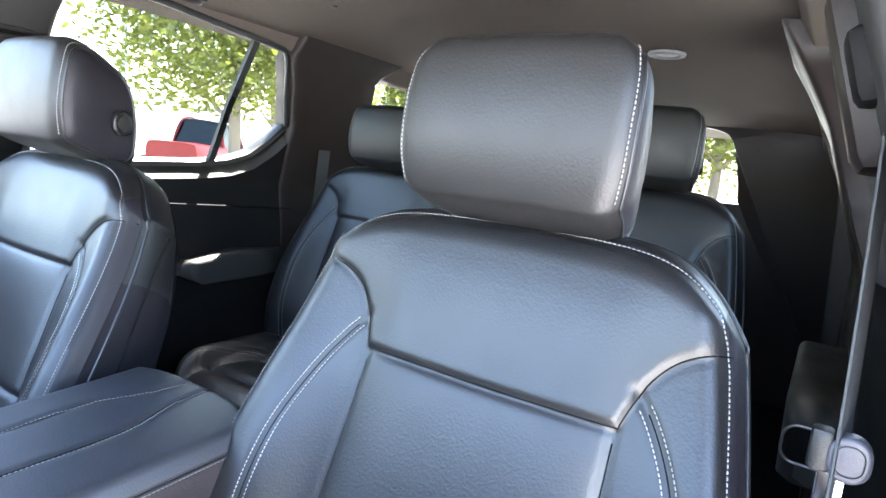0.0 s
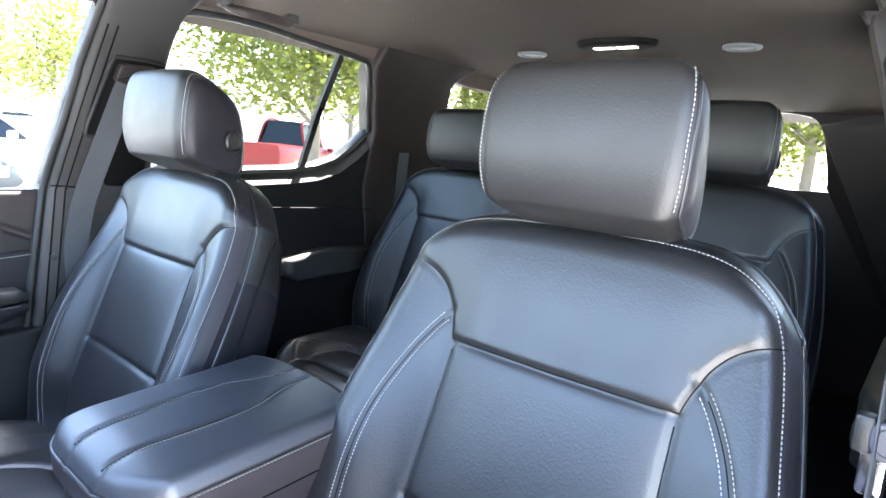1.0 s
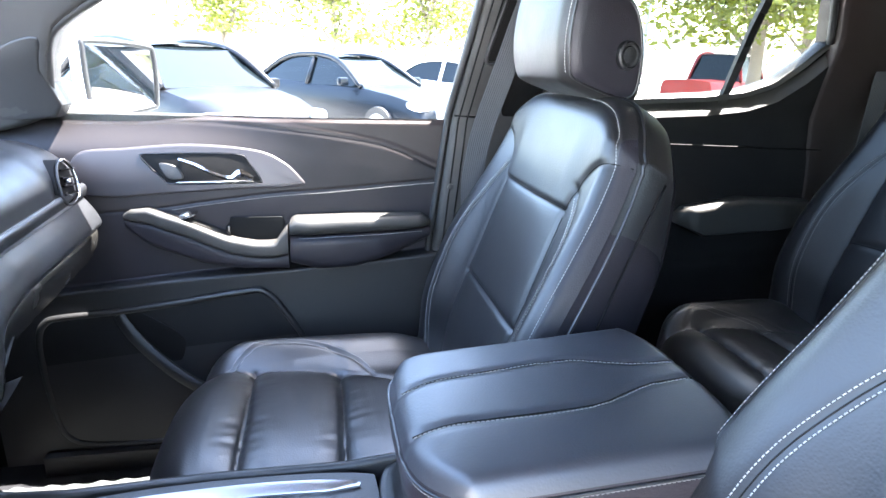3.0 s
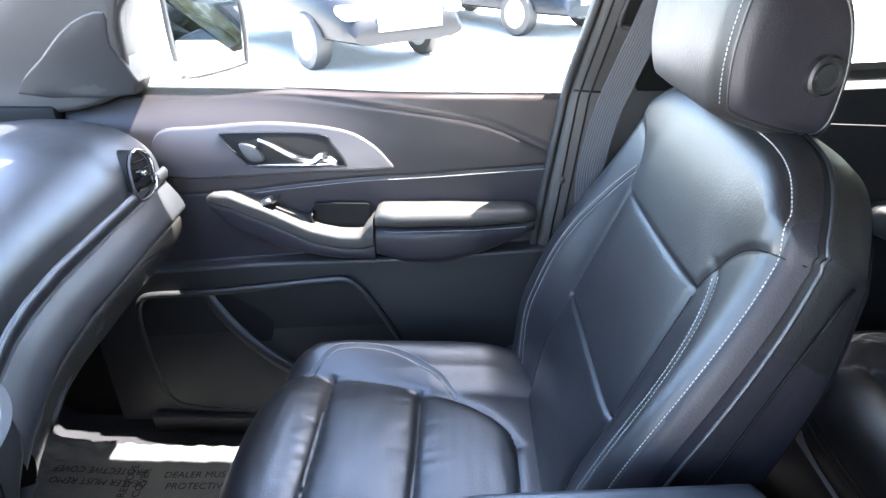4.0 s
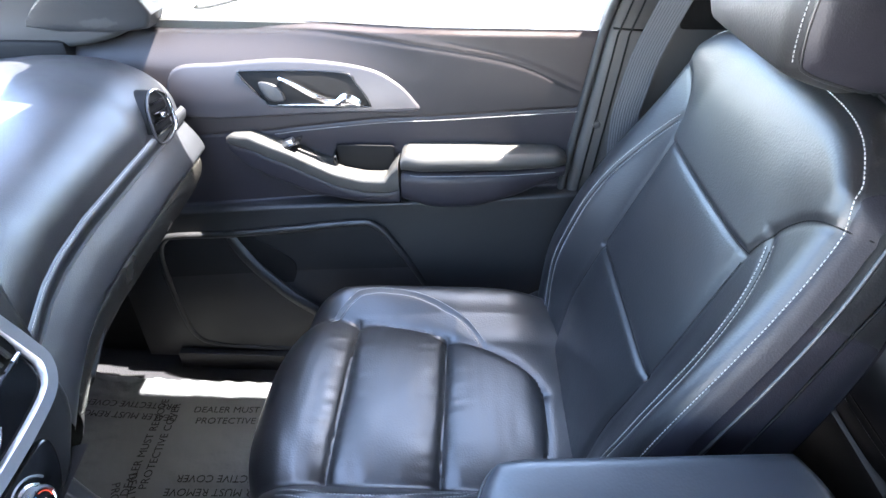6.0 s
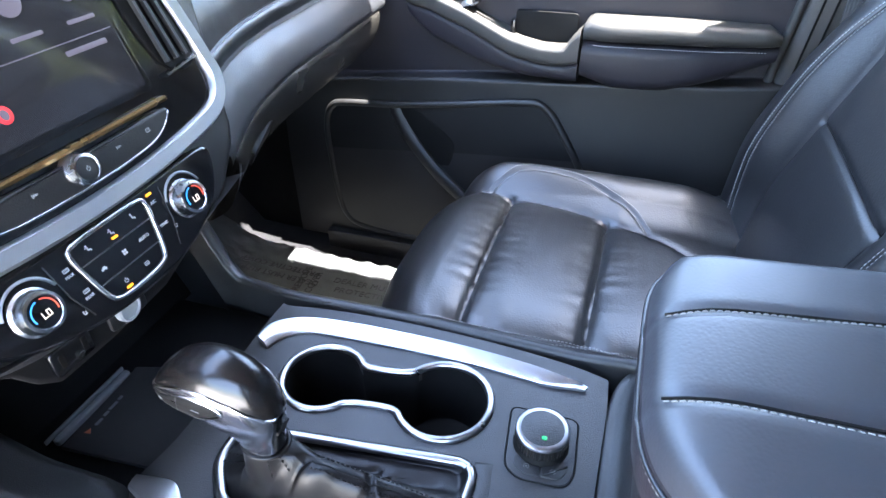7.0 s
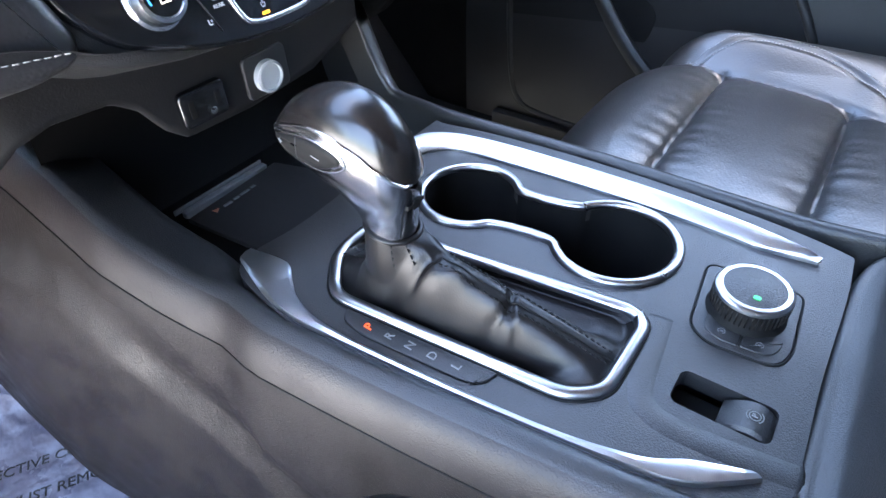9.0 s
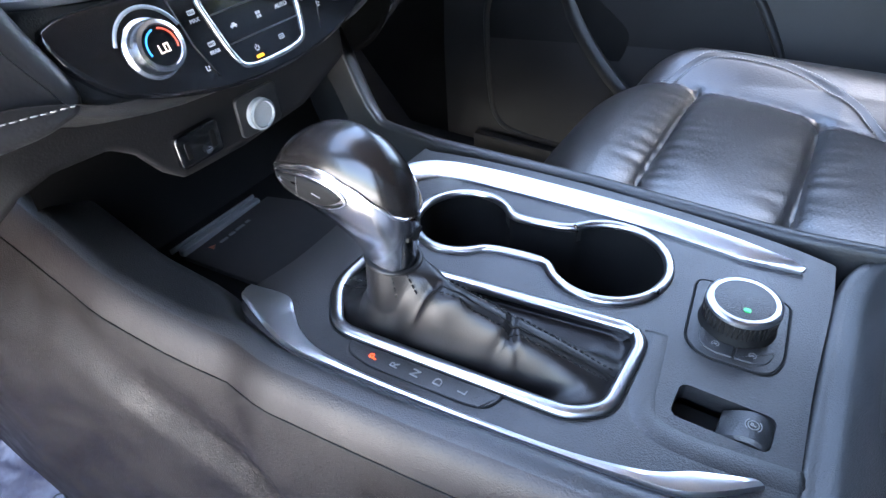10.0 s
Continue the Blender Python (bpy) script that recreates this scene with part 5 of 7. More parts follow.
sweep("lid_piping", W[:, 1], circle(0.002, 6), LEATHER, console, closed=True, sharp=None)


def on_lid(pts):
    out = []
    for x0, y0 in pts:
        j = int(np.clip(round((y0 - 0.797) / 0.303 * (NV - 1)), 0, NV - 1))
        i = int(np.argmin(np.abs(lx[:, j] - x0)))
        out.append((x0, y0, lz[i, j] + 0.0009))
    return out


ll = []
for sm in (seam1, seam2):
    L = [(x, y) for x, y in sm if y < 1.09]
    sweep("lid_seam", on_lid([p for p in L if p[1] > 0.804]), circle(0.0010, 6), DARK, console, sharp=None)
    L = [(x + 0.0042, y) for x, y in L if y > 0.805]
    ll.append(([(p[0], p[1], p[2] + 0.0006) for p in on_lid(L)], [(0, 0, 1)] * len(L)))
ll.append((W[3:-3, 2] + np.array((0, 0, 0.008)), (W[3:-3, 2] - LP.mean((0, 1))) * np.array((1, 1, 0.2))))
stitches("lid_stitching", ll, LIDTHREAD, console, length=0.0034, width=0.0009)

# ---------------------------------------------------------------- dashboard
dash = thing("dashboard", "black soft-skinned dashboard with silver trim and touch screen", "dashboard", at=(0.0, 0.2, 0.9))
prof = spl([(-0.36, 1.155), (-0.2, 1.18), (-0.02, 1.20), (0.10, 1.212), (0.19, 1.209), (0.245, 1.195), (0.280, 1.172), (0.297, 1.148), (0.302, 1.122)], 6)
xs = np.linspace(-0.715, -0.115, 50)


def bow(x):
    """The dash bows rearwards towards the middle of the car."""
    return lin(x, [(-0.72, -0.004), (-0.5, 0.008), (-0.36, 0.017), (-0.28, 0.03), (-0.23, 0.044), (-0.165, 0.07), (-0.1, 0.10)])


def pad_end(x):
    """The pad draws back round the vent by the door."""
    return -0.010 * sst(-x, 0.54, 0.60)


V = np.array([[(x, y + (bow(x) + pad_end(x)) * sst(y, -0.1, 0.26), z - 0.010 * sst(-x, 0.64, 0.72)) for y, z in prof] for x in xs])
grid("top_pad", V, SOFT, dash, "blue-black soft dash pad", flip=True)
prof2 = spl([(0.302, 1.122), (0.2995, 1.1195), (0.304, 1.116), (0.306, 1.110), (0.304, 1.101), (0.301, 1.096)], 4)
V2 = np.array([[(x, y + bow(x), z) if k > 1 else V[i, -1] for k, (y, z) in enumerate(prof2)] for i, x in enumerate(xs)])
grid("stitched_band", V2, SOFT, dash, flip=True)
st = V[1:-1, -1] + np.array((0, 0.002, -0.003))
stitches("dash_stitching", [(st, [(0, 1, 0.1)] * len(st))], THREAD, dash)
ch = V2[6:-4, -1]
sweep("dash_trim", ch, [(-0.0016, -0.003), (-0.0016, 0.003), (0.003, 0.003), (0.003, -0.003)], SATIN, dash, "thin silver trim line", up=(0, 0, 1))
prof3 = spl([(0.2975, 1.094), (0.299, 1.090), (0.304, 1.083), (0.313, 1.070), (0.320, 1.056), (0.3235, 1.044), (0.321, 1.037)], 4)
V3 = np.array([[(x, y + bow(x), z) for y, z in prof3] for x in xs])
grid("lower_pad", V3, SOFT, dash, "sky-lit lower dash roll", flip=True)
xs4 = np.linspace(-0.69, -0.14, 40)
prof4 = spl([(0.319, 1.036), (0.3215, 1.030), (0.3195, 1.015), (0.312, 0.995), (0.298, 0.972), (0.278, 0.956), (0.25, 0.946), (0.12, 0.93)], 4)
V4 = np.array([[(x, y + bow(x), z) for y, z in prof4] for x in xs4])
grid("glovebox_lid", V4, GLOVE, dash, "black glovebox lid", flip=True)
slab("glovebox_latch", filleted([(-0.045, -0.012, 0.006), (0.040, -0.012, 0.006), (0.045, 0.012, 0.008), (-0.030, 0.012, 0.008)]), -0.004, 0.0012, 0.0005, DARK, lambda u, v, w: (-0.262 + u, 0.3095 + float(bow(-0.262 + u)) + 0.50 * v + 0.88 * w, 0.990 + 0.87 * v - 0.12 * u - 0.48 * w), dash, "black latch recess")
# end cap and vent by the door
slab("dash_end", spl([(0.33, 1.13), (0.33, 1.08), (0.29, 0.985), (0.24, 0.91), (0.1, 0.90), (-0.3, 0.92), (-0.3, 1.16), (0.1, 1.2), (0.25, 1.19)], 4, True), -0.02, 0.0, 0.006, PLASTIC, lambda u, v, w: (-0.705 - w, u - 0.05, v - 0.002), dash)
vent = spl([(-0.592, 1.110), (-0.597, 1.138), (-0.614, 1.163), (-0.640, 1.174), (-0.666, 1.156), (-0.657, 1.120), (-0.637, 1.104), (-0.61, 1.102)], 5, True)


def vent_place(u, v, w):
    return (u, 0.307 + w - 0.25 * (v - 1.12), v)


slab("vent_well", vent, -0.06, -0.004, 0.002, DARK, vent_place, dash, "dark air vent")
sweep("vent_ring", [vent_place(u, v, 0.0) for u, v in vent], circle(0.0024, 8), PLASTIC, dash, closed=True, up=(0, 1, 0), sharp=None)
sweep("vent_trim", [vent_place(u - 0.002, v, 0.002) for u, v in vent if u < -0.628 and v > 1.104], circle(0.0024, 8), CHROME, dash, "chrome edge of the vent", up=(0, 1, 0), sharp=None)
for k in range(4):
    z = 1.119 + 0.013 * k
    sweep("vent_slat", [vent_place(-0.652, z - 0.002, -0.001), vent_place(-0.598 - 0.006 * k, z + 0.002, -0.001)], [(-0.006, -0.0012), (-0.006, 0.0012), (0.006, 0.0012), (0.006, -0.0012)], PIANO, dash)
box("vent_tab", (0.012, 0.012, 0.007), vent_place(-0.628, 1.140, 0.004), CHROME, dash, "chrome vent tab", r=0.002)
# defroster grille at the windscreen
slab("defroster", rrect(0.9, 0.10, 0.02, 4, -0.25, -0.06), 0, 0.012, 0.004, PLASTIC, lambda u, v, w: (u, v, 1.192 + w + 0.08 * v), dash, "raised windscreen vent panel")
for k in range(5):
    box("defroster_slat", (0.8, 0.005, 0.006), (-0.25, -0.09 + 0.015 * k, 1.203), DARK, dash, r=0.001)


# centre stack
def stack(u, v, w):
    """u across, v height, w out of the face."""
    return (u, 0.432 - 0.34 * (v - 1.05) + 0.94 * w, v + 0.32 * w)


MX = 0.036
slab("stack_body", spl([(MX - 0.175, 1.29), (MX - 0.17, 1.10), (MX - 0.13, 1.046), (MX - 0.09, 1.026), (MX, 1.020), (MX + 0.09, 1.026), (MX + 0.14, 1.05), (MX + 0.18, 1.10), (MX + 0.18, 1.29)], 4, True), -0.12, -0.004, 0.01, PLASTIC, stack, dash, "black centre stack housing")
slab("stack_face", spl([(MX - 0.15, 1.11), (MX - 0.11, 1.085), (MX - 0.05, 1.079), (MX, 1.078), (MX + 0.05, 1.079), (MX + 0.12, 1.087), (MX + 0.155, 1.11), (MX + 0.15, 1.18), (MX + 0.13, 1.25), (MX + 0.08, 1.27), (MX - 0.08, 1.27), (MX - 0.13, 1.25), (MX - 0.15, 1.18)], 5, True), -0.006, 0.0, 0.003, PIANO, stack, dash, "glossy black face panel")
half = [(MX - 0.0, 1.0855), (MX - 0.06, 1.0875), (MX - 0.115, 1.093), (MX - 0.148, 1.101), (MX - 0.163, 1.118), (MX - 0.162, 1.14), (MX - 0.152, 1.19), (MX - 0.138, 1.235), (MX - 0.115, 1.262), (MX - 0.07, 1.278)]
path = spl(half + [(2 * MX - x, z) for x, z in half[::-1]][:-1], 6, True)
sweep("silver_surround", [stack(u, v, 0.0) for u, v in path], [(-0.0075, -0.01), (-0.0075, 0.0015), (-0.0055, 0.0045), (0.0045, 0.0055), (0.0075, 0.0015), (0.0075, -0.01)], SILVER, dash, "light silver surround", closed=True, up=(0, 1, 0.3))
slab("screen", rrect(0.186, 0.118, 0.004, 3, MX, 1.192), 0.0, 0.004, 0.001, PIANO, stack, dash, "dark touch screen showing icons")
SCREENINK = mat("screen_print", (0.05, 0.045, 0.06), 0.3, emit=(0.75, 0.66, 0.85), emit_strength=0.006)
SCREEN = mat("screen_glow", (0.01, 0.01, 0.012), 0.1, emit=(0.10, 0.11, 0.14), emit_strength=0.006)
slab("screen_image", rrect(0.176, 0.108, 0.002, 3, MX, 1.192), 0.004, 0.0044, 0.0001, SCREEN, stack, dash)
for i, col in enumerate(((0.1, 0.25, 0.9), (0.9, 0.45, 0.05), (0.05, 0.6, 0.1), (0.8, 0.04, 0.05))):
    ic = mat("screen_icon", col, 0.3, emit=col, emit_strength=0.0045)
    slab("screen_icon", circle(0.0064, 20), 0.0043, 0.0048, 0.0001, ic, lambda u, v, w, i=i: stack(u * 0.85 + MX + 0.080 - 0.0195 * i, v * 0.85 + 1.156, w), dash)
    slab("screen_icon", circle(0.0044, 12), 0.0047, 0.0051, 0.0001, SCREENINK, lambda u, v, w, i=i: stack(u * 0.6 + MX + 0.080 - 0.0195 * i, v * 0.7 + 1.156, w), dash)
for i in range(4):
    slab("screen_icon", circle(0.0105, 20), 0.0043, 0.0048, 0.0001, SCREENINK, lambda u, v, w, i=i: stack(u + MX + 0.066 - 0.044 * i, v + 1.212, w), dash)
    slab("screen_text", rrect(0.024, 0.0026, 0.001, 2, MX + 0.066 - 0.044 * i, 1.190), 0.0043, 0.0047, 0.0001, SCREENINK, stack, dash)
slab("screen_text", rrect(0.036, 0.0034, 0.001, 2, MX - 0.058, 1.1735), 0.0043, 0.0047, 0.0001, SCREENINK, stack, dash)
slab("screen_line", rrect(0.17, 0.0007, 0.0003, 2, MX, 1.180), 0.0043, 0.0047, 0.0001, SCREENINK, stack, dash)
# The amber metal colour stands for a reflection on the lip.
sweep("screen_trim", [stack(MX - 0.098 + 0.196 * k / 8, 1.124 - 0.0005 * math.sin(k / 8 * math.pi), 0.003) for k in range(9)], [(-0.002, -0.004), (-0.002, 0.002), (0, 0.0032), (0.002, 0.002), (0.002, -0.004)], mat("lip_amber_reflection", (0.20, 0.125, 0.05), 0.3, metal=0.9, wear=0.1), dash, "polished lip under the screen, coloured as an amber reflection", up=(0, 1, 0.3))
for s in (-1, 1):
    slab("stack_vent", spl([(MX + s * 0.108, 1.255), (MX + s * 0.135, 1.235), (MX + s * 0.148, 1.18), (MX + s * 0.15, 1.14), (MX + s * 0.12, 1.14), (MX + s * 0.105, 1.18)], 4, True), 0.0, 0.002, 0.001, DARK, stack, dash, "dark side vent")
    for k in range(3):
        sweep("vent_slat", [stack(MX + s * (0.112 + 0.010 * k), 1.245 - 0.012 * k, 0.003), stack(MX + s * (0.119 + 0.011 * k), 1.145, 0.003)], [(-0.0015, -0.003), (-0.0015, 0.003), (0.0015, 0.003), (0.0015, -0.003)], RUBBER, dash, up=(0, 1, 0.3))
    box("vent_tab", (0.009, 0.01, 0.02), stack(MX + s * 0.128, 1.205, 0.008), PIANO, dash, r=0.003)
    sweep("vent_bar", [stack(MX + s * 0.112, 1.137, 0.003), stack(MX + s * 0.15, 1.141, 0.003)], circle(0.0018, 6), CHROME, dash, up=(0, 1, 0.3))
bar = spl([(MX - 0.088, 1.119), (MX - 0.090, 1.112), (MX - 0.07, 1.102), (MX - 0.03, 1.0985), (MX + 0.03, 1.0985), (MX + 0.07, 1.102), (MX + 0.090, 1.112), (MX + 0.088, 1.119), (MX + 0.03, 1.1175), (MX - 0.03, 1.1175)], 5, True)
slab("button_bar", bar, 0.0, 0.005, 0.002, PLASTIC, stack, dash, "curved black button bar")
sweep("bar_edge", [stack(u, v, 0.0045) for u, v in bar if v < 1.1155], circle(0.0009, 6), BRUSHED, dash, "thin bright edge of the button bar", up=(0, 1, 0.3), sharp=None)


def knob(u, v, r, name, face):
    o = Vector(stack(u, v, 0.0))
    m = Matrix(((-1, 0, 0, o.x), (0, -0.3222, 0.9467, o.y), (0, 0.9467, 0.3222, o.z), (0, 0, 0, 1)))
    k = lathe(name, [(r * 1.16, 0.0), (r * 1.16, 0.003), (r * 1.04, 0.0045), (r * 1.0, 0.0105), (r * 0.95, 0.0132), (r * 0.80, 0.0137), (r * 0.76, 0.0127)], m, BRUSHED, dash, "knurled silver dial", n=48)
    lathe("dial_face", [(r * 0.77, 0.0115), (r * 0.74, 0.0130), (0.001, 0.0133)], m, face, k, "black dial face", n=32)
    return m


knob(MX - 0.0, 1.110, 0.0105, "volume_dial", PLASTIC)
slab("hvac_panel", spl([(MX - 0.112, 1.078), (MX - 0.098, 1.045), (MX - 0.06, 1.025), (MX, 1.018), (MX + 0.06, 1.024), (MX + 0.11, 1.043), (MX + 0.125, 1.078), (MX + 0.06, 1.080), (MX, 1.079), (MX - 0.06, 1.080)], 6, True), -0.008, 0.003, 0.003, PIANO, stack, dash, "glossy black climate panel")
DIGIT = mat("digit_glow", (0.5, 0.4, 0.3), 0.4, emit=(1.0, 0.85, 0.72), emit_strength=0.035)
RIMBLUE = mat("dial_blue", (0.02, 0.2, 0.5), 0.4, emit=(0.05, 0.4, 0.9), emit_strength=0.02)
RIMRED = mat("dial_red", (0.35, 0.04, 0.02), 0.4, emit=(1.0, 0.10, 0.03), emit_strength=0.02)
for du in (-0.0725, 0.0725):
    m = knob(0.0425 + du, 1.0545, 0.0138, "temperature_dial", PIANO)
    digits = [(-2.6, 0, 0.8, 4.6), (-1.4, -1.9, 2.4, 0.8), (0.6, 0, 0.8, 4.6), (2.8, 0, 0.8, 4.6), (1.7, 1.9, 2.4, 0.8), (1.7, -1.9, 2.4, 0.8)]
    V = [tuple(m @ Vector(((dx + a * bw / 2) * 0.001, (dy + b * bh / 2) * 0.001 - 0.0015, 0.0137))) for dx, dy, bw, bh in digits for a, b in ((-1, -1), (1, -1), (1, 1), (-1, 1))]
    mesh("dial_digit", V, [tuple(range(4 * q, 4 * q + 4)) for q in range(6)], DIGIT, dash, smooth=False)
    for a0, a1, mm_ in ((100, 200, RIMBLUE), (-20, 80, RIMRED)):
        sweep("dial_arc", [tuple(m @ Vector((0.0086 * math.cos(radians(a)), 0.0086 * math.sin(radians(a)), 0.0137))) for a in np.linspace(a0, a1, 10)], circle(0.0005, 4), mm_, dash, up=(0, 1, 0.3), sharp=None)
ICON = mat("icon_print", (0.32, 0.32, 0.33), 0.5, emit=(0.8, 0.85, 0.9), emit_strength=0.003)
FACE = Matrix(((-1, 0, 0, 0), (0, -0.3222, 0.9467, 0), (0, 0.9467, 0.3222, 0), (0, 0, 0, 1)))


def icon(name, u, v, bars, w=0.0034, material=ICON, k=0.00092):
    """A small printed symbol out of bars (right, up, width, height)."""
    V, f = [], []
    for dx, dy, bw, bh in bars:
        o_ = len(V)
        V += [stack(u - (dx + a * bw / 2) * k, v + (dy + b * bh / 2) * k, w) for a, b in ((-1, -1), (1, -1), (1, 1), (-1, 1))]
        f.append((o_, o_ + 1, o_ + 2, o_ + 3))
    return mesh(name, V, f, material, dash, smooth=False)


def print_on_stack(text, u, v, size, w=0.0033, material=ICON):
    text_mesh("button_text", text, size, Matrix.Translation(stack(u, v, w)) @ FACE, material, dash)


PERSON = [(-1.2, 1.6, 1.4, 1.4), (-0.8, -0.6, 1.2, 2.6), (0.6, -1.6, 2.2, 1.0), (1.4, -2.4, 0.8, 1.2)]
ARROW = [(-2.6, 0.4, 1.6, 0.5), (-2.2, 1.0, 0.5, 0.5)]
FAN = [(-1.1, 1.1, 1.8, 1.8), (1.1, 1.1, 1.8, 1.8), (-1.1, -1.1, 1.8, 1.8), (1.1, -1.1, 1.8, 1.8)]
CAR = [(0, -0.6, 5.2, 1.3), (0.2, 0.6, 2.8, 1.1), (-1.5, -1.5, 0.9, 0.9), (1.5, -1.5, 0.9, 0.9)]
POWER = [(0, 1.2, 0.6, 2.0), (-1.4, 0, 0.6, 2.2), (1.4, 0, 0.6, 2.2), (0, -1.5, 2.2, 0.6)]
DEFROST = [(0, 1.6, 5.0, 0.6), (-2.3, 0.4, 0.6, 2.0), (2.3, 0.4, 0.6, 2.0), (0, -0.6, 4.2, 0.6), (-1.0, 0.4, 0.5, 1.8), (0.2, 0.4, 0.5, 1.8), (1.3, 0.4, 0.5, 1.8)]
SEAT = [(-0.8, 0.8, 1.0, 3.2), (0.5, -1.0, 2.6, 0.9), (1.2, 1.0, 0.5, 1.8), (2.0, 1.0, 0.5, 1.8)]
HOUSE = [(0, -0.8, 3.4, 2.4), (0, 0.8, 2.6, 0.9), (0, 1.6, 1.2, 0.9)]
SKIP = [(-2.2, 0, 0.6, 2.6), (-1.0, 0, 1.2, 1.6), (0.6, 0, 1.2, 1.6), (2.0, 0, 0.8, 0.9)]
PHONE = [(0, 1.2, 4.2, 0.6), (0, -1.2, 4.2, 0.6), (-2.0, 0, 0.6, 2.6), (2.0, 0, 0.6, 2.6), (0.4, 0, 1.4, 0.8)]
HX = 0.0415
frame_line = spl([(HX - 0.0355, 1.069), (HX - 0.0345, 1.058), (HX - 0.0285, 1.034), (HX - 0.0205, 1.0275), (HX, 1.0262), (HX + 0.0205, 1.0275), (HX + 0.0285, 1.034), (HX + 0.0345, 1.058), (HX + 0.0355, 1.069), (HX + 0.030, 1.0738), (HX, 1.0745), (HX - 0.030, 1.0738)], 5, True)
sweep("climate_frame", [stack(u, v, 0.0035) for u, v in frame_line], circle(0.0017, 8), BRUSHED, dash, "silver frame round the climate buttons", closed=True, up=(0, 1, 0.3), sharp=None)
for dv in (1.0589, 1.0417):
    sweep("button_gap", [stack(HX - 0.0317 + 0.004 * (1.0589 - dv) / 0.0185, dv, 0.0031), stack(HX + 0.0317 - 0.004 * (1.0589 - dv) / 0.0185, dv, 0.0031)], circle(0.0005, 4), PLASTIC, dash, up=(0, 1, 0.3), sharp=None)
for s in (-1, 1):
    sweep("button_gap", [stack(HX + s * u, v, 0.0031) for u, v in ((0.0535, 1.0733), (0.0505, 1.0482), (0.044, 1.0296))], circle(0.0005, 4), PLASTIC, dash, up=(0, 1, 0.3), sharp=None)
for k, du in enumerate((0.021, 0.0, -0.021)):
    icon("button_icon", HX + du, 1.0672, PERSON + (ARROW if k < 2 else []))
icon("button_icon", HX + 0.0202, 1.0505, CAR)
icon("button_icon", HX, 1.0505, FAN)
print_on_stack("AUTO", HX - 0.0195, 1.0505, 0.0036)
icon("button_icon", HX + 0.0114, 1.0347, POWER)
icon("button_icon", HX - 0.0097, 1.0347, PHONE[:4] + [(0, 0, 2.4, 0.6)])
for du, dv in ((0.0, 1.0626), (0.0115, 1.0300), (-0.0427, 1.0728)):
    slab("amber_light", rrect(0.0055, 0.0018, 0.0006, 2, HX + du, dv), 0.003, 0.0037, 0.0002, AMBER, stack, dash)
icon("button_icon", HX + 0.0427, 1.0631, DEFROST)
print_on_stack("MAX", HX + 0.0427, 1.0593, 0.0030)
icon("button_icon", HX + 0.0396, 1.0454, DEFROST)
print_on_stack("REAR", HX + 0.0396, 1.0416, 0.0030)
print_on_stack("A/C", HX - 0.0427, 1.0663, 0.0034)
print_on_stack("SYNC", HX - 0.0409, 1.0491, 0.0033)
icon("button_icon", HX + 0.0493, 1.0352, SEAT, k=0.0008)
icon("button_icon", HX - 0.0493, 1.0426, SEAT, k=0.0008)
for s in (-1, 1):
    arc = [stack(HX + s * 0.0725 + 0.0205 * math.cos(a), 1.0538 + 0.0205 * math.sin(a), 0.0032) for a in np.linspace(radians(20), radians(160), 16)]
    sweep("dial_surround", arc, circle(0.0011, 6), SATIN, dash, "thin metal arc over the dial", up=(0, 1, 0.3), sharp=None)
for du, bars in ((0.066, HOUSE), (0.036, SKIP), (-0.036, SKIP), (-0.066, PHONE)):
    icon("button_icon", MX + du, 1.1105, bars, 0.0053)
icon("button_icon", MX, 1.110, POWER, 0.0140, k=0.0009)
# curved underside of the stack: it carries the sockets and flows into the console on the driver's side
def skirt_edge(x):
    """Height of the lower edge of the skirt under the stack."""
    return float(lin(x, [(-0.14, 0.985), (-0.09, 0.962), (-0.04, 0.943), (0.03, 0.938), (0.085, 0.940), (0.10, 0.953), (0.113, 0.974), (0.128, 0.985), (0.165, 0.988), (0.188, 0.983), (0.205, 0.968), (0.23, 0.945), (0.26, 0.92), (0.30, 0.90), (0.5, 0.86), (0.72, 0.86)]))


rows = []
for x in np.r_[np.linspace(-0.098, 0.26, 81), np.linspace(0.27, 0.32, 5)]:
    top_z = 1.026 + 1.1 * min(abs(x - MX), 0.13) ** 2 + 0.012 * sst(x, 0.15, 0.2)
    yt = 0.440 - 0.10 * max(0.0, x - 0.16)
    zb = skirt_edge(x)
    row = []
    for t in np.linspace(0, 1, 14):
        k = sst(t, 0.0, 0.22)
        row.append((x, yt - (yt - 0.369) * k - 0.05 * max(0.0, t - 0.45) * sst(x, 0.18, 0.24), top_z + (zb - top_z) * t ** 0.9))
    row += [(x, row[-1][1] - 0.006, zb - 0.003), (x, row[-1][1] - 0.03, zb + 0.004), (x, 0.26, zb + 0.02)]
    rows.append(row)
# The darker plastic copy puts the shade below the panel into the skirt.
grid("stack_skirt", np.array(rows), DULL_SHADE, dash, "curved skirt under the climate panel, darkened for shade")
sock = lambda u, v, w: (u, 0.3695 + w, v)  # noqa: E731
slab("usb_panel", rrect(0.038, 0.026, 0.004, 4, 0.070, 0.960), 0, 0.005, 0.002, PIANO, sock, dash, "black twin socket panel")
for du in (-0.011, 0.011):
    slab("usb_slot", rrect(0.0045, 0.013, 0.001, 2, 0.070 + du, 0.960), 0.004, 0.0056, 0.0003, DARK, sock, dash)
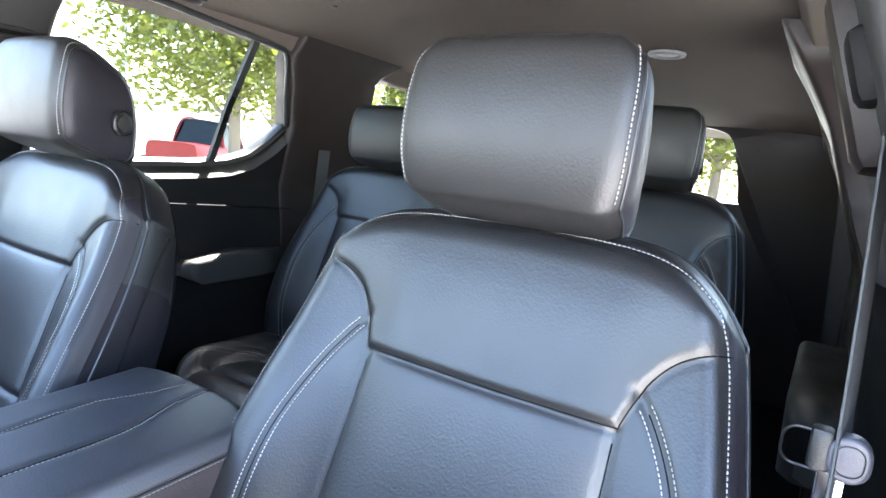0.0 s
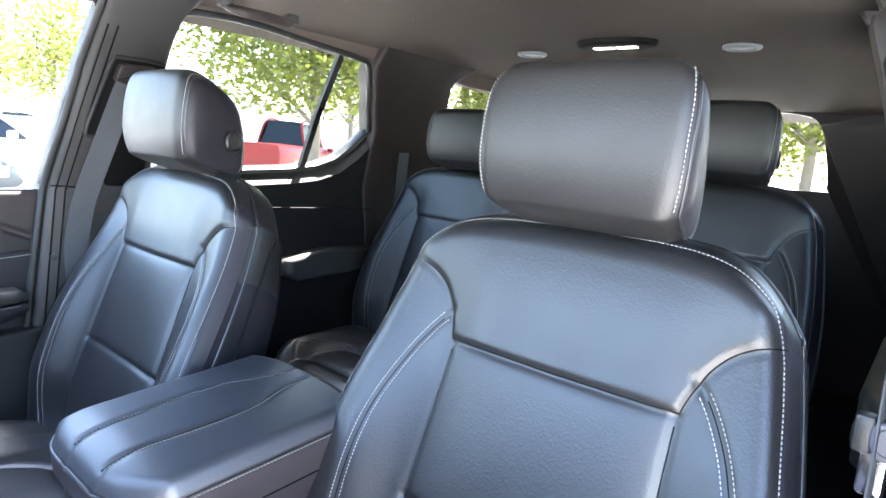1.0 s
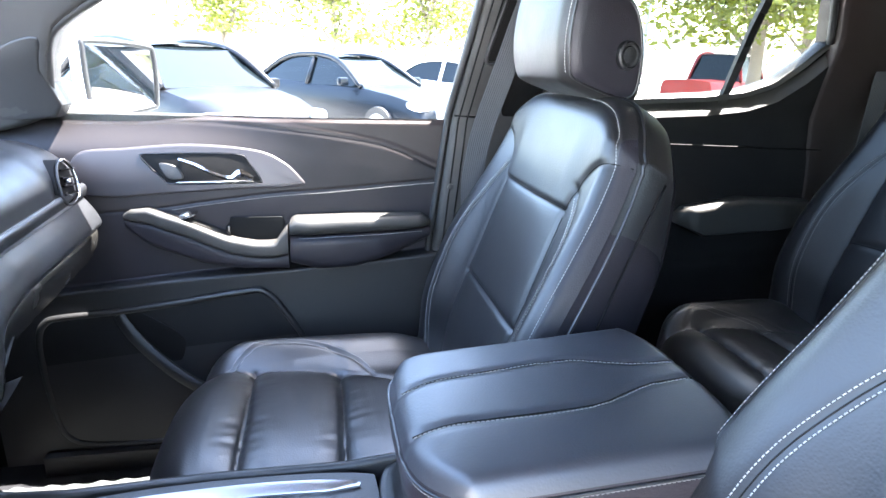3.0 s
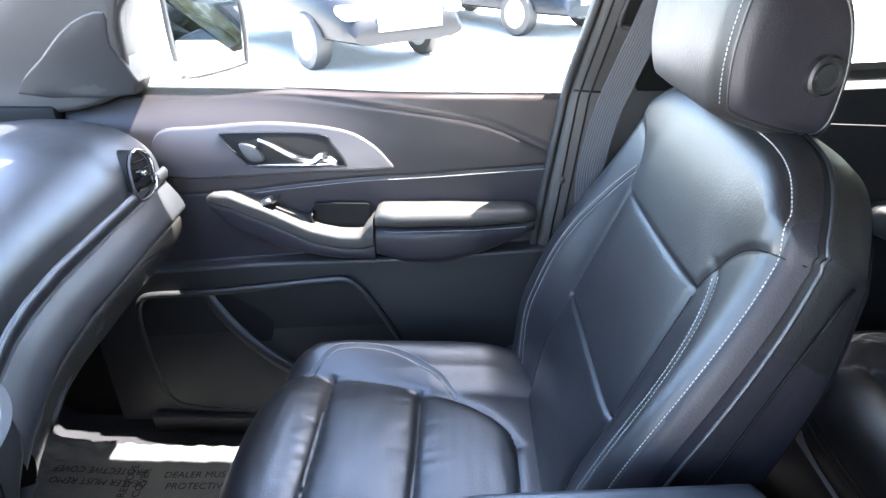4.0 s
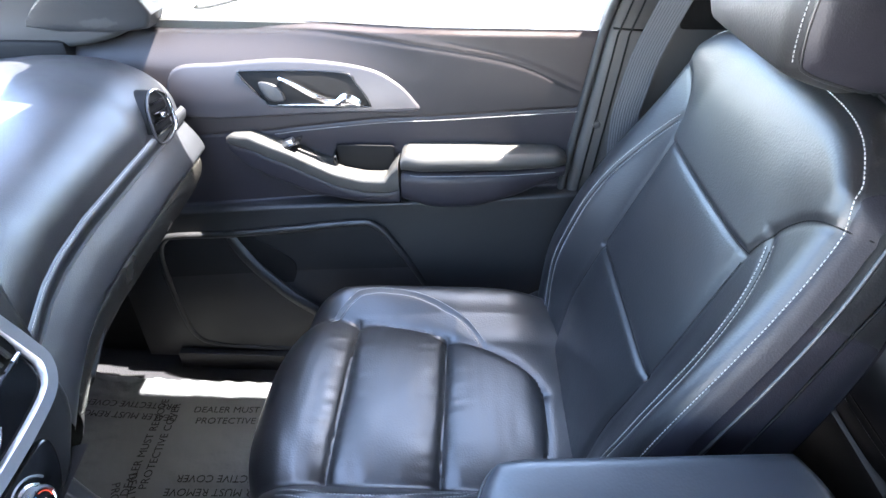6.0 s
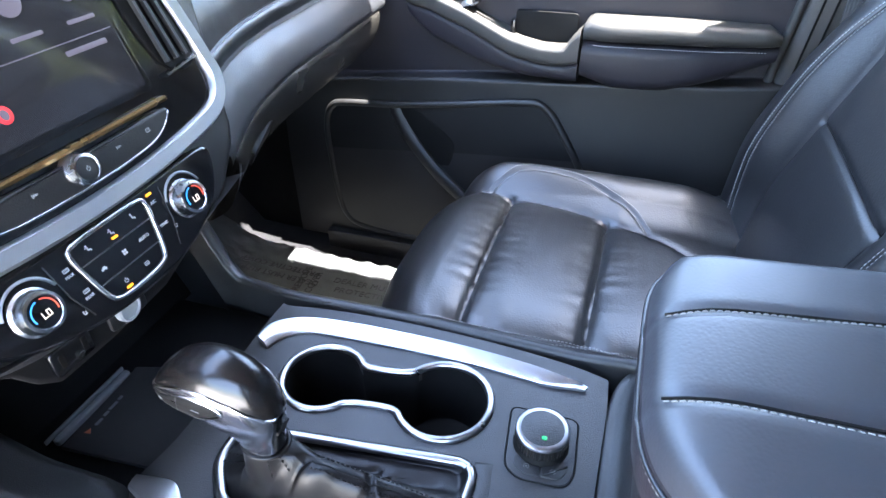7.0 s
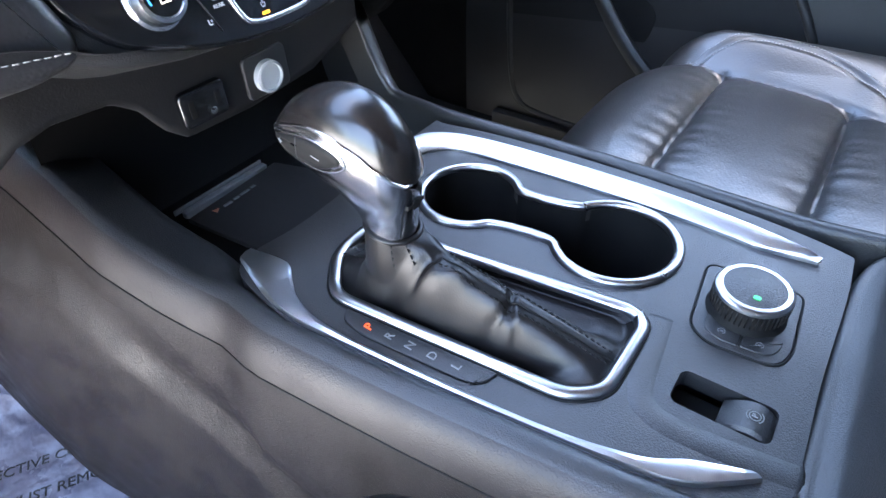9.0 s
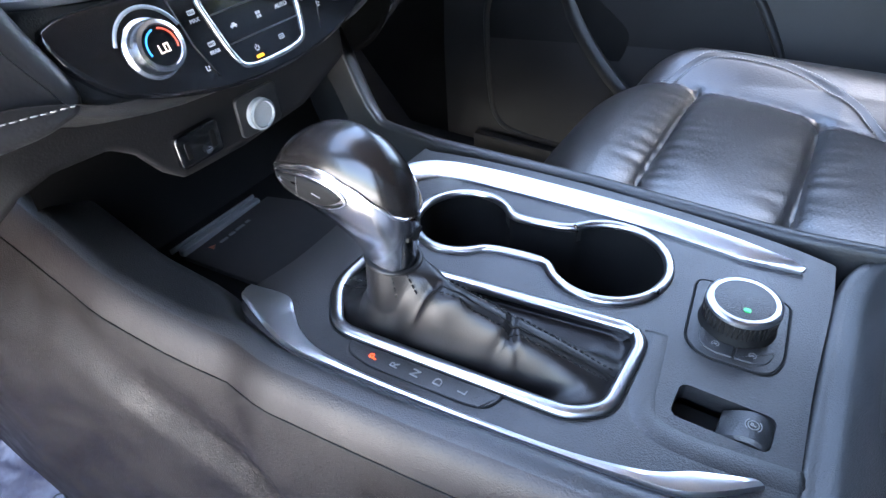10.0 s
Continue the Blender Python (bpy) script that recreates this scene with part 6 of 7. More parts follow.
lathe("audio_jack", [(0.003, 0.0), (0.003, 0.0062), (0.0015, 0.0064)], Matrix.Translation((0.066, 0.3705, 0.954)) @ pose(0, 0, 0, -90, 0, 0), CHROME, dash, n=16)
CAPGREY = mat("cap_grey", (0.22, 0.23, 0.24), 0.4, wear=0.1, wear_size=0.02)
slab("power_panel", rrect(0.042, 0.034, 0.005, 4, 0.010, 0.960), 0, 0.003, 0.0015, PLASTIC, sock, dash)
lathe("power_socket_cap", [(0.0125, 0.0), (0.0125, 0.006), (0.0105, 0.007), (0.010, 0.005), (0.001, 0.0055)], Matrix.Translation((0.0115, 0.3715, 0.958)) @ pose(0, 0, 0, -90, 0, 0), CAPGREY, dash, "grey power socket cap", n=32)
# driver's knee pad beside the stack
kp = spl([(0.158, 1.045), (0.166, 1.075), (0.19, 1.13), (0.24, 1.16), (0.55, 1.16), (0.6, 1.05), (0.4, 1.03), (0.22, 1.032), (0.175, 1.034)], 5, True)
slab("knee_pad", kp, -0.04, 0.012, 0.012, LEATHER, lambda u, v, w: (u, 0.425 + w - 0.15 * (u - 0.16), v), dash, "stitched black knee pad")
L = [(x, 0.425 + 0.013 - 0.15 * (x - 0.16), 1.046 + 0.10 * (x - 0.165)) for x in np.linspace(0.165, 0.5, 30)]
stitches("knee_stitching", [(L, [(0, 1, 0)] * len(L))], LIDTHREAD, dash, width=0.0006)
slab("cluster_hood", spl([(0.2, 1.16), (0.2, 1.25), (0.3, 1.30), (0.5, 1.30), (0.6, 1.24), (0.7, 1.2), (0.72, 1.05), (0.3, 1.05)], 4, True), -0.3, 0.0, 0.02, SOFT, lambda u, v, w: (u, 0.30 + w, v), dash)
slab("stack_top", rrect(0.36, 0.7, 0.06, 5, MX, 0.0), 0, 0.08, 0.03, SOFT, lambda u, v, w: (u, v - 0.0, 1.17 + w + 0.04 * v), dash)

# ---------------------------------------------------------------- doors
PB = body(-1)


def door_place(y, z, w):
    return PB(y, z, w - (0.022 - 0.015 * float(sst(y, 0.52, 0.80))) * float(sst(z, 1.06, 1.23)))


door = thing("front_door", "closed front passenger door with black leather panel and silver handle plate", "car door", "passenger side doors", at=(-0.77, 0.55, 0.5))
c1 = spl([(0.07, 1.232), (0.2, 1.231), (0.327, 1.228), (0.47, 1.229), (0.61, 1.221), (0.75, 1.206), (0.864, 1.185), (0.942, 1.155), (1.0, 1.128)], 5)
c2 = spl([(0.07, 1.04), (0.3, 1.052), (0.431, 1.063), (0.494, 1.072), (0.638, 1.089), (0.758, 1.097), (0.969, 1.115), (1.0, 1.117)], 5)
c3 = spl([(0.07, 0.885), (0.261, 0.902), (0.473, 0.922), (0.712, 0.938), (0.903, 0.954), (1.0, 0.962)], 5)
yy = np.linspace(0.075, 0.995, 200)
Y = np.repeat(yy[:, None], 181, 1)
h1, h2, h3 = (np.interp(Y, c[:, 0], c[:, 1]) for c in (c1, c2, c3))


def crowded(lo, hi, n):
    """Rows of points that crowd towards both ends."""
    f_ = 0.5 - 0.5 * np.cos(np.linspace(0, math.pi, n))
    f_ = 0.65 * f_ + 0.35 * np.linspace(0, 1, n)
    return lo[:, None] + (hi - lo)[:, None] * f_


Z = np.concatenate([crowded(np.full(200, 0.52), h3[:, 0], 61)[:, :-1], crowded(h3[:, 0], h2[:, 0], 51)[:, :-1], crowded(h2[:, 0], h1[:, 0], 46)[:, :-1], crowded(h1[:, 0], np.full(200, 1.24), 26)], 1)
lean = 1.0 - sst(Y, 0.38, 0.72)
w = 0.022 - (0.002 + 0.026 * lean) * (1 - sst(h1 - Z, -0.01, 0.065)) - 0.004 * sst(Z, h1, h1 + 0.015)
k2, k3 = sst(h2 - Z, -0.004, 0.004), sst(h3 - Z, -0.006, 0.006)
w = w * (1 - k2) + k2 * (0.0215 - 0.006 * np.clip((h2 - Z) / 0.10, 0, 1))
w = w * (1 - k3) + k3 * (0.040 + 0.012 * sst(h3 - Z, 0.0, 0.2))
for c, d_, s_ in ((c1, 0.0022, 0.005), (c2, 0.0018, 0.0026), (c3, 0.005, 0.004)):
    w -= d_ * np.exp(-((dist(Y, Z, c) / s_) ** 2))
w -= 0.006 * sst(Z, 1.228, 1.238)
w -= (0.022 - 0.015 * sst(Y, 0.52, 0.80)) * sst(Z, 1.06, 1.23)
P = np.stack([-(0.765 - w), Y, Z], -1)
key = np.where(Z >= h1 - 1e-9, 0, np.where(Z >= h2 - 1e-9, 1, np.where(Z >= h3 - 1e-9, 2, 3)))
regions(P, key, {0: ("belt_panel", PLASTIC_BROWN, "dark brown belt panel"), 1: ("upper_panel", DOORSKIN, ""), 2: ("leather_insert", VINYL, ""), 3: ("lower_panel", DOORLOW, "")}, door, flip=True)
L = [(y, np.interp(y, c2[:, 0], c2[:, 1]) - 0.006) for y in np.linspace(0.44, 0.98, 60)]
stitches("door_stitching", [([door_place(y, z, 0.0238) for y, z in L], [(1, 0, 0)] * len(L))], THREAD, door)
slab("outer_skin", [(0.07, 0.5), (1.0, 0.5), (1.0, 1.195), (0.07, 1.195)], -0.10, -0.02, 0.01, SATIN, door_place, door, "outer door skin")
def sill_strip(name, x_in, x_out, lift, material, label):
    """A length of the window base, falling a little to the rear."""
    V_ = []
    for y in np.linspace(0.20, 1.03, 40):
        zi = lin(y, [(0.2, 1.242), (0.5, 1.240), (0.68, 1.234), (0.9, 1.215), (1.03, 1.204)])
        f0, f1 = (x_in + 0.795) / -0.14, (x_out + 0.795) / -0.14
        z0, z1 = zi + (1.226 - zi) * f0 + lift, zi + (1.226 - zi) * f1 + lift
        V_.append([(x_in, y, z0 - 0.02), (x_in, y, z0 - 0.003), (x_in - 0.003, y, z0), (x_in + (x_out - x_in) * 0.5, y, (z0 + z1) / 2 + 0.002), (x_out + 0.004, y, z1), (x_out, y, z1 - 0.004), (x_out, y, z1 - 0.03)])
    return grid(name, np.array(V_), material, door, label, sharp=40)


sill_strip("belt_rail", -0.793, -0.845, 0.0, SUNLIT_PLASTIC, "rail along the window base, lightened as sunlit")
sill_strip("outer_shoulder", -0.847, -0.935, -0.003, SATIN, "silver grey painted shoulder outside the window")

def handle_place(y, z, w):
    """The plate lies nearly flush in the panel."""
    return door_place(y, z, w - 0.0065)


# grey plate with handle
plate_out = spl([(0.262, 1.13), (0.283, 1.170), (0.363, 1.178), (0.481, 1.186), (0.605, 1.176), (0.66, 1.153), (0.692, 1.122), (0.698, 1.107), (0.66, 1.101), (0.557, 1.098), (0.393, 1.088), (0.341, 1.085), (0.275, 1.092)], 6, True)
slab("handle_plate", plate_out, 0.010, 0.034, 0.005, DOORGREY, handle_place, door, "grey painted handle plate")
cup = spl([(0.394, 1.160), (0.41, 1.168), (0.565, 1.168), (0.592, 1.150), (0.614, 1.118), (0.598, 1.112), (0.455, 1.110), (0.43, 1.122)], 4, True)
slab("handle_cup", cup, 0.030, 0.0352, 0.001, DARK, handle_place, door, "dark handle recess")
sweep("handle_rim", [handle_place(y, z, 0.035) for y, z in cup], circle(0.0018, 6), PIANO, door, closed=True, up=(1, 0, 0), sharp=None)
hl = spl([handle_place(0.462, 1.158, 0.038), handle_place(0.49, 1.150, 0.046), handle_place(0.525, 1.134, 0.050), handle_place(0.558, 1.124, 0.048), handle_place(0.578, 1.134, 0.047), handle_place(0.600, 1.122, 0.043)], 6)
sweep("door_handle", hl, [(-0.004, -0.004), (-0.004, 0.004), (0.0, 0.006), (0.004, 0.004), (0.004, -0.004)], CHROME, door, "bright chrome door handle", up=(1, 0, 0), scale=np.interp(np.linspace(0, 1, len(hl)), (0, 0.5, 0.8, 1), (0.7, 1.0, 1.9, 1.2)))
slab("lock_switch", spl([(0.425, 1.150), (0.455, 1.145), (0.468, 1.122), (0.44, 1.122)], 4, True), 0.034, 0.040, 0.002, PLASTIC, handle_place, door, "black lock switch")
sweep("handle_base", [handle_place(0.455, 1.1135, 0.037), handle_place(0.60, 1.1155, 0.037)], circle(0.002, 6), CHROME, door, up=(1, 0, 0), sharp=None)


def rest(name, ys, zt, zb, xo, xi, material, label, r=0.012):
    """An armrest lofted along the car from rounded sections."""
    rows = []
    for y in ys:
        t, b, o_, i_ = lin(y, zt), lin(y, zb), lin(y, xo), lin(y, xi)
        rr = min(r, (t - b) * 0.45, (i_ - o_) * 0.45)
        sec = [(o_, b), (o_, t - 0.002)] + [(i_ - rr + rr * math.sin(a), t - rr + rr * math.cos(a)) for a in np.linspace(0, math.pi / 2, 7)] + [(i_ - rr + rr * math.cos(a), b + rr - rr * math.sin(a)) for a in np.linspace(0, math.pi / 2, 5)]
        rows.append([(x, y, z) for x, z in sec])
    V = np.array(rows)
    n, m = V.shape[:2]
    f = grid_faces(n, m)
    f = [q_[::-1] for q_ in f] + [tuple(range(m)), tuple((n - 1) * m + j for j in range(m))[::-1]]
    return mesh(name, V.reshape(-1, 3), [q_[::-1] for q_ in f], material, door, label, sharp=50)


ya = np.r_[0.352, 0.358, 0.366, np.linspace(0.38, 0.66, 30), 0.664]
HAND = [(0.35, 1.05), (0.365, 1.062), (0.40, 1.066), (0.47, 1.043), (0.55, 1.008), (0.60, 0.998), (0.64, 0.998), (0.655, 1.02), (0.665, 1.028)]
HLOW = [(0.35, 1.040), (0.37, 1.040), (0.40, 1.036), (0.47, 1.012), (0.55, 0.977), (0.60, 0.968), (0.64, 0.968), (0.664, 0.975)]
# Sunlit tops wear the lighter plastic; dark vinyl below them stands for shade.
rest("pull_handle", ya, HAND, HLOW, [(0.35, -0.752), (0.40, -0.754), (0.53, -0.752), (0.56, -0.728), (0.64, -0.728), (0.655, -0.75)], [(0.35, -0.735), (0.37, -0.72), (0.42, -0.708), (0.50, -0.698), (0.6, -0.690), (0.664, -0.688)], SUNLIT_PLASTIC, "black pull handle, colour lightened as sunlit", r=0.008)
rest("handle_base", ya, [(y, z + 0.001) for y, z in HLOW], [(0.35, 1.025), (0.37, 1.01), (0.40, 0.990), (0.50, 0.953), (0.58, 0.941), (0.664, 0.940)], [(0.35, -0.755), (0.664, -0.755)], [(0.35, -0.740), (0.37, -0.727), (0.42, -0.717), (0.50, -0.709), (0.6, -0.701), (0.664, -0.699)], VINYL, "base of the pull handle, darkened as shade")
yb = np.r_[0.668, 0.672, 0.68, np.linspace(0.69, 0.94, 24), 0.952, 0.958]
rest("arm_pad", yb, [(0.668, 1.036), (0.675, 1.046), (0.80, 1.048), (0.94, 1.046), (0.958, 1.034)], [(0.668, 1.012), (0.70, 1.012), (0.9, 1.018), (0.958, 1.020)], [(0.66, -0.752), (1.0, -0.752)], [(0.668, -0.692), (0.70, -0.684), (0.85, -0.688), (0.94, -0.70), (0.958, -0.715)], SUNLIT_PLASTIC, "padded armrest top", r=0.015)
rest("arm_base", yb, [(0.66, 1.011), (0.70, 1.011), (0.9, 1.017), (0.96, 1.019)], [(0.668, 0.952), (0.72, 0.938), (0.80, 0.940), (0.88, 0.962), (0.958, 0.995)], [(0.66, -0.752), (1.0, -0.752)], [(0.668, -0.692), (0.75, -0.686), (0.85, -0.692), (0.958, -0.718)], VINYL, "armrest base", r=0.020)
L = [(-0.6835 + lin(y, [(0.68, -0.007), (0.70, 0), (0.85, -0.004), (0.94, -0.016)]), y, 1.009 + 0.025 * (y - 0.7)) for y in np.linspace(0.685, 0.94, 30)]
stitches("arm_stitching", [(L, [(1, 0, 0.2)] * len(L))], THREAD, door)
# Dark plate on the panel draws the shade inside the pocket.
slab("pull_pocket", rrect(0.105, 0.05, 0.006, 3, 0.602, 1.018), 0.028, 0.0315, 0.001, DARK, door_place, door, "flat dark plate for the shaded pull pocket")
box("pocket_rim", (0.035, 0.008, 0.034), (-0.738, 0.548, 1.012), PIANO, door, r=0.002)
box("switch_base", (0.034, 0.045, 0.004), (-0.726, 0.468, 1.046), PIANO, door, rot=(22, 0, 0), r=0.001)
box("window_switch", (0.018, 0.020, 0.010), (-0.724, 0.468, 1.051), STRIP, door, "bright window switch", rot=(22, 0, 0), r=0.003)
# speaker and map pocket
spk = spl([(0.173, 0.755), (0.176, 0.81), (0.192, 0.840), (0.222, 0.849), (0.322, 0.856), (0.45, 0.872), (0.57, 0.889), (0.612, 0.886), (0.65, 0.84), (0.705, 0.745), (0.74, 0.66), (0.70, 0.585), (0.50, 0.556), (0.343, 0.553), (0.24, 0.560), (0.200, 0.580), (0.183, 0.63)], 5, True)
slab("speaker_panel", spk, 0.040, 0.050, 0.004, DULL_SHADE, door_place, door, "black speaker and pocket panel")
sweep("speaker_rim", [door_place(y, z, 0.049) for y, z in spk], circle(0.0070, 8), PLASTIC, door, "dark grey raised rim", closed=True, up=(1, 0, 0), sharp=None)
# No hollow is cut; a near-black plate carries the opening's shade.
slab("pocket_opening", spl([(0.338, 0.853), (0.362, 0.856), (0.400, 0.832), (0.440, 0.800), (0.446, 0.775), (0.432, 0.738), (0.405, 0.752), (0.365, 0.802)], 4, True), 0.046, 0.0515, 0.001, DARK, door_place, door, "flat dark plate for the shaded map pocket opening")
pk = spl([door_place(0.325, 0.850, 0.050), door_place(0.352, 0.800, 0.056), door_place(0.402, 0.738, 0.060), door_place(0.456, 0.688, 0.062), door_place(0.54, 0.632, 0.062), door_place(0.66, 0.59, 0.060)], 6)
sweep("pocket_lip", pk, [(-0.013, -0.012), (-0.013, -0.002), (-0.006, 0.003), (0.006, 0.003), (0.013, -0.002), (0.013, -0.012)], PLASTIC, door, "map pocket lip", up=(1, 0, 0))
# window frame and glass
gl = slab("window_pane", [(0.22, 1.20), (1.03, 1.20), (1.075, 1.62), (0.62, 1.625), (0.40, 1.49), (0.24, 1.38)], -0.030, -0.026, 0.001, GLASS, PB, door, "clear side window")
gl.visible_shadow = False
sweep("window_seal", [PB(y, z, 0.0) for y, z in spl([(0.245, 1.245), (0.258, 1.315), (0.278, 1.378), (0.33, 1.42), (0.40, 1.46), (0.53, 1.55), (0.60, 1.60), (0.66, 1.618), (1.05, 1.612), (1.03, 1.42), (1.0, 1.25)], 5)], circle(0.008, 8), RUBBER, door, "black window seal", up=(1, 0, 0), sharp=None)
slab("sail_panel", spl([(0.05, 1.235), (0.255, 1.235), (0.25, 1.32), (0.262, 1.375), (0.2, 1.36), (0.12, 1.30)], 3, True), -0.04, 0.014, 0.006, PLASTIC, PB, door, "dark triangular mirror panel")

# rear door of the same side
door2 = thing("rear_door", "closed rear passenger door with rising black window sill", "car door", "passenger side doors", at=(-0.77, 1.5, 0.5))
belt = [(1.10, 1.275), (1.30, 1.282), (1.50, 1.292), (1.60, 1.297), (1.69, 1.308), (1.76, 1.332), (1.82, 1.381), (1.85, 1.418), (1.98, 1.43)]
yy = np.linspace(1.10, 1.97, 80)
tt = np.linspace(0, 1, 60)
P = []
for y in yy:
    top_z = lin(y, belt)
    row = []
    for t in tt:
        z = 0.52 + (top_z - 0.52) * t
        w_ = 0.02 + 0.004 * sst(z, 1.0, 1.09) * (1 - sst(z, 1.13, 1.20)) + 0.015 * (1 - sst(z, 0.9, 0.93)) - 0.040 * sst(t, 0.945, 1.0)
        row.append(PB(y, z, w_))
    P.append(row)
P = np.array(P)
# Panel darkened for shade; its top strip is lightened as if sunlit.
grid("door_panel", P[:, :57], DULL_SHADE, door2, "black rear door panel, darkened for shade", flip=True)
grid("sill_face", P[:, 56:], SUNLIT_PLASTIC, door2, "slanting face below the window, lightened as sunlit", flip=True)
sweep("sill_cap", [PB(y, lin(y, belt), -0.030) for y in np.linspace(1.12, 1.93, 50)], [(-0.026, -0.010), (-0.026, 0.002), (-0.016, 0.010), (0.016, 0.010), (0.026, 0.002), (0.026, -0.010)], SUNLIT_PLASTIC, door2, "rounded window sill cap", up=(0, 0, 1))
slab("outer_skin", [(1.10, 0.5), (1.97, 0.5), (1.97, 1.24), (1.10, 1.24)], -0.10, -0.02, 0.01, SATIN, PB, door2, "outer door skin")
yc = np.r_[1.545, 1.552, np.linspace(1.56, 1.87, 24), 1.88]
rows = []
for y in yc:
    t, b, i_ = lin(y, [(1.545, 1.035), (1.56, 1.05), (1.70, 1.072), (1.88, 1.064)]), lin(y, [(1.545, 1.01), (1.6, 0.985), (1.88, 1.0)]), lin(y, [(1.545, -0.72), (1.57, -0.695), (1.8, -0.69), (1.88, -0.705)])
    rows.append([(x, y, z) for x, z in [(-0.755, b), (-0.755, t)] + [(i_ - 0.012 + 0.012 * math.sin(a), t - 0.012 + 0.012 * math.cos(a)) for a in np.linspace(0, math.pi / 2, 6)] + [(i_, b + 0.004), (i_ - 0.01, b)]])
V = np.array(rows)
f = [q_ for q_ in grid_faces(len(V), V.shape[1])] + [tuple(range(V.shape[1]))]
mesh("armrest", V.reshape(-1, 3), f, SUNLIT_PLASTIC, door2, "padded armrest, lightened as sunlit", sharp=50)
sweep("armrest_line", [PB(y, 1.20 - 0.03 * (y - 1.3), 0.034) for y in np.linspace(1.25, 1.9, 12)], circle(0.002, 5), DARK, door2, up=(1, 0, 0), sharp=None)
g2 = slab("window_pane", [(1.20, 1.22), (1.95, 1.22), (1.95, 1.66), (1.20, 1.68)], -0.030, -0.026, 0.001, TINTGLASS, PB, door2, "lightly tinted rear side window")
g2.visible_shadow = False
sweep("window_divider", [PB(1.655, 1.63, -0.012), PB(1.65, 1.45, -0.012), PB(1.637, 1.255, -0.012)], [(-0.009, -0.006), (-0.009, 0.006), (0.009, 0.006), (0.009, -0.006)], RUBBER, door2, "black slanted window bar", up=(1, 0, 0))
sweep("window_seal", [PB(y, z, 0.0) for y, z in spl([(1.205, 1.25), (1.207, 1.42), (1.204, 1.55), (1.215, 1.613), (1.245, 1.627), (1.37, 1.632), (1.54, 1.621), (1.71, 1.610), (1.755, 1.594), (1.80, 1.52), (1.845, 1.42)], 5)], circle(0.008, 8), RUBBER, door2, "black window seal", up=(1, 0, 0), sharp=None)

# rear door on the driver's side
PD = body(1)
door3 = thing("rear_door", "closed rear driver-side door with cup holder armrest", "car door", at=(0.77, 1.5, 0.5))
# Panel tone lowered for the shaded rear cabin.
grid("door_panel", np.array([[PD(y, z, 0.02 + 0.015 * (1 - sst(z, 0.9, 0.93))) for z in np.linspace(0.52, lin(y, belt), 30)] for y in yy]), DULL_SHADE, door3, "black rear door panel, darkened for shade")
g3 = slab("window_pane", [(1.20, 1.22), (1.95, 1.22), (1.95, 1.66), (1.20, 1.68)], -0.030, -0.026, 0.001, TINTGLASS, PD, door3, "lightly tinted rear side window")
g3.visible_shadow = False
slab("outer_skin", [(1.10, 0.5), (1.97, 0.5), (1.97, 1.24), (1.10, 1.24)], -0.10, -0.02, 0.01, SATIN, PD, door3, "outer door skin")
rows = []
for y in np.linspace(1.46, 1.88, 26):
    f_ = math.sqrt(max(0.0, 1 - ((1.52 - min(y, 1.52)) / 0.062) ** 2))
    zt, zb, xi = 1.095 + 0.033 * f_, 1.04 - 0.02 * f_, 0.640 - 0.026 * f_
    rows.append([(0.75, y, zb), (xi + 0.014, y, zb), (xi + 0.003, y, zb + 0.006)] + [(xi + 0.014 - 0.014 * math.cos(a), y, zt - 0.014 + 0.014 * math.sin(a)) for a in np.linspace(0, math.pi / 2, 6)] + [(0.70, y, zt), (0.75, y, zt)])
V = np.array(rows)
mesh("armrest", V.reshape(-1, 3), [q_[::-1] for q_ in grid_faces(len(V), V.shape[1])] + [tuple(range(V.shape[1]))[::-1]], SUNLIT_PLASTIC, door3, "padded armrest, lightened as sunlit", sharp=50)
pull = np.array([(0.655 + x, 1.452 - 0.004 * math.cos(z * 40), 1.085 + z) for x, z in rrect(0.074, 0.046, 0.016, 6)])
sweep("pull_frame", pull, circle(0.0018, 8), RINGMETAL, door3, "chrome frame of the pull cup", closed=True, up=(0, 1, 0), sharp=None)
slab("pull_cup", rrect(0.072, 0.044, 0.016, 6), -0.002, 0.002, 0.001, DARK, lambda u, v, w: (0.655 + u, 1.455 - w, 1.085 + v), door3, "dark pull cup")

# belts
def belt_strap(pts, width, up, label, name="seat_belt"):
    root = thing(name, label, "seat belt", "seat belts", at=tuple(pts[-1]))
    ribs = [(width * (k / 22 - 0.5), 0.0007 + (0.0005 if k % 2 else 0.0)) for k in range(23)]
    sweep("webbing", spl(pts, 6), ribs[::-1] + [(x, -z) for x, z in ribs], WEBBING, root, "ribbed webbing", up=up, sharp=20)
    return root


b1 = belt_strap([(0.045 - side_x(z), y, z) for y, z in ((1.126, 1.475), (1.114, 1.43), (1.091, 1.33), (1.065, 1.226), (1.052, 1.16), (1.046, 1.10))] + [(-0.716, 1.052, 1.0), (-0.712, 1.065, 0.85), (-0.705, 1.08, 0.56)], 0.046, (1, 0, 0), "grey webbing belt hanging on the centre pillar")
recess = filleted([(1.056, 1.358, 0.004), (1.066, 1.41, 0.02), (1.080, 1.47, 0.02), (1.092, 1.514, 0.008), (1.196, 1.514, 0.006), (1.190, 1.36, 0.02), (1.184, 1.25, 0.006), (1.108, 1.25, 0.008), (1.086, 1.355, 0.004)], 5)
# Raised flat plate; recess and shade behind the belt are its colour alone.
slab("pillar_recess", recess, 0.024, 0.0335, 0.002, DARK, PB, b1, "flat dark plate for the shaded recess behind the belt")
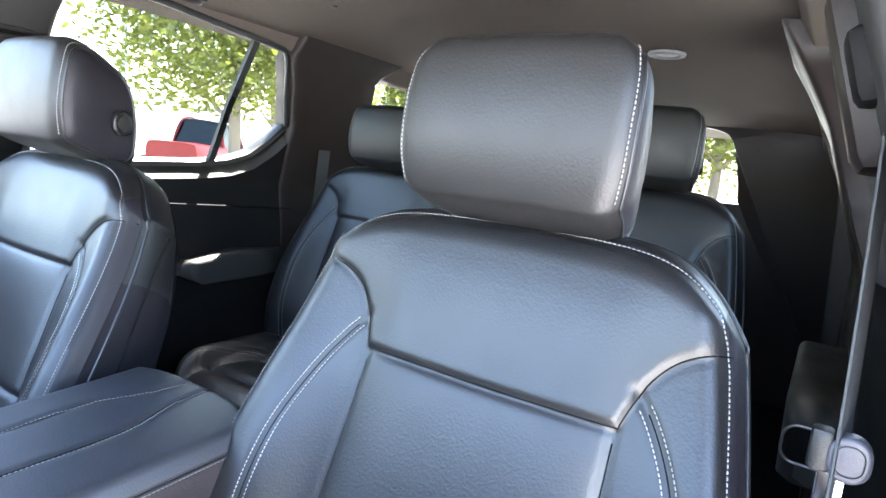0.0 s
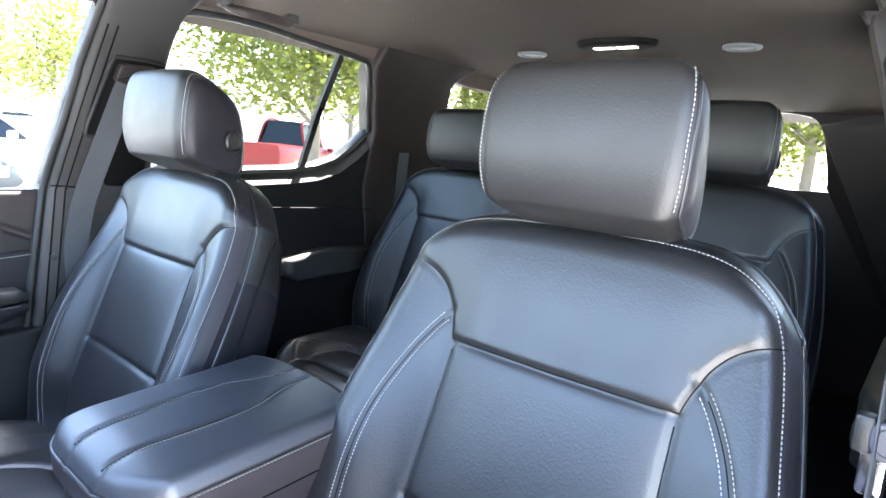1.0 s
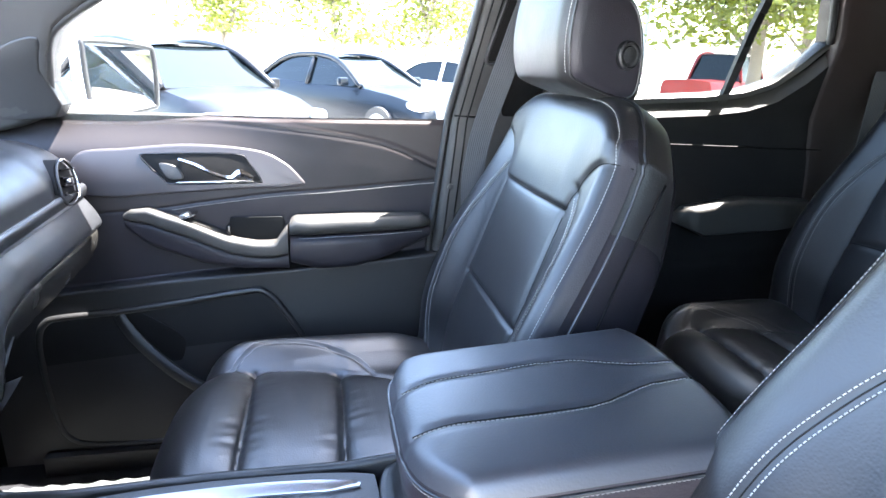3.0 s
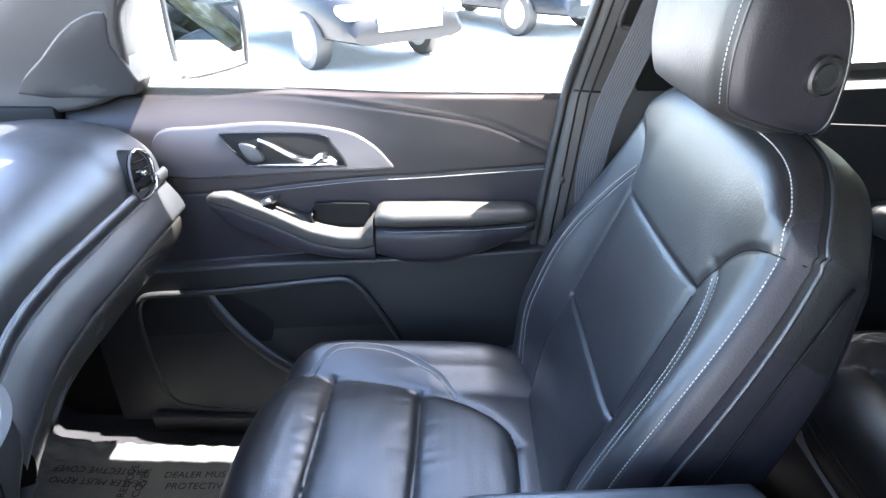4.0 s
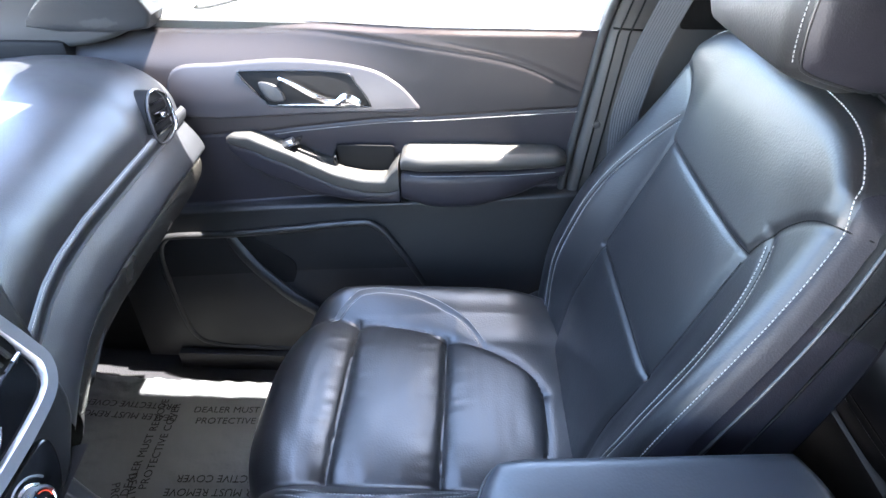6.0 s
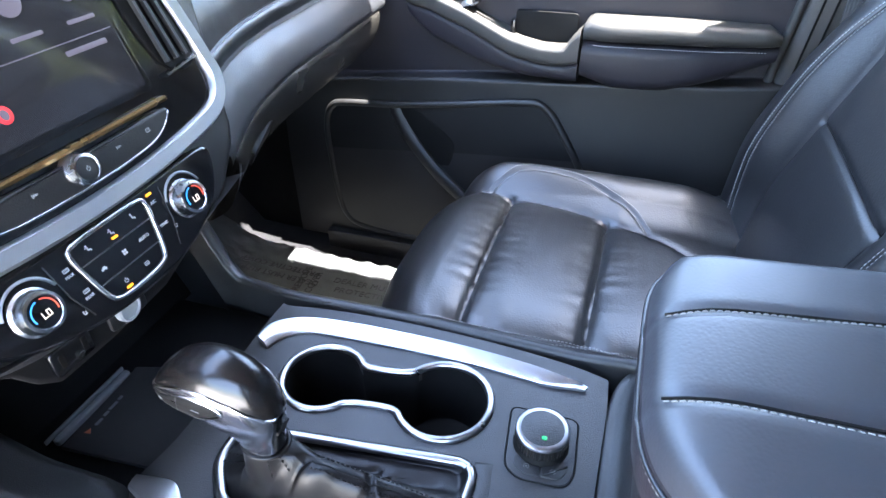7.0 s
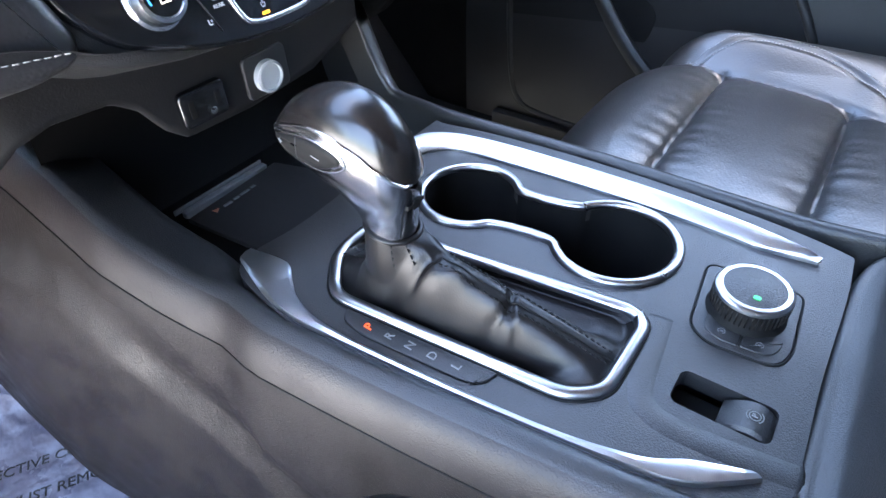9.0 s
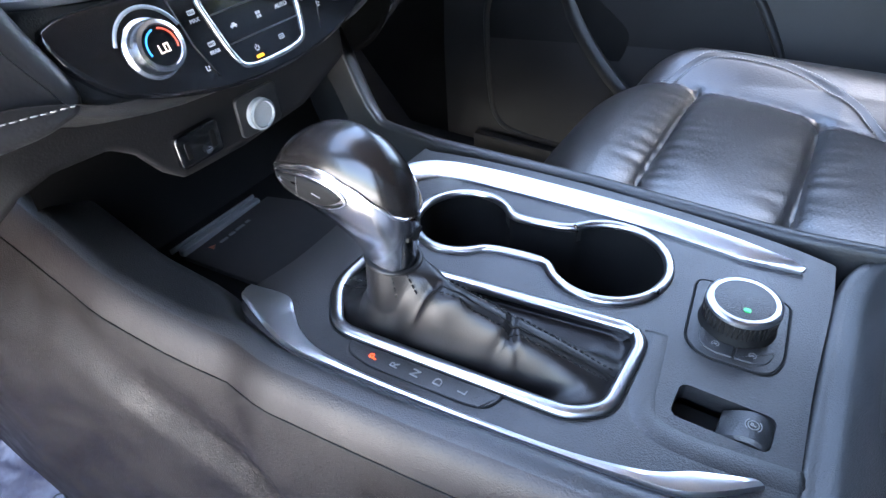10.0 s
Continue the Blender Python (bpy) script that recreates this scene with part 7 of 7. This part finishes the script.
sweep("recess_rim", [PB(y, z, 0.034) for y, z in spl([(1.084, 1.356), (1.058, 1.359), (1.068, 1.41), (1.082, 1.47), (1.093, 1.510), (1.102, 1.515), (1.15, 1.516), (1.192, 1.514)], 5)], circle(0.0042, 8), RUBBER, b1, "dark rounded rim of the recess", up=(1, 0, 0), sharp=None)
slab("belt_guide", filleted([(1.096, 1.470, 0.006), (1.102, 1.503, 0.008), (1.172, 1.505, 0.008), (1.150, 1.475, 0.010), (1.122, 1.462, 0.008)], 4), 0.034, 0.052, 0.006, PLASTIC_BROWN, PB, b1, "dark hood of the belt guide")
lathe("belt_button", [(0.006, 0), (0.006, 0.004), (0.003, 0.005)], Matrix.Translation((-0.683, 0.992, 1.112)) @ pose(0, 0, 0, 0, 90, 0), PLASTIC, b1, n=14)
b2 = belt_strap([(0.641, 1.125, 1.46), (0.646, 1.115, 1.38), (0.653, 1.10, 1.22), (0.662, 1.08, 0.9), (0.70, 1.02, 0.56)], 0.047, (1, -0.18, 0), "grey webbing belt with latch beside the driver seat")
GRIP = mat("lilac_grey_plastic", (0.085, 0.078, 0.092), 0.4, grain=0.3, grain_size=0.0012, wear=0.1, wear_size=0.03)
grip = rrect(0.024, 0.030, 0.0115, 6)
slab("latch_grip", grip, -0.006, 0.006, 0.003, GRIP, lambda u, v, w: (0.657 + u, 1.085 - w, 1.212 + v), b2, "lilac grey plastic latch grip")
sweep("grip_line", [(0.657 + u * 0.66, 1.0785, 1.212 + v * 0.66) for u, v in grip], circle(0.0004, 5), PLASTIC, b2, closed=True, up=(0, 1, 0), sharp=None)
box("latch_housing", (0.013, 0.014, 0.028), (0.6415, 1.088, 1.213), PLASTIC, b2, "black latch housing", r=0.003)
slab("latch_tongue", rrect(0.016, 0.035, 0.004, 3), -0.0015, 0.0015, 0.001, CHROME, lambda u, v, w: (0.650 + u, 1.088 - w, 1.185 + v), b2, "chrome latch tongue")
box("belt_adjuster", (0.05, 0.075, 0.13), (0.634, 1.155, 1.455), PLASTIC_BROWN, b2, "dark brown belt height adjuster", r=0.014, rot=(0, -18, 0))
box("belt_guide", (0.03, 0.06, 0.05), (0.630, 1.12, 1.455), DULL_SHADE, b2, "black belt guide", r=0.008, rot=(0, -18, 0))
b3 = belt_strap([(-0.70, 2.03, 1.47), (-0.70, 2.0, 1.38), (-0.70, 1.99, 1.2), (-0.70, 1.97, 0.9), (-0.70, 1.95, 0.56)], 0.047, (1, 0, 0), "grey rear belt on the dark rear pillar")
box("belt_guide", (0.014, 0.07, 0.03), (-0.70, 2.04, 1.475), DARK, b3, r=0.005, rot=(-30, 0, 0))

# floor mats under printed plastic film
def film(name, x0, x1, y0, y1, z, label, words, material=FILM, seed=1):
    root = thing(name, label, "floor cover", "floor covers", at=((x0 + x1) / 2, (y0 + y1) / 2, z))
    nx_, ny_ = 70, 90
    V = np.zeros((nx_, ny_, 3))
    for i, x in enumerate(np.linspace(x0, x1, nx_)):
        for j, y in enumerate(np.linspace(y0, y1, ny_)):
            e_ = min(i, nx_ - 1 - i, j, ny_ - 1 - j) / 10
            crease = abs(noise.noise((x * 7, y * 5, seed))) * 0.006 + (abs(noise.noise((x * 22, y * 13, seed + 5))) * 0.004 + abs(noise.noise((x * 55, y * 24 + x * 30, seed + 8))) * 0.008 * sst(-y, -0.14, 0.02))
            edge_w = max(0, 1 - e_)
            front = 0.10 * sst(-y, -0.05, 0.2)
            V[i, j] = (x, y, z + 0.004 + crease + edge_w * 0.012 * abs(noise.noise((x * 30, y * 30, 2))) + front)
    grid("film_sheet", V, material, root)
    for text, x, y, rot, size in words:
        text_mesh("film_print", text, size, Matrix.Translation((x, y, z + 0.0150)) @ pose(0, 0, 0, 0, 0, rot), INK, root)
    return root


words = []
for x, y, turn in ((-0.475, 0.186, 184), (-0.55, 0.345, 92), (-0.556, 0.095, 268), (-0.392, 0.36, 272), (-0.30, 0.20, 20), (-0.40, 0.02, 40)):
    side_way = Vector((-math.sin(radians(turn)), math.cos(radians(turn))))
    words += [("DEALER MUST REMOVE", x + 0.014 * side_way.x, y + 0.014 * side_way.y, turn, 0.0215), ("PROTECTIVE COVER", x - 0.014 * side_way.x, y - 0.014 * side_way.y, turn, 0.0215)]
film("floor_cover", -0.645, -0.17, -0.14, 0.56, 0.505, "creased clear plastic film with printed words over the mat", words)
film("floor_cover", 0.185, 0.60, -0.14, 0.50, 0.505, "pale creased plastic film on the driver mat", [("DEALER MUST REMOVE", 0.30, 0.16, 150, 0.0185), ("PROTECTIVE COVER", 0.28, 0.12, 150, 0.0185)], FILM_PALE, 9)

for s_, P_ in ((-1, PB), (1, PD)):
    o = sweep("door_seal", [P_(y, z, 0.0185) for y, z in spl([(0.945, 0.56), (0.955, 0.9), (0.995, 1.24), (1.025, 1.40), (1.052, 1.57), (1.062, 1.63)], 6)], circle(0.0075, 8), RUBBER, None, up=(1, 0, 0), sharp=None)
    tagged(o, "black rubber door seal on the centre pillar", "door seal", kind="structure")
    for w0, y0 in ((0.031, 0.012), (0.031, 0.03)):
        o = sweep("trim", [P_(y + y0, z, w0) for y, z in ((0.975, 0.95), (1.003, 1.24), (1.032, 1.40), (1.06, 1.57))], circle(0.0016, 6), DARK, None, up=(1, 0, 0), sharp=None)
        tagged(o, "dark groove along the pillar trim", "trim", kind="structure")
    o = sweep("trim", [P_(1.006, 1.250, 0.031), P_(1.056, 1.247, 0.031)], circle(0.0018, 6), DARK, None, up=(1, 0, 0), sharp=None)
    tagged(o, "dark joint between pillar trim halves", "trim", kind="structure")

# ---------------------------------------------------------------- outside
GROUND = mat("pale_concrete", (0.50, 0.49, 0.47), 0.85, grain=0.6, grain_size=0.02, wear=0.25, wear_size=1.5)
ground = grid("ground", np.array([[(x, y, 0.0) for y in (-1500, -60, -20, 0, 20, 60, 1500)] for x in (-1500, -60, -20, 0, 20, 60, 1500)], float), GROUND)
tagged(ground, "sunlit pale concrete parking ground", "ground", kind="structure")
LEAF = mat("green_leaves", (0.072, 0.088, 0.015), 0.6, wear=0.5, wear_size=0.5)
LEAF.node_tree.nodes["Principled BSDF"].inputs["Subsurface Weight"].default_value = 0.0
BARK = mat("grey_bark", (0.16, 0.13, 0.10), 0.9, grain=0.8, grain_size=0.03, wear=0.4, wear_size=0.2)
# leaves let light through
_n = LEAF.node_tree
_t = _n.nodes.new("ShaderNodeBsdfTranslucent")
_t.inputs[0].default_value = (0.165, 0.18, 0.018, 1)
_m = _n.nodes.new("ShaderNodeMixShader")
_m.inputs[0].default_value = 0.45
_n.links.new(_n.nodes["Principled BSDF"].outputs[0], _m.inputs[1])
_n.links.new(_t.outputs[0], _m.inputs[2])
_n.links.new(_m.outputs[0], _n.nodes["Material Output"].inputs[0])


def tree(x, y, height, spread, seed, leaves=9000, low=1.6, label="leafy green tree at the edge of the parking lot", leaf=1.0):
    rnd = random.Random(seed)
    root = thing("tree", label, "tree", "parking lot trees", at=(x, y, 0))
    trunk_top = Vector((x + rnd.uniform(-0.2, 0.2), y + rnd.uniform(-0.2, 0.2), height * 0.55))
    sweep("trunk", spl([(x, y, -0.05), (x + 0.05, y, height * 0.25), tuple(trunk_top)], 6), circle(0.13, 10), BARK, root, up=(1, 0, 0), scale=np.linspace(1.1, 0.55, 13), sharp=None)
    tips = []
    for k in range(13):
        a = k * 2.4 + rnd.uniform(-0.3, 0.3)
        z0 = height * rnd.uniform(0.25, 0.55)
        s0 = Vector((x + 0.04, y, z0))
        end = Vector((x + spread * rnd.uniform(0.5, 0.95) * math.cos(a), y + spread * rnd.uniform(0.5, 0.95) * math.sin(a), max(low + 0.3, z0 + height * rnd.uniform(0.05, 0.38))))
        mid = (s0 + end) / 2 + Vector((rnd.uniform(-0.2, 0.2), rnd.uniform(-0.2, 0.2), 0.25))
        sweep("limb", spl([tuple(s0), tuple(mid), tuple(end)], 5), circle(0.05, 7), BARK, root, up=(0.3, 0.2, 1), scale=np.linspace(1, 0.2, 11), sharp=None)
        tips += [s0.lerp(end, f) for f in (0.4, 0.6, 0.8, 1.0)]
    tips += [Vector((x + rnd.uniform(-0.5, 0.5) * spread, y + rnd.uniform(-0.5, 0.5) * spread, height * rnd.uniform(0.6, 0.97))) for _ in range(26)]
    V, f = [], []
    for _ in range(leaves):
        c = rnd.choice(tips)
        r_ = spread * 0.21
        p = Vector((c.x + rnd.gauss(0, r_), c.y + rnd.gauss(0, r_), c.z + rnd.gauss(0, r_ * 0.75)))
        if p.z < low:
            continue
        s_ = rnd.uniform(0.05, 0.10) * leaf
        d1 = Vector((rnd.gauss(0, 1), rnd.gauss(0, 1), rnd.gauss(0, 0.6))).normalized()
        d2 = d1.cross(Vector((rnd.gauss(0, 1), rnd.gauss(0, 1), rnd.gauss(0, 1)))).normalized()
        o_ = len(V)
        V += [p - d1 * s_, p + d2 * s_ * 0.45 + d1 * s_ * 0.1, p + d1 * s_, p - d2 * s_ * 0.45 + d1 * s_ * 0.1]
        f.append((o_, o_ + 1, o_ + 2, o_ + 3))
    mesh("crown", V, f, LEAF, root, smooth=False)
    return root


tree(-9.2, 8.2, 6.2, 2.7, 3, 26000, 1.75, "broad leafy tree with yellow-green sunlit crown")
tree(-16.5, 15.5, 7.0, 3.0, 4, 5000)
tree(-21.0, 1.2, 6.0, 2.2, 5, 4500, 1.9, "thin sunlit young tree", 1.5)
tree(-22.0, 4.6, 6.8, 2.4, 6, 4500, 1.7, "thin sunlit young tree", 1.5)
tree(-23.5, -2.6, 6.2, 2.4, 7, 4500, 2.2, "thin sunlit young tree", 1.5)
tree(-24.0, 8.2, 6.5, 2.4, 8, 4500, 1.9, "thin sunlit young tree", 1.5)
tree(-10.2, 15.2, 6.5, 2.8, 19, 16000, 1.2)
tree(-6.8, 15.0, 6.5, 2.8, 9, 16000, 1.0)
tree(-1.6, 14.5, 6.0, 2.8, 10, 18000, 0.9)
tree(1.9, 17.0, 6.5, 3.0, 11, 16000, 0.9)

pole = thing("lamp_post", "slim grey lamp post in the parking lot", "lamp post", at=(-19, 11.44, 0))
lathe("post", [(0.11, 0), (0.10, 0.5), (0.07, 9)], Matrix.Translation((-19, 11.44, 0)), SATIN, pole, n=12)
box("lamp_head", (0.9, 0.3, 0.12), (-18.6, 11.44, 9.0), SATIN, pole, r=0.04)
building = thing("low_building", "pale low building beyond the parked cars", "building", at=(-34, 14, 0))
WALLP = mat("pale_plaster", (0.62, 0.60, 0.57), 0.85, wear=0.15, wear_size=1.0)
box("wall", (6, 14, 3.0), (-36, 25, 1.5), WALLP, building, r=0.05)
box("roof", (6.6, 14.6, 0.25), (-36, 25, 3.1), SATIN, building, r=0.05)


def vehicle(name, label, at, turn, paint, kind="sedan"):
    root = thing(name, label, "car", "parked cars", at=at)
    M_ = Matrix.Translation(at) @ pose(0, 0, 0, 0, 0, turn)

    def T(x, y, z):
        return tuple(M_ @ Vector((x, y, z)))

    if kind == "pickup":
        L_, H0, roof = 5.6, 0.45, [(0.55, 0.95), (0.05, 1.82), (-0.95, 1.84), (-1.15, 1.1)]
        belt_ = [(-2.8, 1.12), (-1.15, 1.12), (0.6, 1.12), (1.4, 1.14), (2.5, 1.08), (2.8, 0.85)]
    elif kind == "hatch":
        L_, H0, roof = 4.4, 0.35, [(1.05, 0.98), (0.25, 1.46), (-1.2, 1.52), (-1.95, 1.05)]
        belt_ = [(-2.2, 0.85), (-2.05, 1.02), (-1.0, 1.02), (1.0, 0.98), (1.6, 0.88), (2.05, 0.74), (2.2, 0.55)]
    else:
        L_, H0, roof = 4.7, 0.33, [(1.0, 0.94), (0.15, 1.40), (-1.0, 1.42), (-1.75, 1.02)]
        belt_ = [(-2.35, 0.80), (-2.2, 1.0), (-1.7, 1.02), (1.0, 0.94), (1.7, 0.84), (2.2, 0.72), (2.35, 0.52)]
    xs_ = np.linspace(-L_ / 2, L_ / 2, 40)
    rows_ = []
    for x in xs_:
        hw_ = 0.90 * (1 - 0.16 * abs(2 * x / L_) ** 5)
        zb = lin(x, belt_)
        for_ = []
        for y, z in ((-0.80, H0), (-0.97, H0 + 0.05), (-1.0, (H0 + zb) / 2), (-0.96, zb - 0.10), (-0.88, zb - 0.01), (-0.6, zb + 0.015), (0, zb + 0.03), (0.6, zb + 0.015), (0.88, zb - 0.01), (0.96, zb - 0.10), (1.0, (H0 + zb) / 2), (0.97, H0 + 0.05), (0.80, H0)):
            for_.append(T(x, y * hw_, max(H0, z)))
        rows_.append(for_)
    V_ = np.array(rows_)
    m_ = V_.shape[1]
    body_ = mesh("body", V_.reshape(-1, 3), grid_faces(40, m_) + [tuple(range(m_)), tuple(39 * m_ + j for j in range(m_))[::-1]], paint, root, sharp=45)
    # cabin: roof and pillars in paint, panes in dark glass
    pr_ = roof
    rx_ = np.linspace(pr_[1][0] + 0.05, pr_[2][0] - 0.05, 8)
    grid("roof", np.array([[T(x, 0.60 * y, lin(-x, [(-pr_[1][0], pr_[1][1]), (-pr_[2][0], pr_[2][1])]) + 0.05 * (1 - y * y)) for y in np.linspace(-1, 1, 9)] for x in rx_]), paint, root)
    for s_ in (-1, 1):
        rail = [T(pr_[0][0], s_ * 0.80, pr_[0][1]), T(pr_[1][0], s_ * 0.62, pr_[1][1]), T(pr_[2][0], s_ * 0.62, pr_[2][1]), T(pr_[3][0], s_ * 0.80, pr_[3][1])]
        sweep("pillar", spl(rail, 6), circle(0.045, 8), paint, root, sharp=None)
        mx_ = (pr_[1][0] + pr_[2][0]) / 2 + 0.1
        sweep("pillar", [T(mx_, s_ * 0.83, pr_[0][1]), T(mx_, s_ * 0.63, pr_[1][1])], circle(0.04, 8), paint, root, sharp=None)
        for a_, b_ in (((pr_[0][0], pr_[1][0]), (mx_, mx_)), ((mx_, mx_), (pr_[3][0], pr_[2][0]))):
            mesh("side_pane", [T(a_[0], s_ * 0.81, pr_[0][1]), T(b_[0], s_ * 0.81, pr_[0][1]), T(b_[1], s_ * 0.61, pr_[1][1]), T(a_[1], s_ * 0.61, pr_[1][1])], [(0, 1, 2, 3)], CARGLASS, root, smooth=False)
        box("mirror", (0.12, 0.2, 0.14), (0, 0, 0), paint, root, r=0.04).matrix_basis = M_ @ pose(0.75, s_ * 0.98, 1.02)
        box("headlight", (0.35, 0.28, 0.16), (0, 0, 0), SILVER, root, r=0.06).matrix_basis = M_ @ pose(L_ / 2 - 0.22, s_ * 0.66, 0.68)
        for wx in (L_ / 2 - 0.88, -L_ / 2 + 0.95):
            tyre = lathe("tyre", [(0.20, -0.1), (0.31, -0.1), (0.33, -0.06), (0.33, 0.06), (0.31, 0.1), (0.20, 0.1)], M_ @ pose(wx, s_ * 0.82, 0.33, 90, 0, 0), RUBBER, root, n=28)
            lathe("rim", [(0.21, -0.104), (0.17, -0.09), (0.05, -0.11), (0.05, 0.11), (0.17, 0.09), (0.21, 0.104)], M_ @ pose(wx, s_ * 0.82, 0.33, 90, 0, 0), SATIN, tyre, n=20)
    mesh("windscreen", [T(pr_[0][0], -0.78, pr_[0][1]), T(pr_[0][0], 0.78, pr_[0][1]), T(pr_[1][0], 0.6, pr_[1][1] + 0.02), T(pr_[1][0], -0.6, pr_[1][1] + 0.02)], [(0, 1, 2, 3)], CARGLASS, root, smooth=False)
    mesh("rear_pane", [T(pr_[3][0], -0.78, pr_[3][1]), T(pr_[3][0], 0.78, pr_[3][1]), T(pr_[2][0], 0.6, pr_[2][1] + 0.02), T(pr_[2][0], -0.6, pr_[2][1] + 0.02)], [(3, 2, 1, 0)], CARGLASS, root, smooth=False)
    box("grille", (0.06, 0.9, 0.16), (0, 0, 0), SATIN, root, r=0.02).matrix_basis = M_ @ pose(L_ / 2 - 0.02, 0, 0.56)
    return root


NAVY = mat("navy_paint", (0.0022, 0.0045, 0.008), 0.4, **PAINT)
BLACKP = mat("dark_paint", (0.005, 0.005, 0.006), 0.4, **PAINT)
REDP = mat("red_paint", (0.12, 0.005, 0.006), 0.3, **PAINT)
vehicle("sedan", "dark blue sedan parked in the sun", (-11.3, 1.35, 0), 42, NAVY)
vehicle("hatchback", "dark hatchback parked with its bonnet towards the lot", (-8.6, -1.15, 0), 40, BLACKP, "hatch")
vehicle("sedan", "white sedan parked beside the blue one", (-14.0, 4.3, 0), 42, WHITEP)
vehicle("pickup", "red pickup truck parked behind the tree", (-16.6, 13.2, 0), 120, REDP, "pickup")
vehicle("sedan", "white sedan parked near the pickup", (-17.5, 9.4, 0), 100, WHITEP)

# wing mirror on the passenger side
wing = thing("wing_mirror", "passenger wing mirror with white housing and dark rim", "wing mirror", at=(-0.95, 0.2, 1.2))
wo = spl([(-0.10, 0.055), (-0.085, 0.072), (0.06, 0.066), (0.085, 0.045), (0.082, -0.05), (0.06, -0.068), (-0.07, -0.08), (-0.095, -0.06)], 5, True)


def wing_place(u, v, w):
    return (-0.985 - 0.50 * u + 0.78 * w, 0.315 + 0.62 * u + 0.62 * w, 1.303 + v)


slab("housing", wo, -0.07, -0.004, 0.03, WHITEP, lambda u, v, w: wing_place(u * 1.03, v * 1.03, w if w < -0.05 else w), wing, "white mirror housing")
sweep("rim", [wing_place(u, v, 0.0) for u, v in wo], circle(0.006, 8), RUBBER, wing, "black rim", closed=True, up=(0, 1, 0), sharp=None)
slab("mirror_glass", inset(wo, 0.005), -0.004, 0.001, 0.0005, MIRROR, wing_place, wing, "mirror glass")
sweep("stalk", [(-0.80, 0.24, 1.235), (-0.90, 0.24, 1.232), (-0.97, 0.26, 1.25)], circle(0.022, 10, 0.016), WHITEP, wing, "mirror stalk")

# ceiling fittings
dome = thing("dome_lamp", "lit dome lamp in a black oval housing on the headliner", "dome lamp", at=(0.0, 1.965, 1.665))


def ceil_z(x, y):
    return 1.665 + 0.004 * math.sin(min(1, max(0, (y - 0.1) / 3.2)) * math.pi) - 0.05 * abs(x / 0.7) ** 4


slab("housing", [(0.0 + 0.10 * math.cos(a), 1.965 + 0.055 * math.sin(a)) for a in np.linspace(0, 2 * math.pi, 32, endpoint=False)], -0.004, 0.014, 0.009, DARK, lambda u, v, w: (u, v, ceil_z(u, v) - w), dome, "black oval housing")
for du in (-0.029, 0.029):
    slab("lens", rrect(0.052, 0.022, 0.006, 3, du, 1.965), 0.008, 0.0155, 0.001, LAMP, lambda u, v, w: (u, v, ceil_z(u, v) - w), dome, "lit white lens")
vent_c = thing("ceiling_vent", "round grey ceiling vent with pale rim", "ceiling vent", at=(0.252, 2.075, 1.665))
sweep("rim", [(0.252 + 0.036 * math.cos(a), 2.075 + 0.032 * math.sin(a), ceil_z(0.25, 2.075) - 0.003) for a in np.linspace(0, 2 * math.pi, 30, endpoint=False)], circle(0.006, 8), SATIN, vent_c, "pale rim", closed=True, sharp=None)
lathe("core", [(0.026, 0), (0.026, 0.004), (0.012, 0.006)], Matrix.Translation((0.252, 2.075, ceil_z(0.25, 2.075))) @ pose(0, 0, 0, 180, 0, 0), SATIN, vent_c, n=24)
copy_thing(vent_c, pose(-0.285, 2.05, 1.665))
for hx in (-0.325, 0.375):
    hook = thing("headliner_clip", "small round grey clip on the headliner", "clip", "headliner clips", at=(hx, 1.605, 1.665))
    lathe("button", [(0.007, -0.004), (0.0075, 0.002), (0.005, 0.004), (0.001, 0.0045)], Matrix.Translation((hx, 1.605, ceil_z(hx, 1.605))) @ pose(0, 0, 0, 180, 0, 0), PILLAR, hook, n=16)

# grab handle on the roof rail
grab = thing("grab_handle", "dark brown fold-down grab handle on the headliner", "handle", at=(-0.52, 1.345, 1.65))
sweep("grip", spl([(-0.528, 1.262, 1.656), (-0.518, 1.268, 1.637), (-0.490, 1.288, 1.628), (-0.484, 1.338, 1.627), (-0.490, 1.388, 1.628), (-0.516, 1.417, 1.637), (-0.526, 1.424, 1.656)], 6), [(0.011 * math.cos(a), 0.007 * math.sin(a)) for a in np.linspace(0, 2 * math.pi, 12, endpoint=False)], PLASTIC_BROWN, grab, up=(1, 0, 0.2), sharp=None)
for y in (1.262, 1.424):
    box("hinge_base", (0.026, 0.030, 0.022), (-0.525, y, 1.645), PILLAR, grab, r=0.007)
